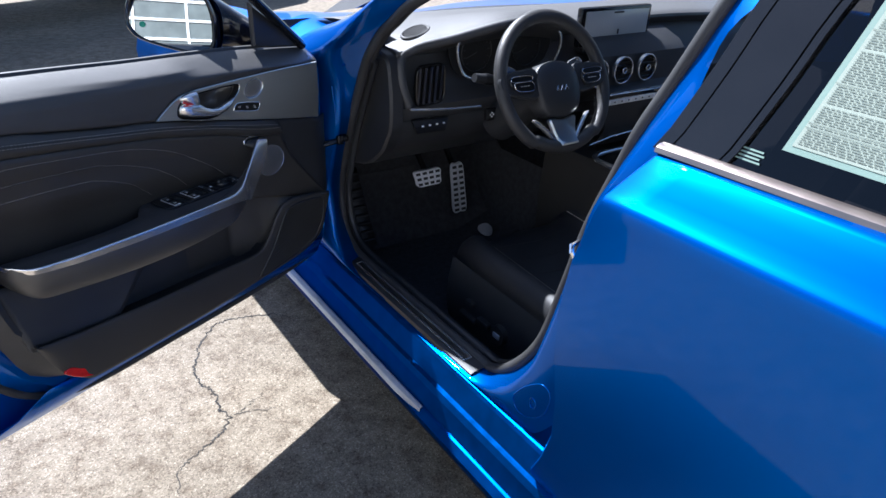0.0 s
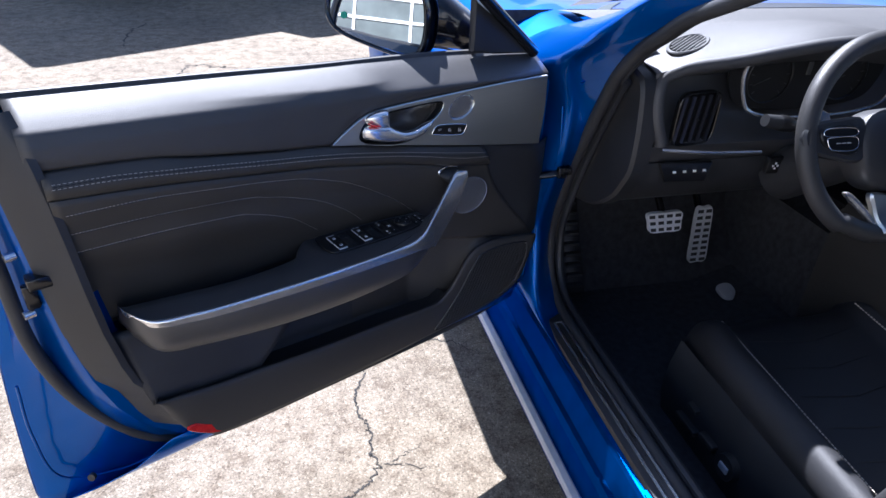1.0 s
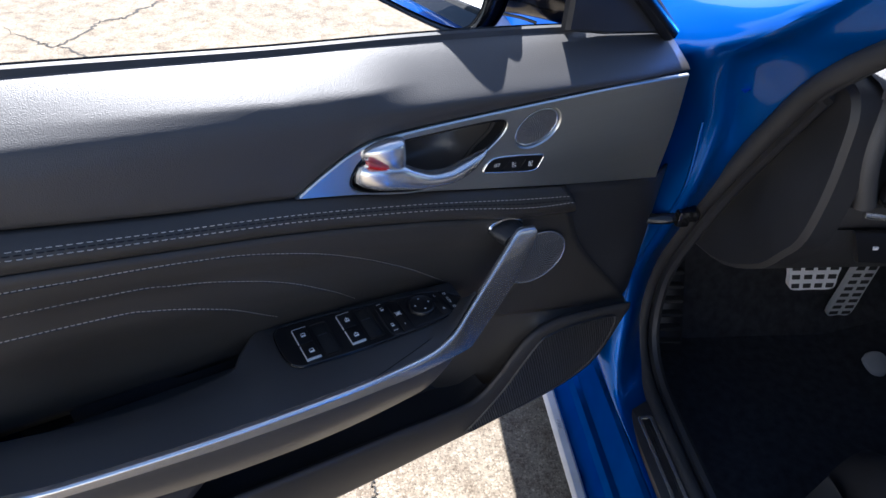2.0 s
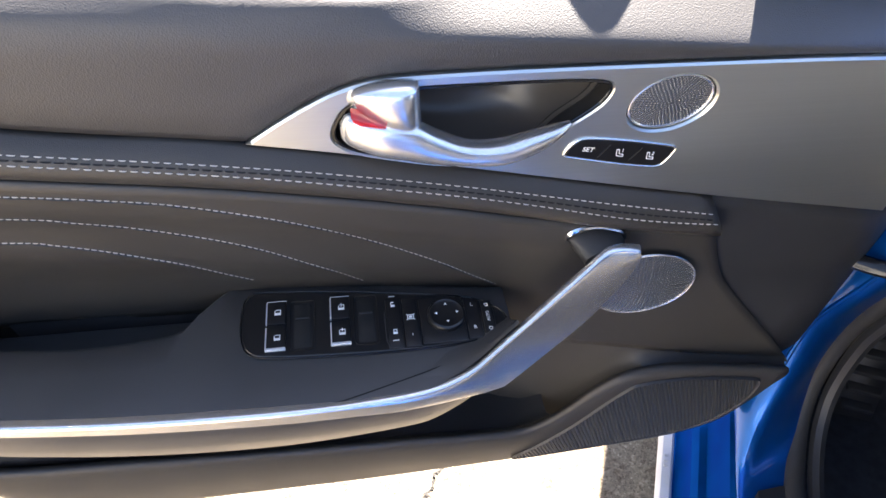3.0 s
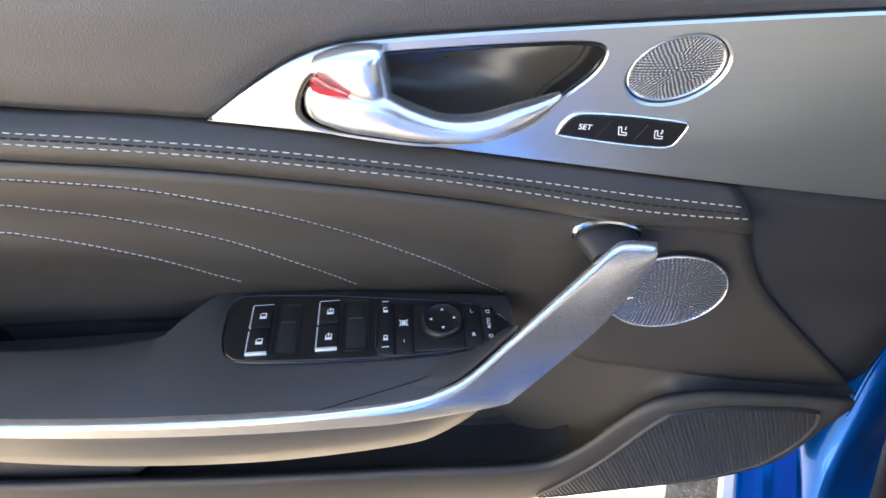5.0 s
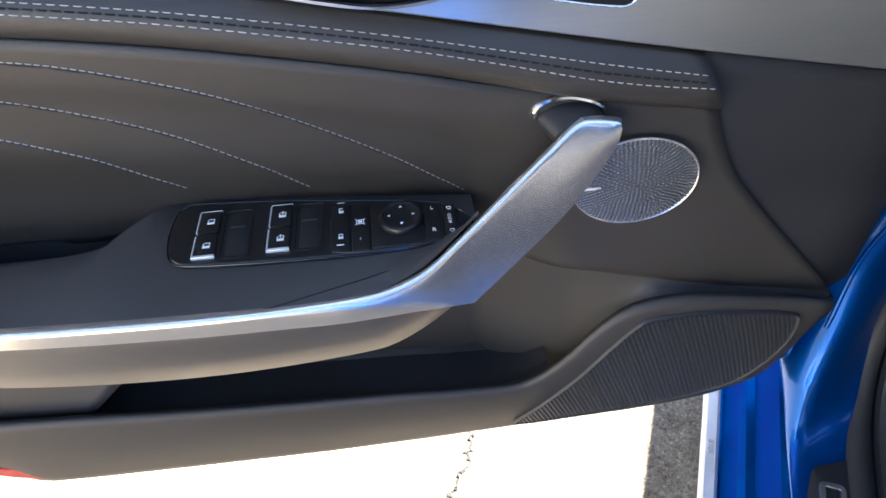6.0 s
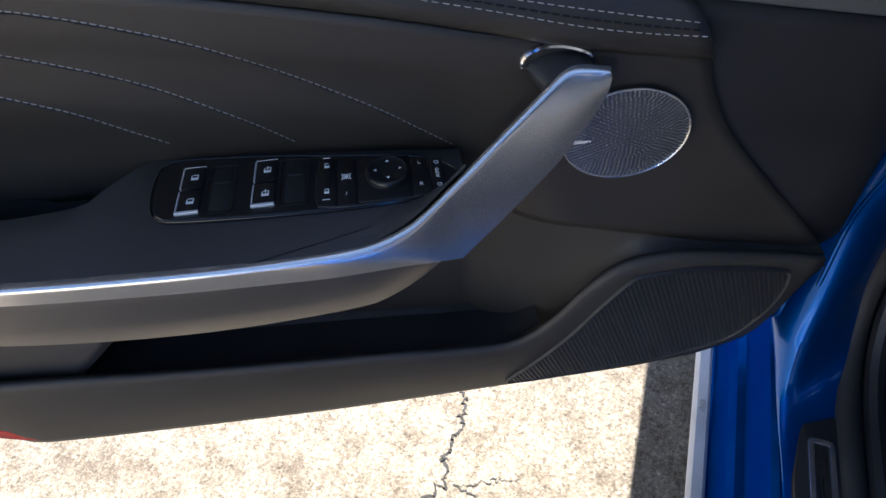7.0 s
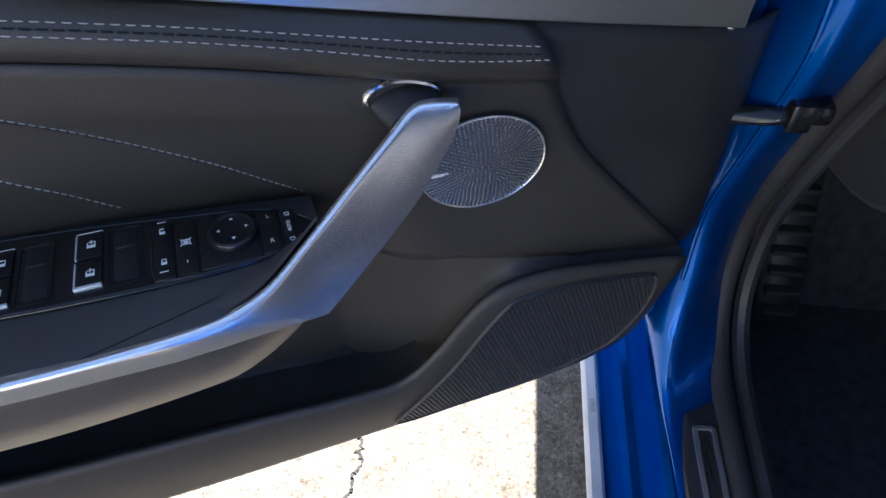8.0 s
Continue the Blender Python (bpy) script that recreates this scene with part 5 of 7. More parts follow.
for i in range(17):
    y = 0.30 + 1.25 * i / 16
    a = i / 16
    row = []
    for j in range(33):
        s = j / 32
        m = math.sin(math.pi * s)
        x = 0.194 + (1.66 - 0.194) * s
        bulge = 0.012 * math.exp(-((x - 0.34) / 0.10) ** 2) + 0.012 * math.exp(-((x - 1.51) / 0.10) ** 2)
        row.append((x, y + 0.18 * m - 0.10 * (1 - a) * (1 - m), 0.896 - 0.075 * a - 0.09 * a * a - (0.020 + 0.05 * a) * m ** 1.6 + bulge * (1 - 0.5 * a)))
    rows.append(row)
on_car("bonnet", grid(rows), paint, "blue bonnet shining in the sun")
vent = plate(spline([(0.222, 0.365), (0.262, 0.425), (0.33, 0.505), (0.402, 0.560), (0.350, 0.495), (0.285, 0.410)], 5, True), [], lambda a, b, h: (a, b, 0.9055 - 0.06 * (b - 0.36) + h), 0.004, 0.001)
on_car("bonnet_vent", vent, gloss_black, "black bonnet vent")
rows = []
for i in range(13):
    a = i / 12
    x = 0.12 + 1.62 * a
    y = 0.33 + 0.24 * math.sin(math.pi * a)
    rows.append([(x, y + 0.09, 0.872), (x, y + 0.02, 0.872), (x, y - 0.08, 0.885)])
on_car("scuttle", grid(rows), plastic, "black scuttle below the windscreen")

rows = []
for i in range(13):
    y = 0.06 + 0.46 * i / 12
    f = max(0.0, (0.26 - y) / 0.2)
    rows.append([(0.075, y, 0.862), (0.110, y + 0.005, 0.878 + 0.004 * f), (0.150, y + 0.008, 0.893 + 0.012 * f), (0.186, y + 0.01, 0.900 + 0.026 * f), (0.215, y + 0.012, 0.900 + 0.034 * f)])
on_car("fender_corner", grid(rows), paint, "blue corner of the fender below the windscreen pillar")

# windscreen and roof
rows = []
for i in range(11):
    a = i / 10
    rows.append([(0.17 + (1.69 - 0.17) * s + (0.16 - 0.32 * s) * a, 0.36 + 0.16 * math.sin(math.pi * s) - 0.80 * a + 0.02 * math.sin(math.pi * s), 0.93 + 0.345 * a + 0.03 * math.sin(math.pi * a)) for s in [j / 12 for j in range(13)]])
ws = on_car("windscreen", grid(rows), clear_glass, "clear windscreen")
ws.visible_shadow = False
rows = []
for i in range(13):
    y = -0.42 - 1.5 * i / 12
    rows.append([(0.325 + (1.535 - 0.325) * s, y, 1.262 + 0.075 * math.sin(math.pi * s) + 0.04 * math.sin(math.pi * min(1, i / 12))) for s in [j / 12 for j in range(13)]])
thicken(on_car("roof", grid(rows), paint, "blue roof"), 0.03)
rows = [[(0.325 + (1.535 - 0.325) * s, -1.90 - 0.5 * i / 4, 1.27 + 0.07 * math.sin(math.pi * s) - 0.35 * i / 4) for s in [j / 8 for j in range(9)]] for i in range(5)]
thicken(on_car("rear_window_panel", grid(rows), tinted_glass, "dark rear window"), 0.005)
# far side of the car, closing the cabin
rows = []
for i in range(67):
    y = 1.55 - 4.15 * i / 66
    t = 0.93 if y < -0.2 else 0.74 - 0.05 * y
    low = max(arch(y, 0.98, 0.20), arch(y, -1.95, 0.20))
    rows.append([(1.84, y, low), (1.86, y, max(0.45, low + 0.02)), (1.85, y, max(t - 0.12, low + 0.03)), (1.80, y, t if y < -0.2 else t + 0.03), (1.66, y, t if y < -0.2 else 0.86 - 0.12 * y)] if y > -0.2 else [(1.84, y, low), (1.86, y, max(0.45, low + 0.02)), (1.85, y, t - 0.12), (1.80, y, t), (1.79, y, t + 0.012)])
thicken(on_car("far_side", grid(rows), paint, "blue far side of the car"), 0.01)
# rear quarter, boot lid, bumpers, roof rails and rear pillars
rows = []
for i in range(21):
    y = -1.775 - 0.85 * i / 20
    a = i / 20
    low = arch(y, -1.95, 0.22 + 0.06 * a)
    rows.append([(0.02, y, low), (0.0, y, max(0.45, low + 0.01)), (-0.008, y, max(0.68, low + 0.03)), (0.0, y, 0.88), (0.05, y, 0.958 - 0.01 * a), (0.14 + 0.05 * a, y, 0.985 - 0.02 * a)])
on_car("rear_quarter", grid(rows), paint, "blue rear quarter panel")
rows = []
for i in range(9):
    y = -2.36 - 0.30 * i / 8
    rows.append([(0.14 + 1.56 * s, y - 0.06 * math.sin(math.pi * s), 0.965 + 0.025 * math.sin(math.pi * s) + 0.012 * (i / 8) ** 2) for s in [j / 12 for j in range(13)]])
on_car("boot_lid", grid(rows), paint, "blue boot lid")


def bumper(name, y0, out, heights, label):
    rows = []
    for z, d in heights:
        rows.append([(0.0 + 1.85 * s, y0 + out * (d + 0.14 * math.sin(math.pi * s) ** 0.6), z) for s in [j / 20 for j in range(21)]])
    return on_car(name, grid(rows), paint, label)


bumper("rear_bumper", -2.60, -1, ((0.22, 0.0), (0.34, 0.06), (0.50, 0.08), (0.66, 0.05), (0.82, 0.04), (0.95, 0.0), (0.985, -0.03)), "blue rear bumper and tail")
for x0, x1 in ((0.06, 0.55), (1.31, 1.80)):
    on_car("tail_lamp", box((x0, -2.785, 0.80), (x1, -2.70, 0.875), 0.02), reflector, "red tail lamp")
bumper("front_bumper", 1.50, 1, ((0.18, 0.0), (0.30, 0.08), (0.45, 0.10), (0.58, 0.07), (0.66, 0.02), (0.70, -0.05)), "blue front bumper")
on_car("front_grille", box((0.45, 1.68, 0.42), (1.40, 1.73, 0.52), 0.02), gloss_black, "black front grille")
for s, x0 in ((1, 0.19), (-1, 1.67)):
    rows = []
    for i in range(13):
        y = -0.70 - 1.24 * i / 12
        rows.append([(x0, y, 1.240), (x0 + s * 0.03, y, 1.262), (x0 + s * 0.09, y, 1.274), (x0 + s * 0.15, y, 1.276)])
    on_car("roof_rail", grid(rows), paint, "blue roof rail")
    rows = []
    for i in range(7):
        f = i / 6
        rows.append([(x0 - s * 0.13 * (1 - f), -1.72 - 0.10 * f, 0.96 + 0.29 * f), (x0 - s * 0.10 * (1 - f), -1.95 - 0.02 * f, 0.97 + 0.29 * f), (x0 + s * 0.12 * f, -2.38 + 0.44 * f, 0.97 + 0.30 * f)])
    on_car("rear_pillar", grid(rows), paint, "blue rear pillar")
rows = [[(1.78 - 0.20 * j / 4, -0.98 - 0.82 * i / 4, 0.94 + 0.33 * j / 4) for j in range(5)] for i in range(5)]
on_car("far_rear_window", grid(rows), tinted_glass, "dark far rear window")
rows = [[(1.78 - 0.20 * j / 4, 0.20 - 0.40 * j / 4 - (1.10 - 0.40 * j / 4) * i / 4, 0.94 + 0.33 * j / 4) for j in range(5)] for i in range(5)]
on_car("far_front_window", grid(rows), clear_glass, "clear far front window").visible_shadow = False
on_car("far_pillar", tube([(1.79, -0.94, 0.92), (1.58, -0.96, 1.29)], 0.035, 8), cabin_plastic, "dark far centre pillar")
rows = [[(x, y, z) for x, z in ((0.03, 0.15), (0.9, 0.14), (1.84, 0.15))] for y in (1.35, 0.4, -1.0, -2.6)]
thicken(on_car("underbody", grid(rows), plastic, "dark underbody"), 0.02)
def road_wheel(x, y, s):
    rows = []
    for r, d in ((0.22, 0.012), (0.25, 0.0), (0.31, 0.0), (0.328, 0.015), (0.33, 0.04), (0.33, 0.19), (0.30, 0.21)):
        rows.append([(x + s * d, y + r * math.cos(t), 0.33 + r * math.sin(t)) for t in (2 * math.pi * i / 40 for i in range(40))])
    tyre = on_car("wheel", grid(rows, wrap_cols=True), tyre_rubber, "black tyre of the car")
    bm = tube([(x + s * 0.02, y, 0.33), (x + s * 0.035, y, 0.33)], 0.05, 16)
    for k in range(10):
        t = 2 * math.pi * k / 10
        tube([(x + s * 0.02, y + 0.04 * math.cos(t), 0.33 + 0.04 * math.sin(t)), (x + s * 0.012, y + 0.23 * math.cos(t), 0.33 + 0.23 * math.sin(t))], 0.013, 6, bm)
    part("rim", bm, alloy, tyre, "silver alloy rim")
    part("brake_disc", tube([(x + s * 0.06, y, 0.33), (x + s * 0.08, y, 0.33)], 0.20, 24), hole_shade_black, tyre, "dark brake disc")


for wy in (0.98, -1.95):
    road_wheel(0.015, wy, 1)
    road_wheel(1.845, wy, -1)

# ---- rear door
rear_edge = fn((0.285, -0.735), (0.317, -0.745), (0.345, -0.757), (0.40, -0.783), (0.45, -0.796), (0.50, -0.801), (0.56, -0.796), (0.63, -0.787), (0.696, -0.784), (0.75, -0.788), (0.805, -0.800), (0.884, -0.824), (0.93, -0.845), (0.96, -0.862))
rear_x = fn((0.285, 0.040), (0.32, 0.020), (0.45, 0.002), (0.62, -0.012), (0.78, -0.012), (0.868, -0.011), (0.886, -0.0095), (0.8925, -0.0065), (0.897, -0.0015), (0.912, 0.013), (0.935, 0.032), (0.955, 0.052))
rows = []
for z in [0.285, 0.30, 0.32, 0.38, 0.45, 0.53, 0.61, 0.70, 0.78, 0.84, 0.87, 0.882, 0.888, 0.8915, 0.894, 0.897, 0.903, 0.915, 0.93, 0.945, 0.955]:
    y0 = rear_edge(z)
    row = [(rear_x(z) + 0.022, y0 + 0.002, z), (rear_x(z) + 0.006, y0 + 0.003, z), (rear_x(z) + 0.0015, y0 - 0.001, z)]
    for i in range(1, 19):
        y = y0 - 1.02 * i / 18
        row.append((rear_x(z) - 0.006 * math.sin(math.pi * i / 18) - 0.010 * math.exp(-((z - 0.40) / 0.05) ** 2) * (i / 18), y, z + 0.020 * i / 18))
    rows.append(row)
rear_door = on_car("rear_door", grid(rows), paint, "closed blue rear door")
thicken(rear_door, 0.003)
on_rear = lambda name, bm, mat, label="", smooth=True: part(name, bm, mat, rear_door, label, smooth)
rows = []
for i in range(21):
    y = -0.850 - 0.86 * i / 20
    zz = 0.952 + 0.020 * i / 20
    rows.append([(0.052, y, zz - 0.002), (0.047, y, zz + 0.001), (0.049, y, zz + 0.007), (0.056, y, zz + 0.0105), (0.066, y, zz + 0.0105)])
on_rear("belt_moulding", grid(rows, cap=True), moulding, "satin silver window moulding")
lean = lambda z: 0.066 + (z - 0.96) * 0.42
frame_front = fn((0.95, -0.834), (0.971, -0.845), (1.06, -0.868), (1.137, -0.884), (1.25, -0.922), (1.30, -0.95))


def rear_strip(name, d0, d1, out, mat, label):
    rows = []
    for k in range(13):
        z = 0.952 + 0.32 * k / 12
        y = frame_front(z)
        rows.append([(lean(z) + 0.012, y - d0, z), (lean(z) - out, y - d0 - 0.001, z), (lean(z) - out, y - d1 + 0.001, z), (lean(z) + 0.012, y - d1, z)])
    return on_rear(name, grid(rows), mat, label)


rear_strip("window_frame", 0.000, 0.022, 0.001, gloss_black, "black leading edge of the rear window frame")
rear_strip("pillar_cover", 0.0225, 0.088, 0.001, gloss_black, "gloss black pillar cover")
rear_strip("window_bar", 0.089, 0.100, 0.002, gloss_black, "black bar ahead of the rear glass")
rows = []
for k in range(9):
    z = 0.955 + 0.30 * k / 8
    y0 = frame_front(z) - 0.100
    rows.append([(lean(z) + 0.004, y0 - (1.66 + y0) * s, z + 0.01 * s) for s in [i / 10 for i in range(11)]])
on_rear("rear_side_glass", grid(rows), tinted_glass, "dark tinted rear side glass")
rows = [[(lean(z) - 0.004, -1.66 - 0.1 * k, z) for z in (0.96, 1.1, 1.26)] for k in range(3)]
on_rear("quarter_cover", grid(rows), gloss_black, "black quarter cover")
# price sheet stuck inside the glass: border, paper, rows of print
sheet = lambda a, b, h: (lean(b) + 0.0025 - h, a, b)
ys, zs = -0.990, 0.994
bm = bmesh.new()


def sheet_rect(bm, y0, z0, y1, z1, h, shear=-0.02):
    n = 4
    rows = []
    for i in range(n + 1):
        z = z0 + (z1 - z0) * i / n
        off = (z - zs) * -0.16
        rows.append([sheet(y0 + off, z, h), sheet(y1 + off, z, h)])
    grid(rows, bm)


sheet_rect(bm, ys, zs, ys - 0.30, 1.245, 0.0)
on_rear("price_sheet", bm, paper_edge, "printed price sheet with pale green border", False)
bm = bmesh.new()
sheet_rect(bm, ys - 0.007, zs + 0.007, ys - 0.293, 1.24, 0.0006)
on_rear("sheet_paper", bm, paper, "pale paper of the price sheet", False)
bm = bmesh.new()
rnd = random.Random(5)
row = 0
z = zs + 0.011
while z < 1.236:
    if row in (7, 9, 26, 48, 71):
        sheet_rect(bm, ys - 0.007, z, ys - 0.293, z + 0.0006, 0.0012)
    elif row % 23 != 17:
        a, stop = ys - 0.011, ys - rnd.choice((0.288, 0.288, 0.286, 0.270, 0.21, 0.15))
        while a > stop:
            ln = rnd.uniform(0.003, 0.011)
            sheet_rect(bm, a, z, max(a - ln, stop), z + 0.0010, 0.0012)
            a -= ln + 0.0014
    row += 1
    z += 0.0025
tagged(on_rear("small_print", bm, paper_ink, "grey lines of small print", False), kind="stuff")
bm = bmesh.new()
for k in range(4):
    sheet_rect(bm, -0.945, 0.972 + 0.004 * k, -0.978 + 0.003 * (k % 2), 0.974 + 0.004 * k, 0.0008)
on_rear("glass_label", bm, paper_edge, "small pale label in the glass", False)

# ---------------------------------------------------------------- cabin
rows = [[(0.14, y, 0.30), (0.17, y, 0.22), (0.24, y, 0.185), (0.66, y, 0.18), (0.78, y, 0.22), (0.82, y, 0.45)] for y in (0.34, 0.1, -0.2, -0.6, -1.2)]
rows = [[(0.14, 0.46, 0.45), (0.17, 0.46, 0.42), (0.24, 0.46, 0.40), (0.66, 0.46, 0.40), (0.78, 0.46, 0.42), (0.82, 0.46, 0.55)], [(0.14, 0.40, 0.34), (0.17, 0.40, 0.27), (0.24, 0.40, 0.25), (0.66, 0.40, 0.25), (0.78, 0.40, 0.28), (0.82, 0.40, 0.5)]] + rows
on_car("cabin_carpet", grid(rows), carpet, "black cabin carpet")
rows = [[(x, 0.47, z) for z in (0.15, 0.5, 0.9)] for x in (0.06, 0.6, 1.2, 1.8)]
on_car("bulkhead", grid(rows), carpet, "black carpeted bulkhead")
kick = grid([[(0.142, y, 0.30), (0.150, y + 0.0, 0.45), (0.155, y, 0.62), (0.165, y, 0.80)] for y in (0.47, 0.36, 0.28, 0.21)])
on_car("kick_panel", kick, plastic, "black kick panel")
rest = grid([[(0.212 + 0.052 * s, 0.235 + 0.13 * k / 5, 0.265 + 0.21 * k / 5) for s in (0, 0.5, 1)] for k in range(6)])
rest = on_car("foot_rest", rest, plastic, "black ribbed foot rest")
thicken(rest, 0.02)
for k in range(9):
    t = 0.08 + 0.84 * k / 8
    part("rest_rib", box((0.217, 0.225 + 0.13 * t, 0.262 + 0.21 * t), (0.259, 0.240 + 0.13 * t, 0.270 + 0.21 * t), 0.002), rubber, rest)


def pedal(name, x0, x1, zt, zb, yt, yb, taper, cols_, rows_, label, shear=0.0):
    def at(s, t, h):
        half = (x1 - x0) / 2 * (1 - taper * t)
        return Vector(((x0 + x1) / 2 + shear * (t - 0.5) + (s - 0.5) * 2 * half, yt + (yb - yt) * t - h, zt + (zb - zt) * t))
    base = plate([tuple(p) for p in spline([(0.03, 0.03), (0.5, 0.0), (0.97, 0.03), (1.0, 0.5), (0.97, 0.97), (0.5, 1.0), (0.03, 0.97), (0.0, 0.5)], 4, True)], [], lambda a, b, h: tuple(at(a, b, h)), 0.010, 0.002)
    p = on_car(name, base, pedal_metal, label)
    bm = bmesh.new()
    for i in range(cols_):
        for j in range(rows_):
            a0, a1 = (i + 0.18) / cols_, (i + 0.82) / cols_
            b0, b1 = (j + 0.28) / rows_, (j + 0.74) / rows_
            vs = [at(a0, b0, 0.0102), at(a1, b0, 0.0102), at(a1, b1, 0.0102), at(a0, b1, 0.0102)]
            q = [bm.verts.new(v - Vector((0, 0.0012, 0))) for v in vs]
            c = [bm.verts.new(v + Vector((0, 0.006, 0))) for v in vs]
            bm.faces.new(q)
            for k in range(4):
                bm.faces.new((q[k], q[(k + 1) % 4], c[(k + 1) % 4], c[k]))
    part("rubber_studs", bm, rubber, p, "black rubber studs", False)
    arm_ = tube([tuple(at(0.5, 0.2, -0.004)), tuple(at(0.5, 0.0, -0.04) + Vector((0, 0.06, 0.08))), tuple(at(0.5, 0, 0) + Vector((0, 0.12, 0.26)))], 0.009, 8)
    part("pedal_arm", arm_, gloss_black, p, "black pedal arm")
    return p


pedal("brake_pedal", 0.384, 0.480, 0.482, 0.438, 0.232, 0.215, 0.14, 4, 3, "metal brake pedal with rubber studs")
pedal("accelerator_pedal", 0.584, 0.630, 0.468, 0.252, 0.262, 0.335, -0.22, 2, 9, "tall metal accelerator pedal with rubber studs", 0.082)
on_car("floor_clip", plate(spline([(0.665, 0.205), (0.69, 0.200), (0.705, 0.215), (0.70, 0.235), (0.68, 0.240), (0.655, 0.232)], 3, True), [], lambda a, b, h: (a, b, 0.205 + h + (b - 0.2) * 0.5), 0.012, 0.003), grey_plastic, "small pale clip on the carpet")

# ---- dashboard
edge_y = fn((0.165, 0.004), (0.206, -0.004), (0.25, -0.012), (0.32, -0.030), (0.39, -0.046), (0.47, -0.060), (0.56, -0.060), (0.64, -0.044), (0.70, -0.020), (0.74, 0.010), (0.85, 0.030), (1.2, 0.030), (1.67, 0.020))
edge_z = fn((0.165, 0.893), (0.206, 0.905), (0.25, 0.917), (0.32, 0.931), (0.39, 0.948), (0.47, 0.964), (0.56, 0.967), (0.64, 0.955), (0.70, 0.935), (0.74, 0.925), (0.85, 0.928), (1.2, 0.933), (1.67, 0.918))
rows = []
for i in range(49):
    x = 0.182 + 1.483 * i / 48
    hump = math.exp(-((x - 0.51) / 0.155) ** 4)
    ey, ez = edge_y(x), edge_z(x)
    rows.append([(x, 0.44, 0.905), (x, 0.33, 0.922), (x, 0.22, 0.930), (x, 0.10, 0.35 * 0.930 + 0.65 * (ez + 0.004)), (x, 0.4 * 0.10 + 0.6 * ey, ez + 0.003), (x, ey + 0.012, ez), (x, ey + 0.002, ez - 0.004), (x, ey, ez - 0.012), (x, ey + 0.010, ez - 0.024), (x, ey + 0.035, ez - 0.035),
                 (x, 0.045 + 0.03 * hump, 0.875), (x, 0.030 + 0.045 * hump, 0.83), (x, 0.005 + 0.02 * hump, 0.78), (x, -0.015, 0.765), (x, -0.010, 0.735), (x, 0.03, 0.69), (x, 0.12, 0.655), (x, 0.30, 0.64), (x, 0.46, 0.66)])
dash = on_car("dashboard", grid(rows), dash_skin, "black grained dashboard")
on_dash = lambda name, bm, mat, label="", smooth=True: part(name, bm, mat, dash, label, smooth)
brow = spline([(0.208, -0.020, 0.772), (0.192, -0.016, 0.815), (0.188, -0.008, 0.858), (0.198, 0.002, 0.884), (0.224, 0.000, 0.898), (0.250, -0.006, 0.907), (0.320, -0.024, 0.921), (0.390, -0.040, 0.938), (0.470, -0.054, 0.954), (0.560, -0.054, 0.957), (0.640, -0.038, 0.945), (0.700, -0.014, 0.925), (0.740, 0.012, 0.912)], 6)
on_dash("cowl_brow", tube(brow, 0.0115, 12), dash_skin, "padded stitched brow of the dashboard")
end_line = spline([(0.30, 0.880), (0.15, 0.898), (0.03, 0.896), (-0.005, 0.878), (-0.018, 0.830), (-0.024, 0.780), (-0.022, 0.725), (-0.006, 0.690), (0.03, 0.640), (0.12, 0.585), (0.30, 0.555), (0.44, 0.56), (0.44, 0.86)], 4, True)
end_cap = plate(end_line, [], lambda a, b, h: (0.188 - h, a, b), 0.034, 0.006)
on_dash("dash_end", end_cap, plastic, "black end cover of the dashboard")
# round demister outlet on the top corner
vl = oval(0.275, 0.066, 0.056, 0.031, 28, radians(33))
on_dash("demister_rim", plate(vl, [inset(vl, 0.006)], lambda a, b, h: (a, b, 0.9235 + 0.03 * (b - 0.066) + 0.15 * (a - 0.275) + h), 0.006, 0.002, 0.006), dash_skin, "rim of the demister outlet")
bm = bmesh.new()
for k in range(7):
    c = -0.020 + 0.0068 * k
    half = 0.046 * math.sqrt(max(0.02, 1 - (c / 0.024) ** 2)) if abs(c) < 0.0235 else 0.012
    ca, sa = math.cos(radians(33)), math.sin(radians(33))
    ends = [(0.275 + k * half * ca - c * sa, 0.066 + k * half * sa + c * ca) for k in (-1, 1)]
    tube([(x, y, 0.9272 + 0.15 * (x - 0.275) + 0.03 * (y - 0.066)) for x, y in ends], 0.0019, 6, bm)
on_dash("demister_slats", bm, dash_skin, "grained slats of the demister")
on_dash("demister_well", plate(inset(vl, 0.004), [], lambda a, b, h: (a, b, 0.9245 + 0.03 * (b - 0.066) + 0.15 * (a - 0.275) + h), 0.0015, 0.0005), hole_shade_black, "dark opening of the demister")


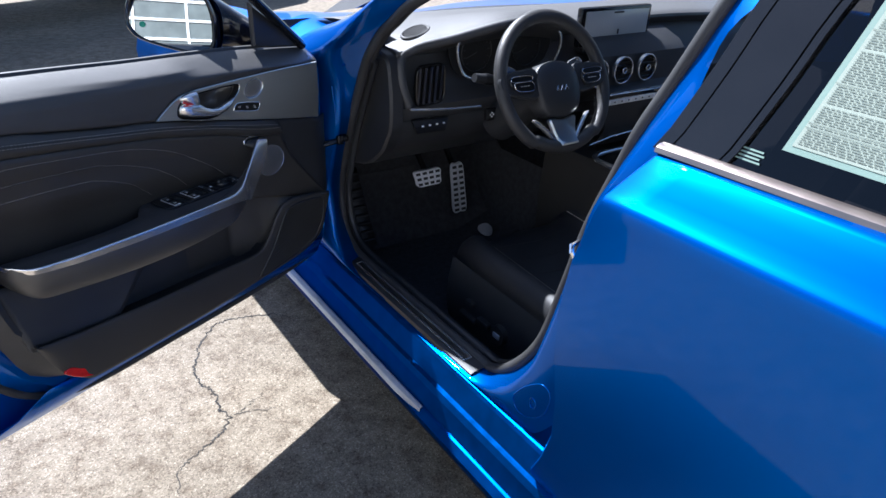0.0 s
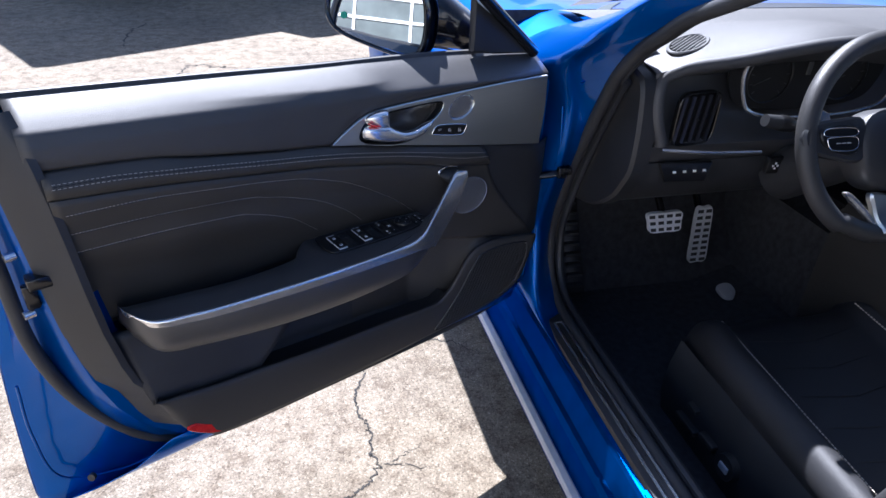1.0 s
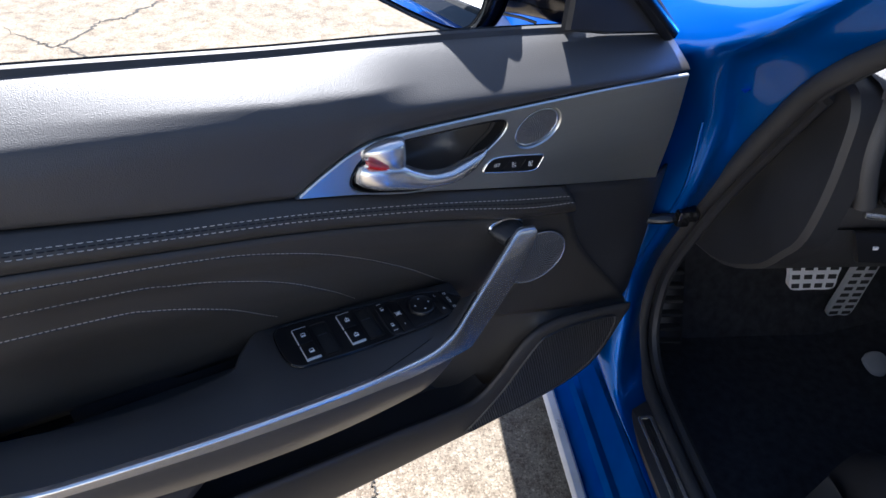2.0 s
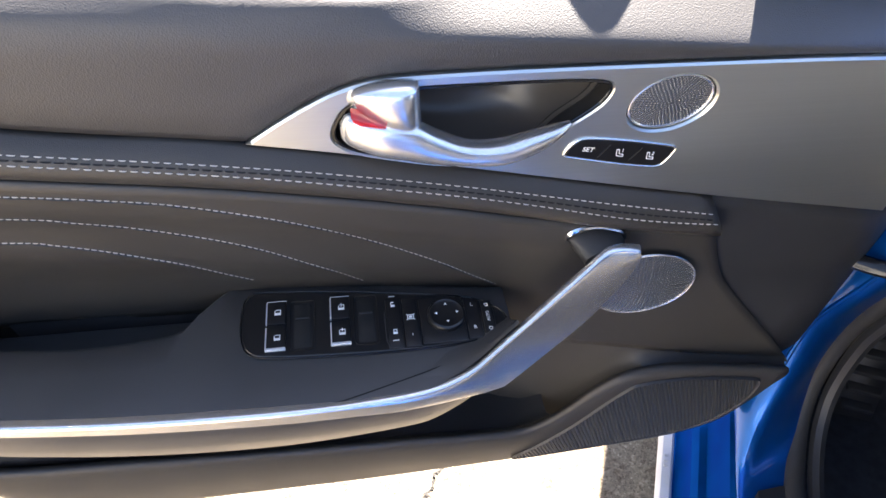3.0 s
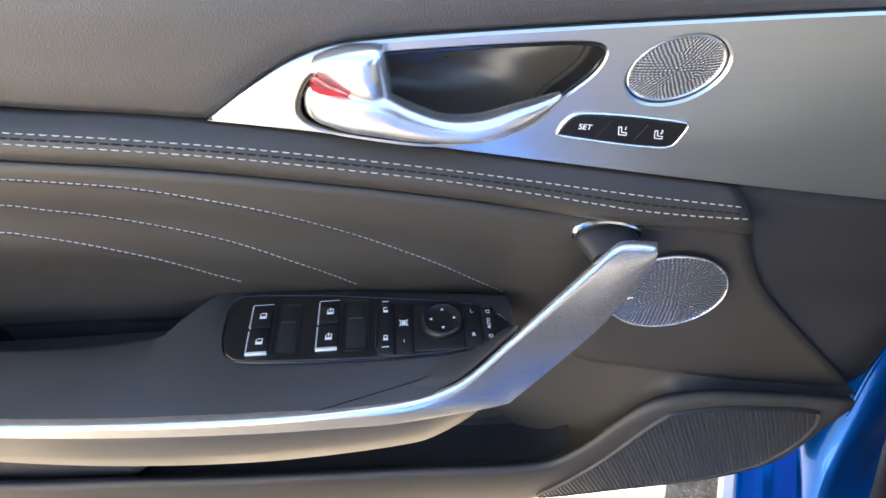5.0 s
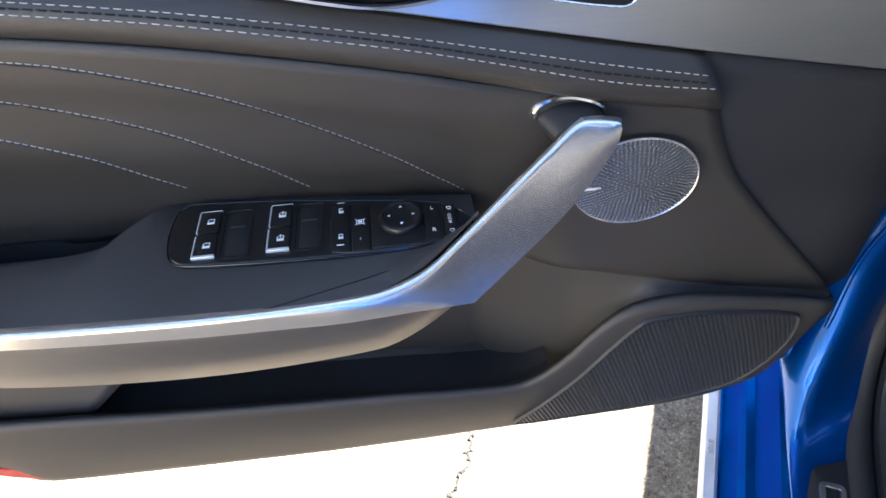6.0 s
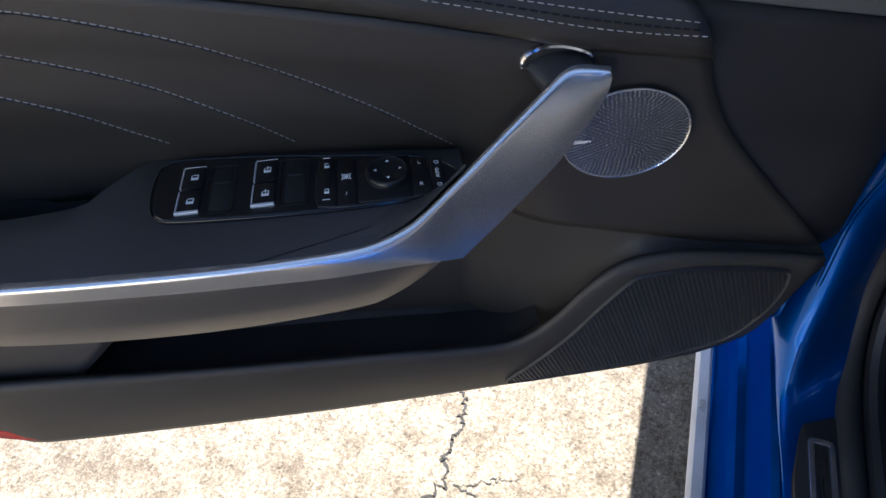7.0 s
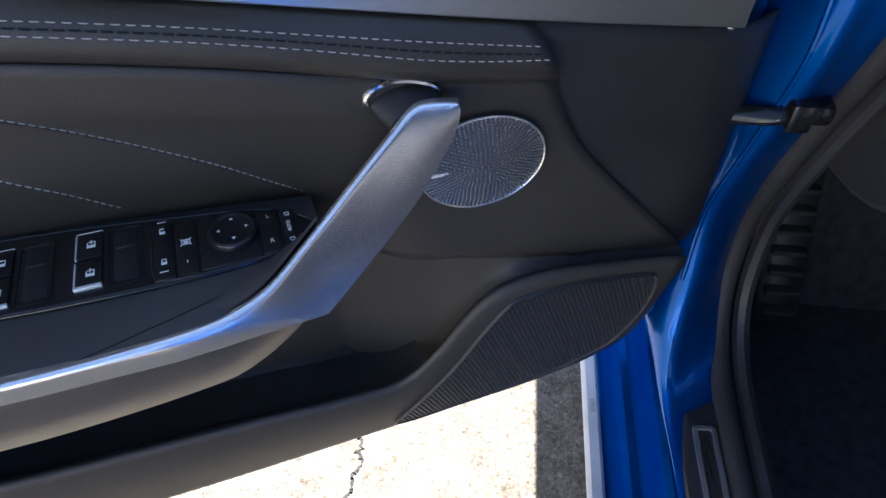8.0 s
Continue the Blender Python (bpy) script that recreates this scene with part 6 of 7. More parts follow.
def air_vent(name, cx, cz, y, rx, rz, turn, power=4.0):
    loop = [(cx + math.copysign(abs(math.cos(t)) ** (2 / power), math.cos(t)) * rx, cz + math.copysign(abs(math.sin(t)) ** (2 / power), math.sin(t)) * rz) for t in (2 * math.pi * i / 40 for i in range(40))]
    v = on_car(name, plate(loop, [inset(loop, 0.003)], lambda a, b, h: (a, y - h + turn * (a - cx), b), 0.012, 0.002, 0.012), satin if power < 3 else gloss_black, "air vent with satin ring" if power < 3 else "upright black air vent")
    part("vent_well", plate(inset(loop, 0.003), [], lambda a, b, h: (a, y - h + turn * (a - cx), b), 0.003, 0.0005), hole_shade_black, v, "dark vent opening")
    bm = bmesh.new()
    if power < 3:
        for k in range(5):
            z = cz + rz * (-0.66 + 0.33 * k)
            half = 0.9 * rx * math.sqrt(1 - ((z - cz) / rz) ** 2)
            tube([(cx - half, y - 0.004, z), (cx + half, y - 0.004, z)], 0.0018, 5, bm, flat=0.6)
    else:
        for k in range(5):
            x = cx - rx + 2 * rx * (k + 0.6) / 5.2
            tube([(x - 0.004, y - 0.007 + turn * (x - cx), cz - rz + 0.006), (x, y - 0.010 + turn * (x - cx), cz + rz - 0.006)], 0.0034, 6, bm, flat=1.6)
    part("vent_slats", bm, gloss_black, v, "black vent slats")
    knob = tube([(cx, y - 0.004, cz), (cx, y - 0.014, cz)], 0.0085 if power < 3 else 0.003, 16)
    part("vent_knob", knob, gloss_black, v, "black vent knob")
    if power < 3:
        part("knob_ring", tube([(cx + 0.0075 * math.cos(t), y - 0.0142, cz + 0.0075 * math.sin(t)) for t in (2 * math.pi * i / 20 for i in range(20))], 0.0016, 6, closed=True), satin, v, "satin ring of the vent knob")
    return v


air_vent("air_vent", 0.272, 0.815, -0.005, 0.047, 0.050, 0.15, 5.0)
for cx in (0.768, 0.868, 0.968):
    air_vent("air_vent", cx, 0.812, -0.088, 0.038, 0.038, 0.0, 2.0)
# centre stack behind the round vents
rows = []
for i in range(13):
    x = 0.79 + 0.36 * i / 12
    rows.append([(x, 0.02, 0.90), (x, -0.055, 0.872), (x, -0.078, 0.850), (x, -0.086, 0.77), (x, -0.115, 0.752), (x, -0.125, 0.735), (x, -0.130, 0.66), (x, -0.10, 0.60), (x, 0.0, 0.55), (x, 0.3, 0.55)])
on_dash("centre_fascia", grid(rows), cabin_plastic, "black centre stack")
bm = box((0.735, -0.142, 0.731), (1.020, -0.120, 0.763), 0.006)
on_dash("heater_bar", bm, satin, "satin silver heater control bar")
on_dash("heater_display", box((0.752, -0.1432, 0.750), (0.985, -0.139, 0.760), 0.001), gloss_black, "dark strip above the heater keys")
for k in range(8):
    on_dash("heater_key", box((0.755 + 0.0285 * k, -0.1450, 0.734), (0.782 + 0.0285 * k, -0.139, 0.748), 0.001), icon_white, "pale heater key")
    on_dash("heater_mark", box((0.766 + 0.0285 * k, -0.1462, 0.740), (0.771 + 0.0285 * k, -0.1448, 0.743)), dim_mark, "", False)
on_dash("heater_dial", tube([(1.004, -0.138, 0.747), (1.004, -0.156, 0.747)], [0.0125, 0.011], 20), satin, "small satin dial at the end of the bar")
for kx in (0.745, 0.962):
    on_dash("heater_knob", tube([(kx, -0.118, 0.688), (kx, -0.150, 0.686)], [0.020, 0.018], 24), key_black, "round heater knob")
    on_dash("knob_ring", tube([(kx + 0.0195 * math.cos(t), -0.146, 0.687 + 0.0195 * math.sin(t)) for t in (2 * math.pi * i / 28 for i in range(28))], 0.0020, 6, closed=True), satin, "satin ring of the heater knob")
on_dash("lower_trim_line", tube([(0.70, -0.165, 0.640), (0.80, -0.150, 0.645), (1.0, -0.140, 0.648)], 0.0022, 6), satin, "thin satin line")
# chrome line and switch row left of the column
on_dash("trim_line", tube(spline([(0.205, -0.030, 0.766), (0.30, -0.034, 0.757), (0.425, -0.022, 0.746)], 5), 0.0038, 8, flat=0.8), satin, "thin satin trim line")
sw = plate([(0.214, 0.737), (0.322, 0.733), (0.303, 0.702), (0.222, 0.705)], [], lambda a, b, h: (a, -0.018 - h + (0.735 - b) * -0.5, b), 0.006, 0.0015)
on_dash("switch_bank", sw, key_black, "row of small switches under the trim line")
bm = bmesh.new()
for k in range(4):
    x = 0.238 + 0.021 * k
    box((x, -0.0330, 0.719), (x + 0.006, -0.0300, 0.7225), 0, bm)
on_dash("switch_marks", bm, icon_white, "tiny white switch symbols", False)
knee = grid([[(x, -0.012, 0.732), (x, -0.010, 0.70), (x, 0.03, 0.64), (x, 0.12, 0.585), (x, 0.30, 0.56)] for x in (0.16, 0.22, 0.36, 0.52, 0.66, 0.80)])
on_dash("knee_panel", knee, cabin_plastic, "black knee panel")
ig = box((0.425, -0.050, 0.712), (0.458, -0.036, 0.745), 0.003)
on_dash("mirror_fold_switch", ig, key_black, "small square switch")
bm = bmesh.new()
for a, b in ((0, 0.005), (0, -0.005), (0.005, 0), (-0.005, 0)):
    box((0.4415 + a - 0.0018, -0.0515, 0.7285 + b - 0.0018), (0.4415 + a + 0.0018, -0.0495, 0.7285 + b + 0.0018), 0, bm)
on_dash("switch_marks", bm, icon_white, "white dots on the switch", False)
# instrument cowl
cl = spline([(0.352, 0.905), (0.360, 0.850), (0.395, 0.818), (0.52, 0.808), (0.65, 0.820), (0.688, 0.855), (0.692, 0.905), (0.64, 0.935), (0.52, 0.945), (0.40, 0.935)], 5, True)
on_dash("cluster_ring", tube([(a, -0.012 + 0.02 * (b - 0.8), b) for a, b in cl], 0.0038, 8, closed=True), satin, "satin surround of the instruments")
on_dash("cluster_face", plate(cl, [], lambda a, b, h: (a, 0.035 - h, b), 0.006, 0.001), hole_shade_black, "dark instrument face")
for cx in (0.438, 0.606):
    on_dash("dial", tube([(cx + 0.048 * math.cos(t), 0.027, 0.872 + 0.048 * math.sin(t)) for t in (2 * math.pi * i / 40 for i in range(40))], 0.0015, 5, closed=True), key_black, "dial ring")
    bm = bmesh.new()
    for k in range(11):
        t = radians(225 - 27 * k)
        tube([(cx + 0.036 * math.cos(t), 0.027, 0.872 + 0.036 * math.sin(t)), (cx + 0.042 * math.cos(t), 0.027, 0.872 + 0.042 * math.sin(t))], 0.0008, 4, bm)
    on_dash("dial_marks", bm, dim_mark, "white dial marks", False)
    on_dash("dial_needle", tube([(cx, 0.026, 0.872), (cx - 0.034, 0.026, 0.858)], 0.0009, 5), dim_mark, "fine dial needle")
on_dash("status_icon", box((0.515, 0.025, 0.875), (0.525, 0.028, 0.900), 0.001), dim_mark, "small pale display symbol")
# screen
on_dash("screen", box((0.772, -0.005, 0.862), (1.058, 0.018, 0.968), 0.006), gloss_black, "upright centre screen with dark frame")
on_dash("screen_face", box((0.786, -0.0075, 0.876), (1.044, -0.004, 0.958), 0.001), screen_face, "pale grey screen face")
on_dash("screen_mark", box((0.895, -0.0085, 0.950), (0.935, -0.0072, 0.955)), key_black, "small dark mark on the screen", False)
on_dash("screen_mark", box((0.918, -0.0085, 0.892), (0.924, -0.0072, 0.906)), key_black, "small dark mark on the screen", False)
on_dash("screen_foot", box((0.80, 0.0, 0.84), (1.03, 0.08, 0.875), 0.01), plastic, "black foot of the screen")

# ---- steering wheel and column
WC = Vector((0.499, -0.205, 0.838))
WN = Vector((0.0, -0.90, 0.44)).normalized()
WX = Vector((1, 0, 0))
WZ = WN.cross(WX).normalized()
WZ = WZ if WZ.z > 0 else -WZ
on_wheel = lambda a, b, h: tuple(WC + WX * a + WZ * b + WN * h)
rim_pts, R = [], 0.161
for i in range(64):
    t = 2 * math.pi * i / 64
    flat_b = 0.93 if math.sin(t) < -0.8 else 1.0
    rim_pts.append(on_wheel(R * math.cos(t), R * math.sin(t) * flat_b, 0.0))
wheel = on_car("steering_wheel", tube(rim_pts, 0.0158, 14, closed=True), wheel_leather, "black leather three-spoke steering wheel")
on_sw = lambda name, bm, mat, label="", smooth=True: part(name, bm, mat, wheel, label, smooth)
hubl = spline([(-0.054, 0.048), (0, 0.064), (0.054, 0.048), (0.069, 0.0), (0.052, -0.052), (0, -0.070), (-0.052, -0.052), (-0.070, 0.0)], 6, True)
rows = []
for k, h in ((1.0, -0.03), (1.0, 0.004), (0.97, 0.013), (0.85, 0.020), (0.5, 0.0245), (0.02, 0.0255)):
    rows.append([on_wheel(a * k, b * k - 0.010, h) for a, b in hubl])
on_sw("hub", grid(rows, wrap_cols=True), cabin_plastic, "black wheel hub")
bm = bmesh.new()
for pts in (((-0.020, -0.005), (-0.014, 0.006)), ((-0.020, 0.004), (-0.012, -0.006)), ((-0.008, -0.006), (-0.001, 0.006)), ((0.001, 0.006), (0.001, -0.006)), ((0.005, -0.006), (0.013, 0.006)), ((0.013, 0.006), (0.018, -0.006))):
    tube([on_wheel(pts[0][0], pts[0][1] - 0.014, 0.0262), on_wheel(pts[1][0], pts[1][1] - 0.014, 0.0262)], 0.0013, 5, bm)
on_sw("badge", bm, satin, "small silver badge strokes")
for s in (-1, 1):
    sp = plate(spline([(s * 0.060, 0.036), (s * 0.11, 0.040), (s * 0.168, 0.030), (s * 0.170, -0.004), (s * 0.12, -0.022), (s * 0.064, -0.026)], 4, True), [], on_wheel, 0.014, 0.004)
    on_sw("spoke", sp, cabin_plastic, "black wheel spoke")
    on_sw("spoke_keys", plate(spline([(s * 0.080, 0.026), (s * 0.14, 0.027), (s * 0.146, 0.006), (s * 0.12, -0.012), (s * 0.082, -0.014)], 4, True), [], lambda a, b, h: on_wheel(a, b, h + 0.0125), 0.006, 0.002), key_black, "black spoke keys")
    bm = bmesh.new()
    for x in (0.098, 0.108, 0.118):
        c0 = on_wheel(s * x, 0.002, 0.0190)
        box((c0[0] - 0.0035, c0[1] - 0.0010, c0[2] - 0.0006), (c0[0] + 0.0035, c0[1] + 0.0002, c0[2] + 0.0010), 0, bm)
    on_sw("key_marks", bm, grey_plastic, "pale key symbols", False)
    for loop_ in (((0.084, 0.010), (0.132, 0.011), (0.137, 0.004), (0.128, -0.008), (0.086, -0.009)), ((0.086, 0.024), (0.136, 0.025), (0.140, 0.014), (0.086, 0.013))):
        on_sw("key_trim", tube(spline([on_wheel(s * a, b, 0.0188) for a, b in loop_], 4, True), 0.0007, 5, closed=True), satin, "fine silver line round the spoke keys")
    arm_ = plate(spline([(s * 0.090, -0.080), (s * 0.080, -0.078), (s * 0.045, -0.110), (s * 0.022, -0.144), (s * 0.031, -0.149), (s * 0.056, -0.113)], 4, True), [], lambda a, b, h: on_wheel(a, b, h - 0.002), 0.010, 0.003)
    on_sw("spoke_arm", arm_, satin, "slim satin arm of the lower spoke")
low = plate(spline([(-0.040, -0.080), (0.0, -0.084), (0.040, -0.080), (0.037, -0.106), (0.028, -0.142), (0.022, -0.147), (-0.022, -0.147), (-0.028, -0.142), (-0.037, -0.106)], 4, True), [], lambda a, b, h: on_wheel(a, b, h - 0.004 + 0.5 * max(0.0, -0.122 - b)), 0.012, 0.004)
on_sw("lower_spoke", low, brushed, "dark satin plate of the lower spoke")
on_sw("spoke_foot", plate(spline([(-0.027, -0.136), (0.027, -0.136), (0.023, -0.149), (-0.023, -0.149)], 3, True), [], lambda a, b, h: on_wheel(a, b, h + 0.006), 0.008, 0.003), satin, "bright foot of the lower spoke")
col = tube([on_wheel(0, -0.005, -0.02), on_wheel(0, -0.02, -0.10), on_wheel(0, -0.05, -0.24)], [0.045, 0.046, 0.050], 20)
on_car("steering_column", col, cabin_plastic, "black steering column cover")
st = tube(spline([on_wheel(-0.05, 0.03, -0.075), on_wheel(-0.11, 0.035, -0.07), on_wheel(-0.165, 0.045, -0.062)], 5), [0.007] * 5 + [0.008, 0.010, 0.013, 0.014, 0.013, 0.008], 12)
on_car("indicator_stalk", st, key_black, "black indicator stalk")
on_car("stalk_end", tube([on_wheel(-0.150, 0.042, -0.064), on_wheel(-0.185, 0.048, -0.060)], [0.0125, 0.010], 14), plastic, "black end of the stalk")
st = tube(spline([on_wheel(0.05, 0.03, -0.075), on_wheel(0.12, 0.035, -0.07), on_wheel(0.19, 0.045, -0.062)], 5), 0.009, 10)
on_car("wiper_stalk", st, key_black, "black wiper stalk")
for s in (-1, 1):
    pd = plate(spline([(s * 0.085, 0.05), (s * 0.125, 0.062), (s * 0.135, 0.040), (s * 0.095, 0.020)], 4, True), [], lambda a, b, h: on_wheel(a, b, h - 0.035), 0.004, 0.001)
    on_sw("shift_paddle", pd, satin, "satin shift paddle")

# ---- centre console
rows = []
for i in range(15):
    y = 0.02 - 0.95 * i / 14
    rows.append([(0.715, y, 0.20), (0.712, y, 0.45), (0.720, y, 0.570), (0.735, y, 0.588), (0.93, y, 0.592), (1.11, y, 0.588), (1.125, y, 0.57), (1.13, y, 0.20)])
console = on_car("centre_console", grid(rows), leather, "black centre console")
cpl = spline([(0.735, -0.150), (0.86, -0.125), (0.99, -0.150), (1.00, -0.30), (0.985, -0.47), (0.86, -0.49), (0.745, -0.47), (0.728, -0.30)], 5, True)
part("console_plate", plate(cpl, [inset(cpl, 0.016)], lambda a, b, h: (a, b, 0.588 + h), 0.010, 0.003, 0.008), satin, console, "satin silver frame of the console")
part("console_field", plate(inset(cpl, 0.014), [], lambda a, b, h: (a, b, 0.588 + h), 0.005, 0.001), gloss_black, console, "gloss black console field")
gs = tube([(0.875, -0.29, 0.592), (0.872, -0.285, 0.625), (0.868, -0.275, 0.655), (0.866, -0.272, 0.668)], [0.022, 0.020, 0.026, 0.015], 16)
part("gear_lever", gs, gloss_black, console, "black gear lever")
for k in range(4):
    for x in (0.785, 0.93):
        part("console_key", box((x, -0.272 - 0.032 * k, 0.592), (x + 0.027, -0.25 - 0.032 * k, 0.596), 0.002), key_black, console, "black console key")
bm = bmesh.new()
for k in range(4):
    box((0.795, -0.259 - 0.032 * k, 0.5962), (0.803, -0.262 - 0.032 * k, 0.5966), 0, bm)
part("console_marks", bm, icon_white, console, "white console marks", False)


# ---- driver's seat
def seat(x0):
    prof_c = spline([(-0.225, 0.385), (-0.235, 0.435), (-0.215, 0.470), (-0.185, 0.472), (-0.160, 0.448), (-0.10, 0.436), (0.0, 0.433), (0.10, 0.436), (0.160, 0.448), (0.185, 0.472), (0.215, 0.470), (0.235, 0.435), (0.225, 0.385)], 4)
    rows = []
    for i in range(19):
        a = i / 18
        y = -0.135 - 0.56 * a
        drop = 0.05 * max(0, 1 - a / 0.14) ** 2
        nar = 1 - 0.10 * max(0, 1 - a / 0.2)
        rows.append([(x0 + x * nar, y + 0.035 * (1 - abs(x) / 0.235) * max(0, 1 - a / 0.3), z - drop + 0.03 * (1 - a) - (0.03 if abs(x) < 0.15 else 0) * a) for x, z in prof_c])
    rows.insert(0, [(x, y - 0.004, max(z - 0.09, 0.30)) for x, y, z in rows[0]])
    s = on_car("driver_seat", grid(rows), seat_leather, "black leather driver's seat with side bolsters")
    on_s = lambda name, bm, mat, label="", smooth=True: part(name, bm, mat, s, label, smooth)
    rows = []
    for i in range(17):
        a = i / 16
        y, z = -0.66 - 0.24 * a, 0.40 + 0.70 * a
        w = 0.235 - 0.04 * a
        rows.append([(x0 + w * x, y - 0.055 + 0.055 * abs(x) ** 3 - (0.10 if abs(x) == 1.2 else 0), z) for x in (-1.2, -1.0, -0.85, -0.6, -0.3, 0, 0.3, 0.6, 0.85, 1.0, 1.2)])
    on_s("backrest", grid(rows), seat_leather, "black leather backrest")
    on_s("headrest", box((x0 - 0.12, -1.02, 1.08), (x0 + 0.12, -0.92, 1.22), 0.04), seat_leather, "black headrest")
    side = grid([[(x0 - 0.232, y, 0.42 + 0.02 * (y + 0.7)), (x0 - 0.246, y, 0.37), (x0 - 0.248, y, 0.30), (x0 - 0.236, y, 0.245)] for y in (-0.15, -0.25, -0.40, -0.55, -0.72)])
    on_s("side_cover", side, cabin_plastic, "black plastic seat side cover")
    on_s("lumbar_knob", tube([(x0 - 0.240, -0.385, 0.325), (x0 - 0.262, -0.385, 0.326)], [0.028, 0.025], 28), key_matt, "round black seat control")
    on_s("knob_cross", box((x0 - 0.266, -0.397, 0.319), (x0 - 0.260, -0.373, 0.333), 0.002), strip_grey, "raised cross on the seat control")
    on_s("seat_switch", box((x0 - 0.262, -0.345, 0.318), (x0 - 0.240, -0.300, 0.332), 0.004), key_matt, "black seat switch")
    on_s("seat_switch", box((x0 - 0.262, -0.29, 0.300), (x0 - 0.240, -0.225, 0.314), 0.004), key_matt, "long black seat switch")
    on_s("seat_lever", box((x0 - 0.258, -0.275, 0.345), (x0 - 0.240, -0.245, 0.356), 0.003), key_matt, "small black seat switch")
    for off in (-0.163, 0.163):
        bm = bmesh.new()
        for k in range(70):
            y = -0.17 - 0.0074 * k
            a = (-y - 0.135) / 0.56
            z = 0.4515 + 0.03 * (1 - a)
            box((x0 + off - 0.0010, y, z), (x0 + off + 0.0010, y + 0.0048, z + 0.0022), 0, bm)
        tagged(on_s("seat_seam", bm, thread, "pale seat stitching", False), kind="stuff")
    for y in (-0.23, -0.30, -0.37, -0.44, -0.51):
        bm = tube([(x0 - 0.14, y + 0.02, 0.466 - 0.03 * (-y - 0.135) / 0.56 * 2 + 0.004), (x0, y, 0.461 - 0.03 * (-y - 0.135) / 0.56 * 2 + 0.004), (x0 + 0.14, y + 0.02, 0.466 - 0.03 * (-y - 0.135) / 0.56 * 2 + 0.002)], 0.0007, 5)
        on_s("cross_seam", bm, seat_leather, "cross seam of the cushion")
    return s


seat(0.52).location = (0.02, 0.05, -0.060)
rows = [[(1.15 + 0.5 * s, -0.15 - 0.55 * k / 4, 0.46 - 0.03 * k / 4 + 0.03 * abs(2 * s - 1) ** 3) for s in [i / 8 for i in range(9)]] for k in range(5)]
thicken(on_car("passenger_seat", grid(rows), seat_leather, "black leather passenger seat"), 0.12)
rows = [[(1.15 + 0.5 * s, -0.68 - 0.24 * k / 4, 0.42 + 0.70 * k / 4) for s in [i / 8 for i in range(9)]] for k in range(5)]
thicken(on_car("passenger_backrest", grid(rows), seat_leather, "black leather passenger backrest"), 0.12)
rows = [[(0.20 + 1.45 * s, -1.55 - 0.2 * k / 3, 0.45 + 0.6 * k / 3) for s in (0, 0.5, 1)] for k in range(4)]
thicken(on_car("rear_bench", grid(rows), seat_leather, "black leather rear bench"), 0.12)

# ---------------------------------------------------------------- pickup parked ahead
pickup = tagged(new("pickup_truck"), "tall dark truck with silver alloy wheels", "truck")
TRUCK = pose(-1.03, 5.16, 0, 0, 0, 30.0)
pickup.matrix_world = TRUCK
# own axes: x along the truck, y away from the camera, z up
def truck_part(name, bm, mat, label="", parent=None, smooth=True):
    return part(name, bm, mat, parent or pickup, label, smooth)


def truck_wheel(x, y):
    bm = bmesh.new()
    rows = []
    for r, d in ((0.24, -0.005), (0.27, -0.012), (0.34, -0.012), (0.385, 0.0), (0.40, 0.03), (0.40, 0.22), (0.36, 0.25), (0.22, 0.25)):
        rows.append([(x + r * math.cos(t), y + d, 0.40 + r * math.sin(t)) for t in (2 * math.pi * i / 48 for i in range(48))])
    grid(rows, bm, wrap_cols=True)
    tyre = truck_part("wheel", bm, tyre_rubber, "dark truck tyre")
    bm = bmesh.new()
    rows = []
    for r, d in ((0.245, 0.0), (0.238, -0.006), (0.225, 0.0), (0.215, 0.05)):
        rows.append([(x + r * math.cos(t), y + d, 0.40 + r * math.sin(t)) for t in (2 * math.pi * i / 48 for i in range(48))])
    grid(rows, bm, wrap_cols=True)
    for k in range(6):
        for o in (-0.14, 0.14):
            t = 2 * math.pi * k / 6 + o
            t2 = 2 * math.pi * k / 6 + o * 0.7
            tube([(x + 0.05 * math.cos(t2), y + 0.015, 0.40 + 0.05 * math.sin(t2)), (x + 0.225 * math.cos(t), y + 0.005, 0.40 + 0.225 * math.sin(t))], 0.017, 8, bm)
    tube([(x, y + 0.02, 0.40), (x, y - 0.004, 0.40)], 0.06, 20, bm)
    truck_part("rim", bm, alloy, "silver alloy rim", tyre)
    truck_part("brake_drum", tube([(x, y + 0.06, 0.40), (x, y + 0.10, 0.40)], 0.22, 24), hole_shade_black, "dark brake drum", tyre)


for wx in (0.0, 3.4):
    truck_wheel(wx, 0.0)
    truck_wheel(wx, 1.55)


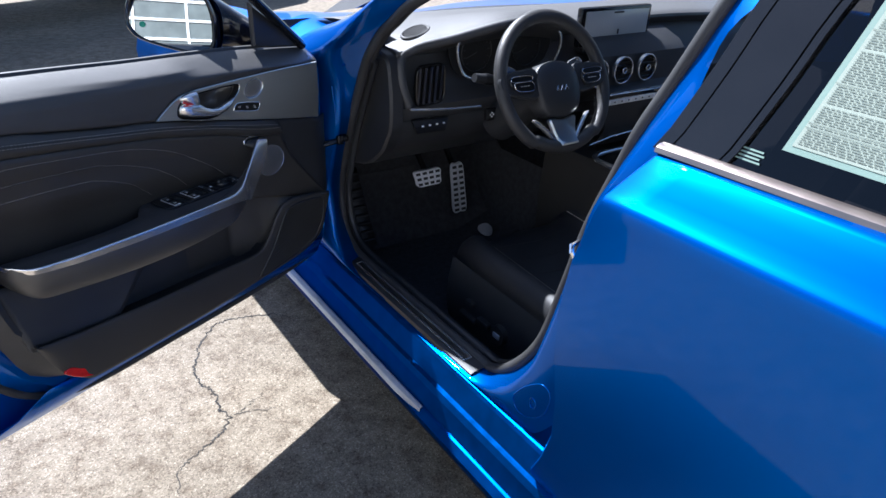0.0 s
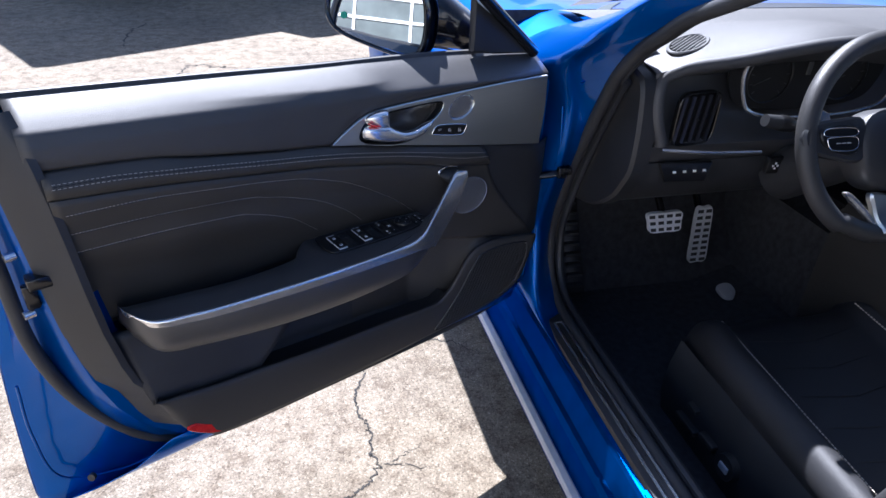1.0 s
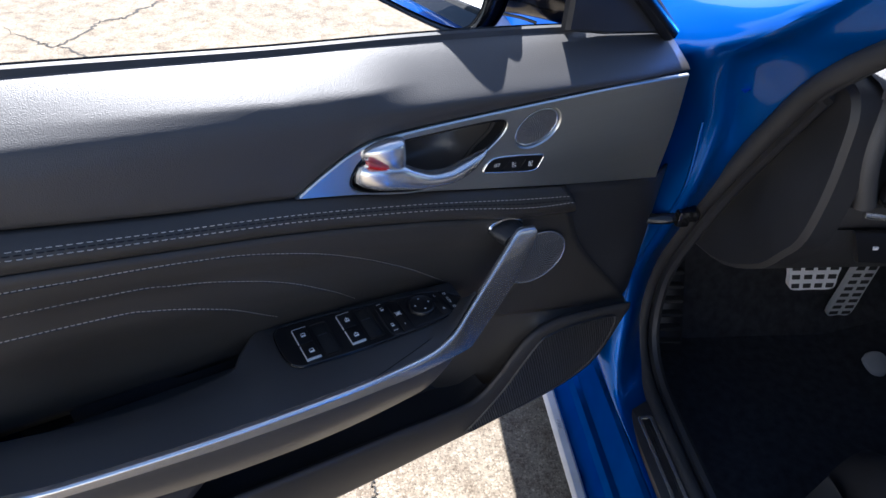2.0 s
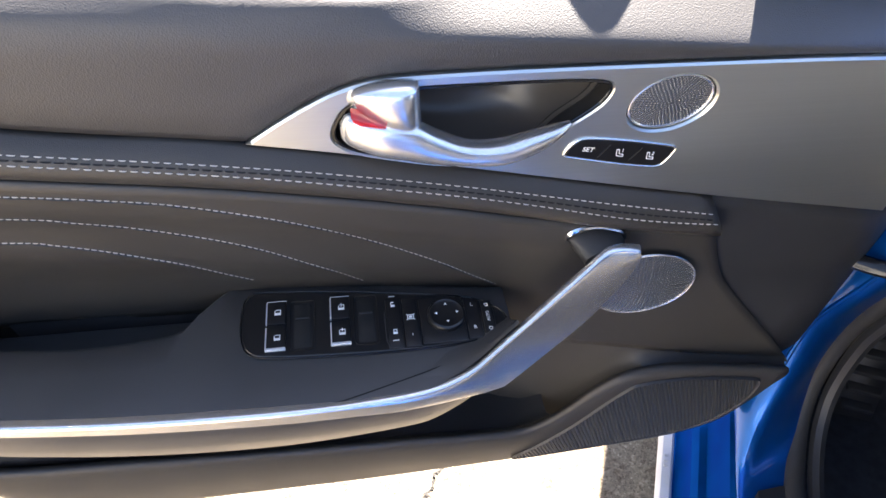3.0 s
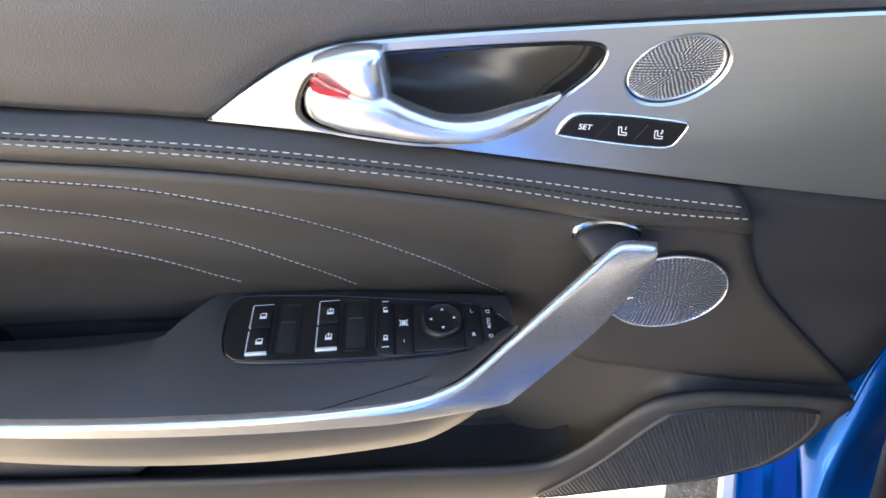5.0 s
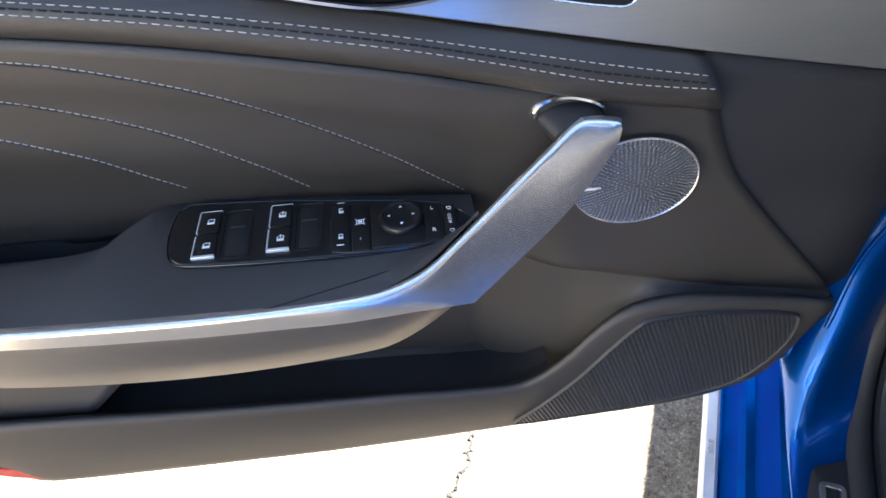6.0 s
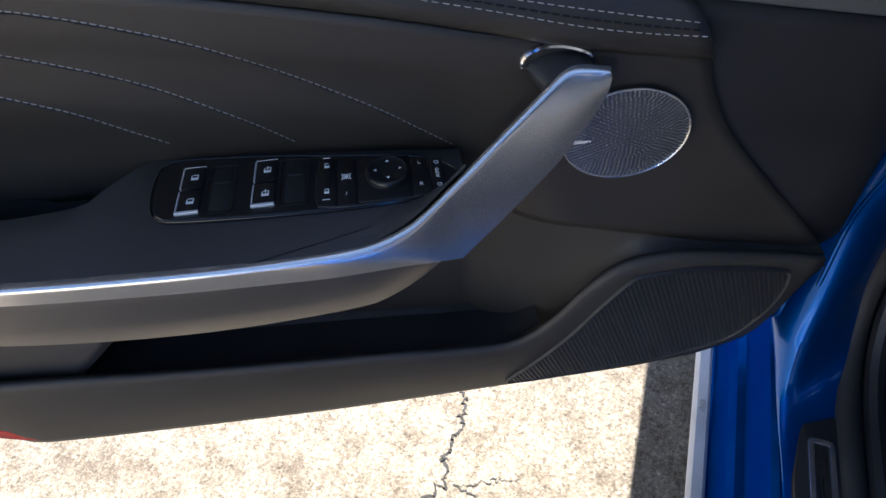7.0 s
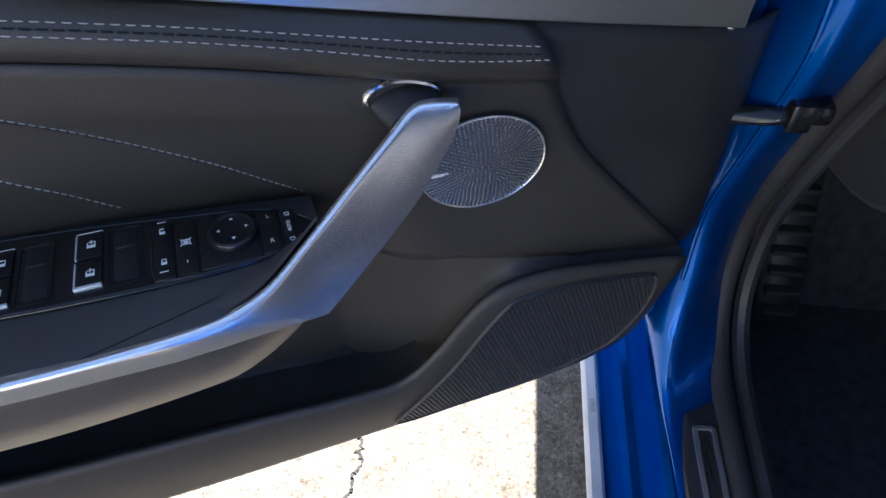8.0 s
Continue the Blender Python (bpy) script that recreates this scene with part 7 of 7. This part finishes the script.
def truck_body():
    bm = bmesh.new()
    side = [(-0.95, 0.55), (-0.95, 1.10), (-0.90, 1.90), (-0.80, 1.95), (0.72, 2.00), (0.93, 2.36), (1.05, 2.40), (2.60, 2.40), (3.30, 1.35), (4.40, 1.25), (4.55, 1.10), (4.58, 0.60)]
    arch = []
    for cx in (3.4, 0.0):
        arch += [(cx + 0.50 * math.cos(t), 0.42 + 0.50 * math.sin(t)) for t in (math.pi * i / 12 for i in range(13))]
    loop = side + [(4.5, 0.48)] + [p for p in arch if p[1] > 0.45] + [(-0.9, 0.48)]
    front = [bm.verts.new((a, 0.02 + (0.05 if b > 1.05 else 0.0), b)) for a, b in loop]
    back = [bm.verts.new((a, 1.78 - (0.05 if b > 1.05 else 0.0), b)) for a, b in loop]
    for i in range(len(loop)):
        bm.faces.new((front[i], front[(i + 1) % len(loop)], back[(i + 1) % len(loop)], back[i]))
    es = [e for e in bm.edges if all(v in front for v in e.verts)] 
    bmesh.ops.triangle_fill(bm, use_beauty=True, edges=es)
    es = [e for e in bm.edges if all(v in back for v in e.verts)]
    bmesh.ops.triangle_fill(bm, use_beauty=True, edges=es)
    return bm


truck_part("body", truck_body(), truck_paint, "dark painted truck body")
for x0, x1, z0, z1 in ((-0.70, 0.55, 1.30, 1.78), (1.10, 2.05, 1.42, 2.05)):
    pane = [(x0, z0), (x1, z0), (x1 - 0.06, z1), (x0 + 0.06, z1)]
    truck_part("side_window", plate(pane, [], lambda a, b, h: (a, 0.071 - h, b), 0.008, 0.003), gloss_black, "dark side window")
truck_part("step_bar", tube([(0.75, -0.02, 0.42), (2.6, -0.02, 0.42)], 0.04, 10), gloss_black, "black step bar")

# ---------------------------------------------------------------- shop building with a glazed roller door, seen in the mirror
shop = tagged(new("shop_building"), "pale shop building with a glazed roller door", "building")
SHOP = pose(-6.25, -7.2, 0, 0, 0, 140.7)
shop.matrix_world = SHOP


def shop_part(name, bm, mat, label="", smooth=False, parent=None):
    return part(name, bm, mat, parent or shop, label, smooth)


wall = box((-9, 0.0, 0), (-3.2, 0.3, 5.0))
box((3.2, 0.0, 0), (9, 0.3, 5.0), 0, wall)
box((-3.2, 0.0, 3.9), (3.2, 0.3, 5.0), 0, wall)
shop_part("wall", wall, wall_paint, "pale rendered shop wall")
shop_part("roof", box((-9.2, -0.2, 5.0), (9.2, 5.0, 5.2), 0.03), wall_paint, "flat shop roof")
rails = bmesh.new()
for k in range(6):
    z = 0.0 + 0.76 * k
    box((-3.2, 0.02, z), (3.2, 0.10, z + 0.10), 0.01, rails)
for k in range(4):
    x = -3.2 + 2.10 * k
    box((x, 0.015, 0.0), (x + 0.10, 0.105, 3.9), 0.01, rails)
roller = shop_part("roller_door", rails, white_metal, "white framed glazed roller door")
for i in range(3):
    for j in range(5):
        shop_part("pane", box((-3.1 + 2.10 * i, 0.05, 0.10 + 0.76 * j), (-1.10 + 2.10 * i, 0.07, 0.76 + 0.76 * j)), grey_pane if j else white_metal, "", False, roller)
